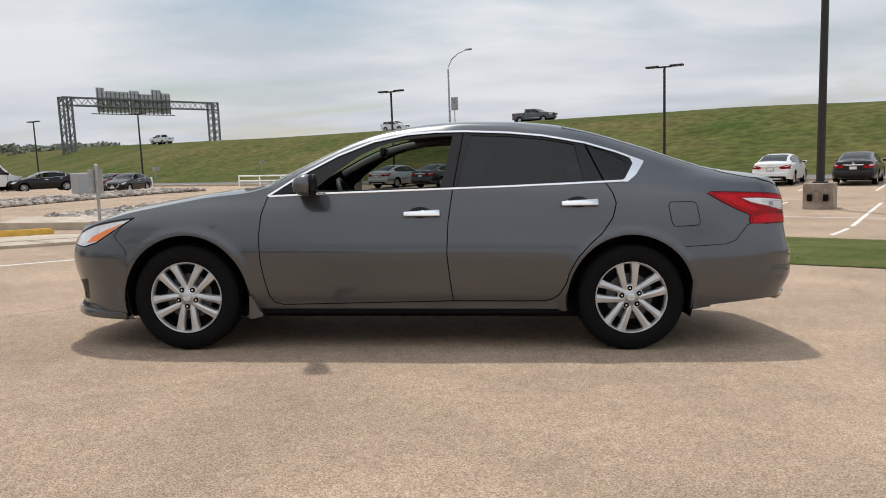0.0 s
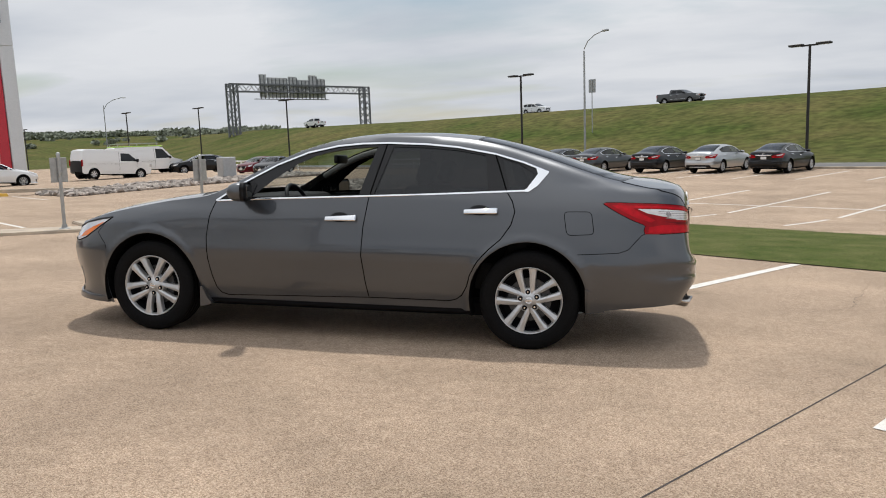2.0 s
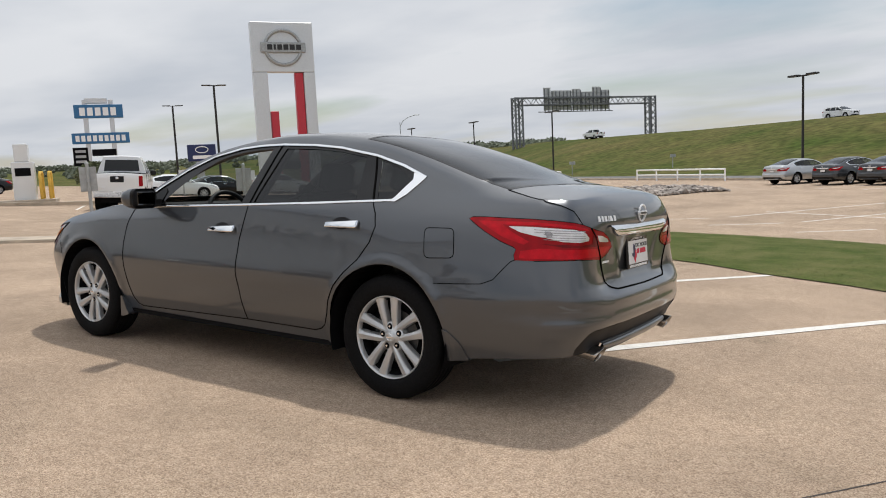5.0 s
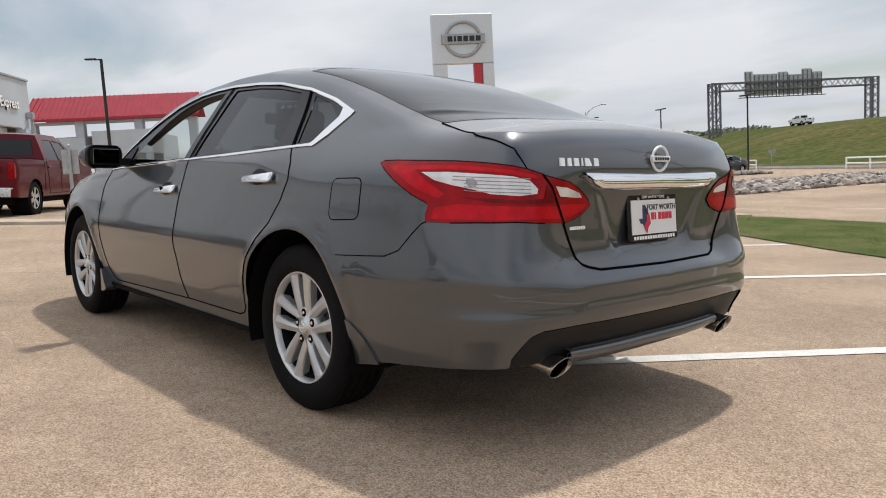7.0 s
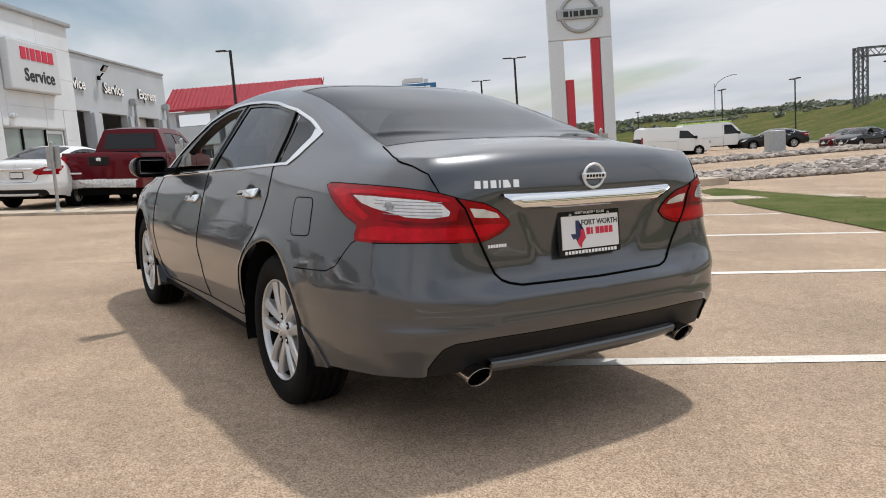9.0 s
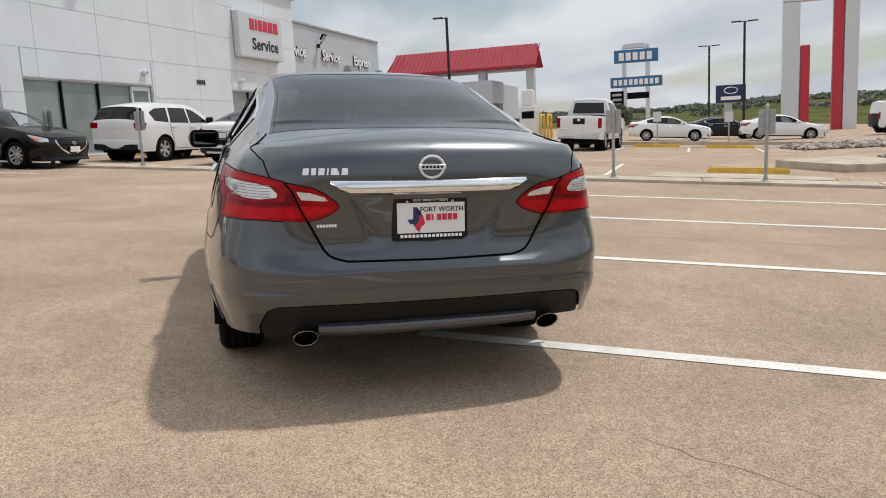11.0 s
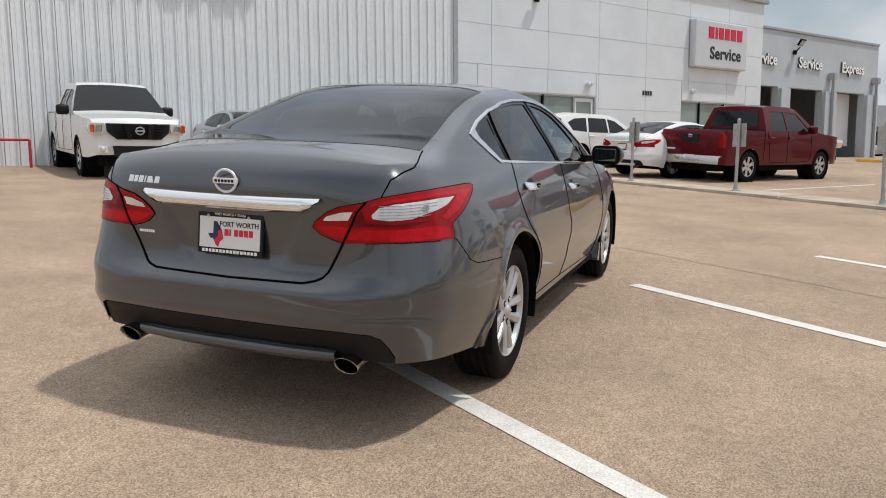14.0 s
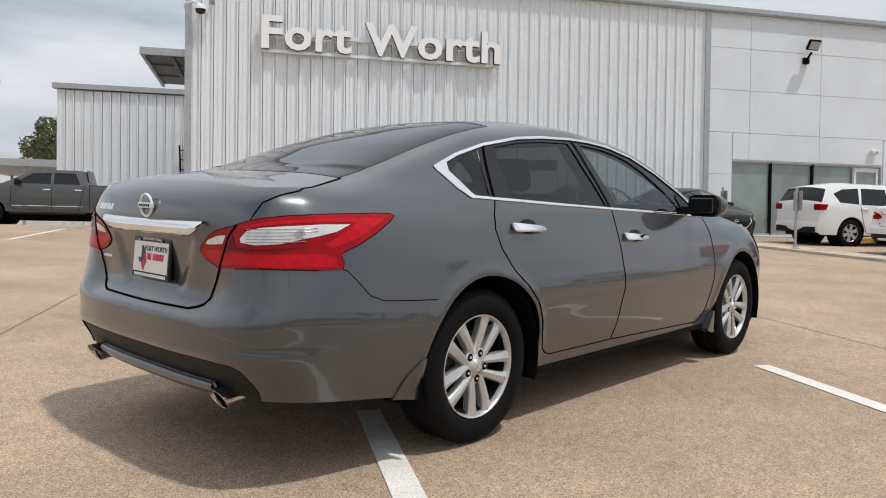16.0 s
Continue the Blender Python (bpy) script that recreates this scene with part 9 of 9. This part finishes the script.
def build_woods():
    rng = random.Random(21)
    verts, faces = [], []
    for i in range(1250):
        az = rng.uniform(106, 186)
        near = i % 12 == 0
        dist = rng.uniform(250, 330) if near else rng.uniform(330, 500)
        x, y = dist * math.cos(radians(az)), dist * math.sin(radians(az))
        h = rng.uniform(0.8, 1.6) if near else rng.uniform(1.2, 2.6) * (1.0 + 0.35 * math.sin(az * 0.9) * math.sin(az * 0.37))
        z = rise_height(az, dist)
        for k in range(3):
            leaf_cloud(rng, (x + rng.uniform(-6, 6), y + rng.uniform(-6, 6), z + h * rng.uniform(0.25, 0.7)), (h * 1.1, h * 1.1, h * 0.42), 40, 0.8, verts, faces)
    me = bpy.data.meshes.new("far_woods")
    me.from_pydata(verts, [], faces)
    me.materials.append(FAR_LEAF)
    tagged(new("far_woods", me), "line of trees on the far rise, haze put into their green", "trees", kind="stuff")
    # the rise under the trees
    rows = []
    for i in range(60):
        az = 102 + i * 88 / 59
        rows.append([(d * math.cos(radians(az)), d * math.sin(radians(az)), rise_height(az, d)) for d in (170, 200, 230, 260, 290, 330, 420, 600, 900)])
    bm = bmesh.new()
    quadstrip(bm, rows)
    bmesh.ops.recalc_face_normals(bm, faces=bm.faces[:])
    if sum(f.normal.z for f in bm.faces) < 0:
        bmesh.ops.reverse_faces(bm, faces=bm.faces[:])
    tagged(part("far_rise", bm, BANK, smooth_shade=True), "low green rise beyond the lots", "hill", kind="structure")


def tree(pos, h, r, label):
    rng = random.Random(int(h * 100))
    t = thing("tree", label, "tree", m=Matrix.Translation(pos))
    tr = bmesh.new()
    path_tube([(0, 0, -0.2), (0.06, 0.02, h * 0.2), (0.0, 0.08, h * 0.45)], 0.17, 8, tr)
    for k in range(7):
        a = k * 0.9 + rng.uniform(-0.2, 0.2)
        path_tube([(0, 0.06, h * 0.38), (0.35 * r * math.cos(a), 0.35 * r * math.sin(a), h * 0.58), (0.7 * r * math.cos(a), 0.7 * r * math.sin(a), h * rng.uniform(0.66, 0.85))], 0.05, 6, tr)
    part("trunk", tr, BARK, t, "brown trunk and limbs")
    verts, faces = [], []
    for k in range(60):
        a, rr = rng.uniform(0, 6.28), r * math.sqrt(rng.uniform(0, 1))
        zc = h * rng.uniform(0.48, 0.95)
        rr *= 1 - 0.5 * max(0, (zc / h - 0.7) / 0.3)
        leaf_cloud(rng, (rr * math.cos(a), rr * math.sin(a), zc), (0.8, 0.8, 0.55), 130, 0.12, verts, faces)
    me = bpy.data.meshes.new("crown")
    me.from_pydata(verts, [], faces)
    me.materials.append(LEAF)
    part("crown", me, None, t, "green leafy crown")


build_lamps()
kerb_posts()
pylon_sign()
gantry()
bank_signs()
red_roof_building()
far_signs()
build_woods()
tree(S(-13.2, -48), 7.3, 3.2, "leafy green tree behind the metal shed")
tree(S(70.2, -4.7), 2.4, 1.1, "small green bush by the display kerb")
up = thing("utility_pole", "wooden utility pole with transformers", "utility pole", m=Matrix.Translation(S(-22.6, -60)))
part("shaft", tube((0, 0, 0), (0, 0, 12), 0.16, 0.12), BARK, up)
part("crossarm", bar((-1.2, 0, 11.4), (1.2, 0, 11.4), 0.12, 0.12), BARK, up)
part("transformer", lathe([(0.0005, 9.2), (0.25, 9.2), (0.25, 10.1), (0.0005, 10.2)], 12, "z"), STEEL, up, "", False, pose(0.35, 0, 0))
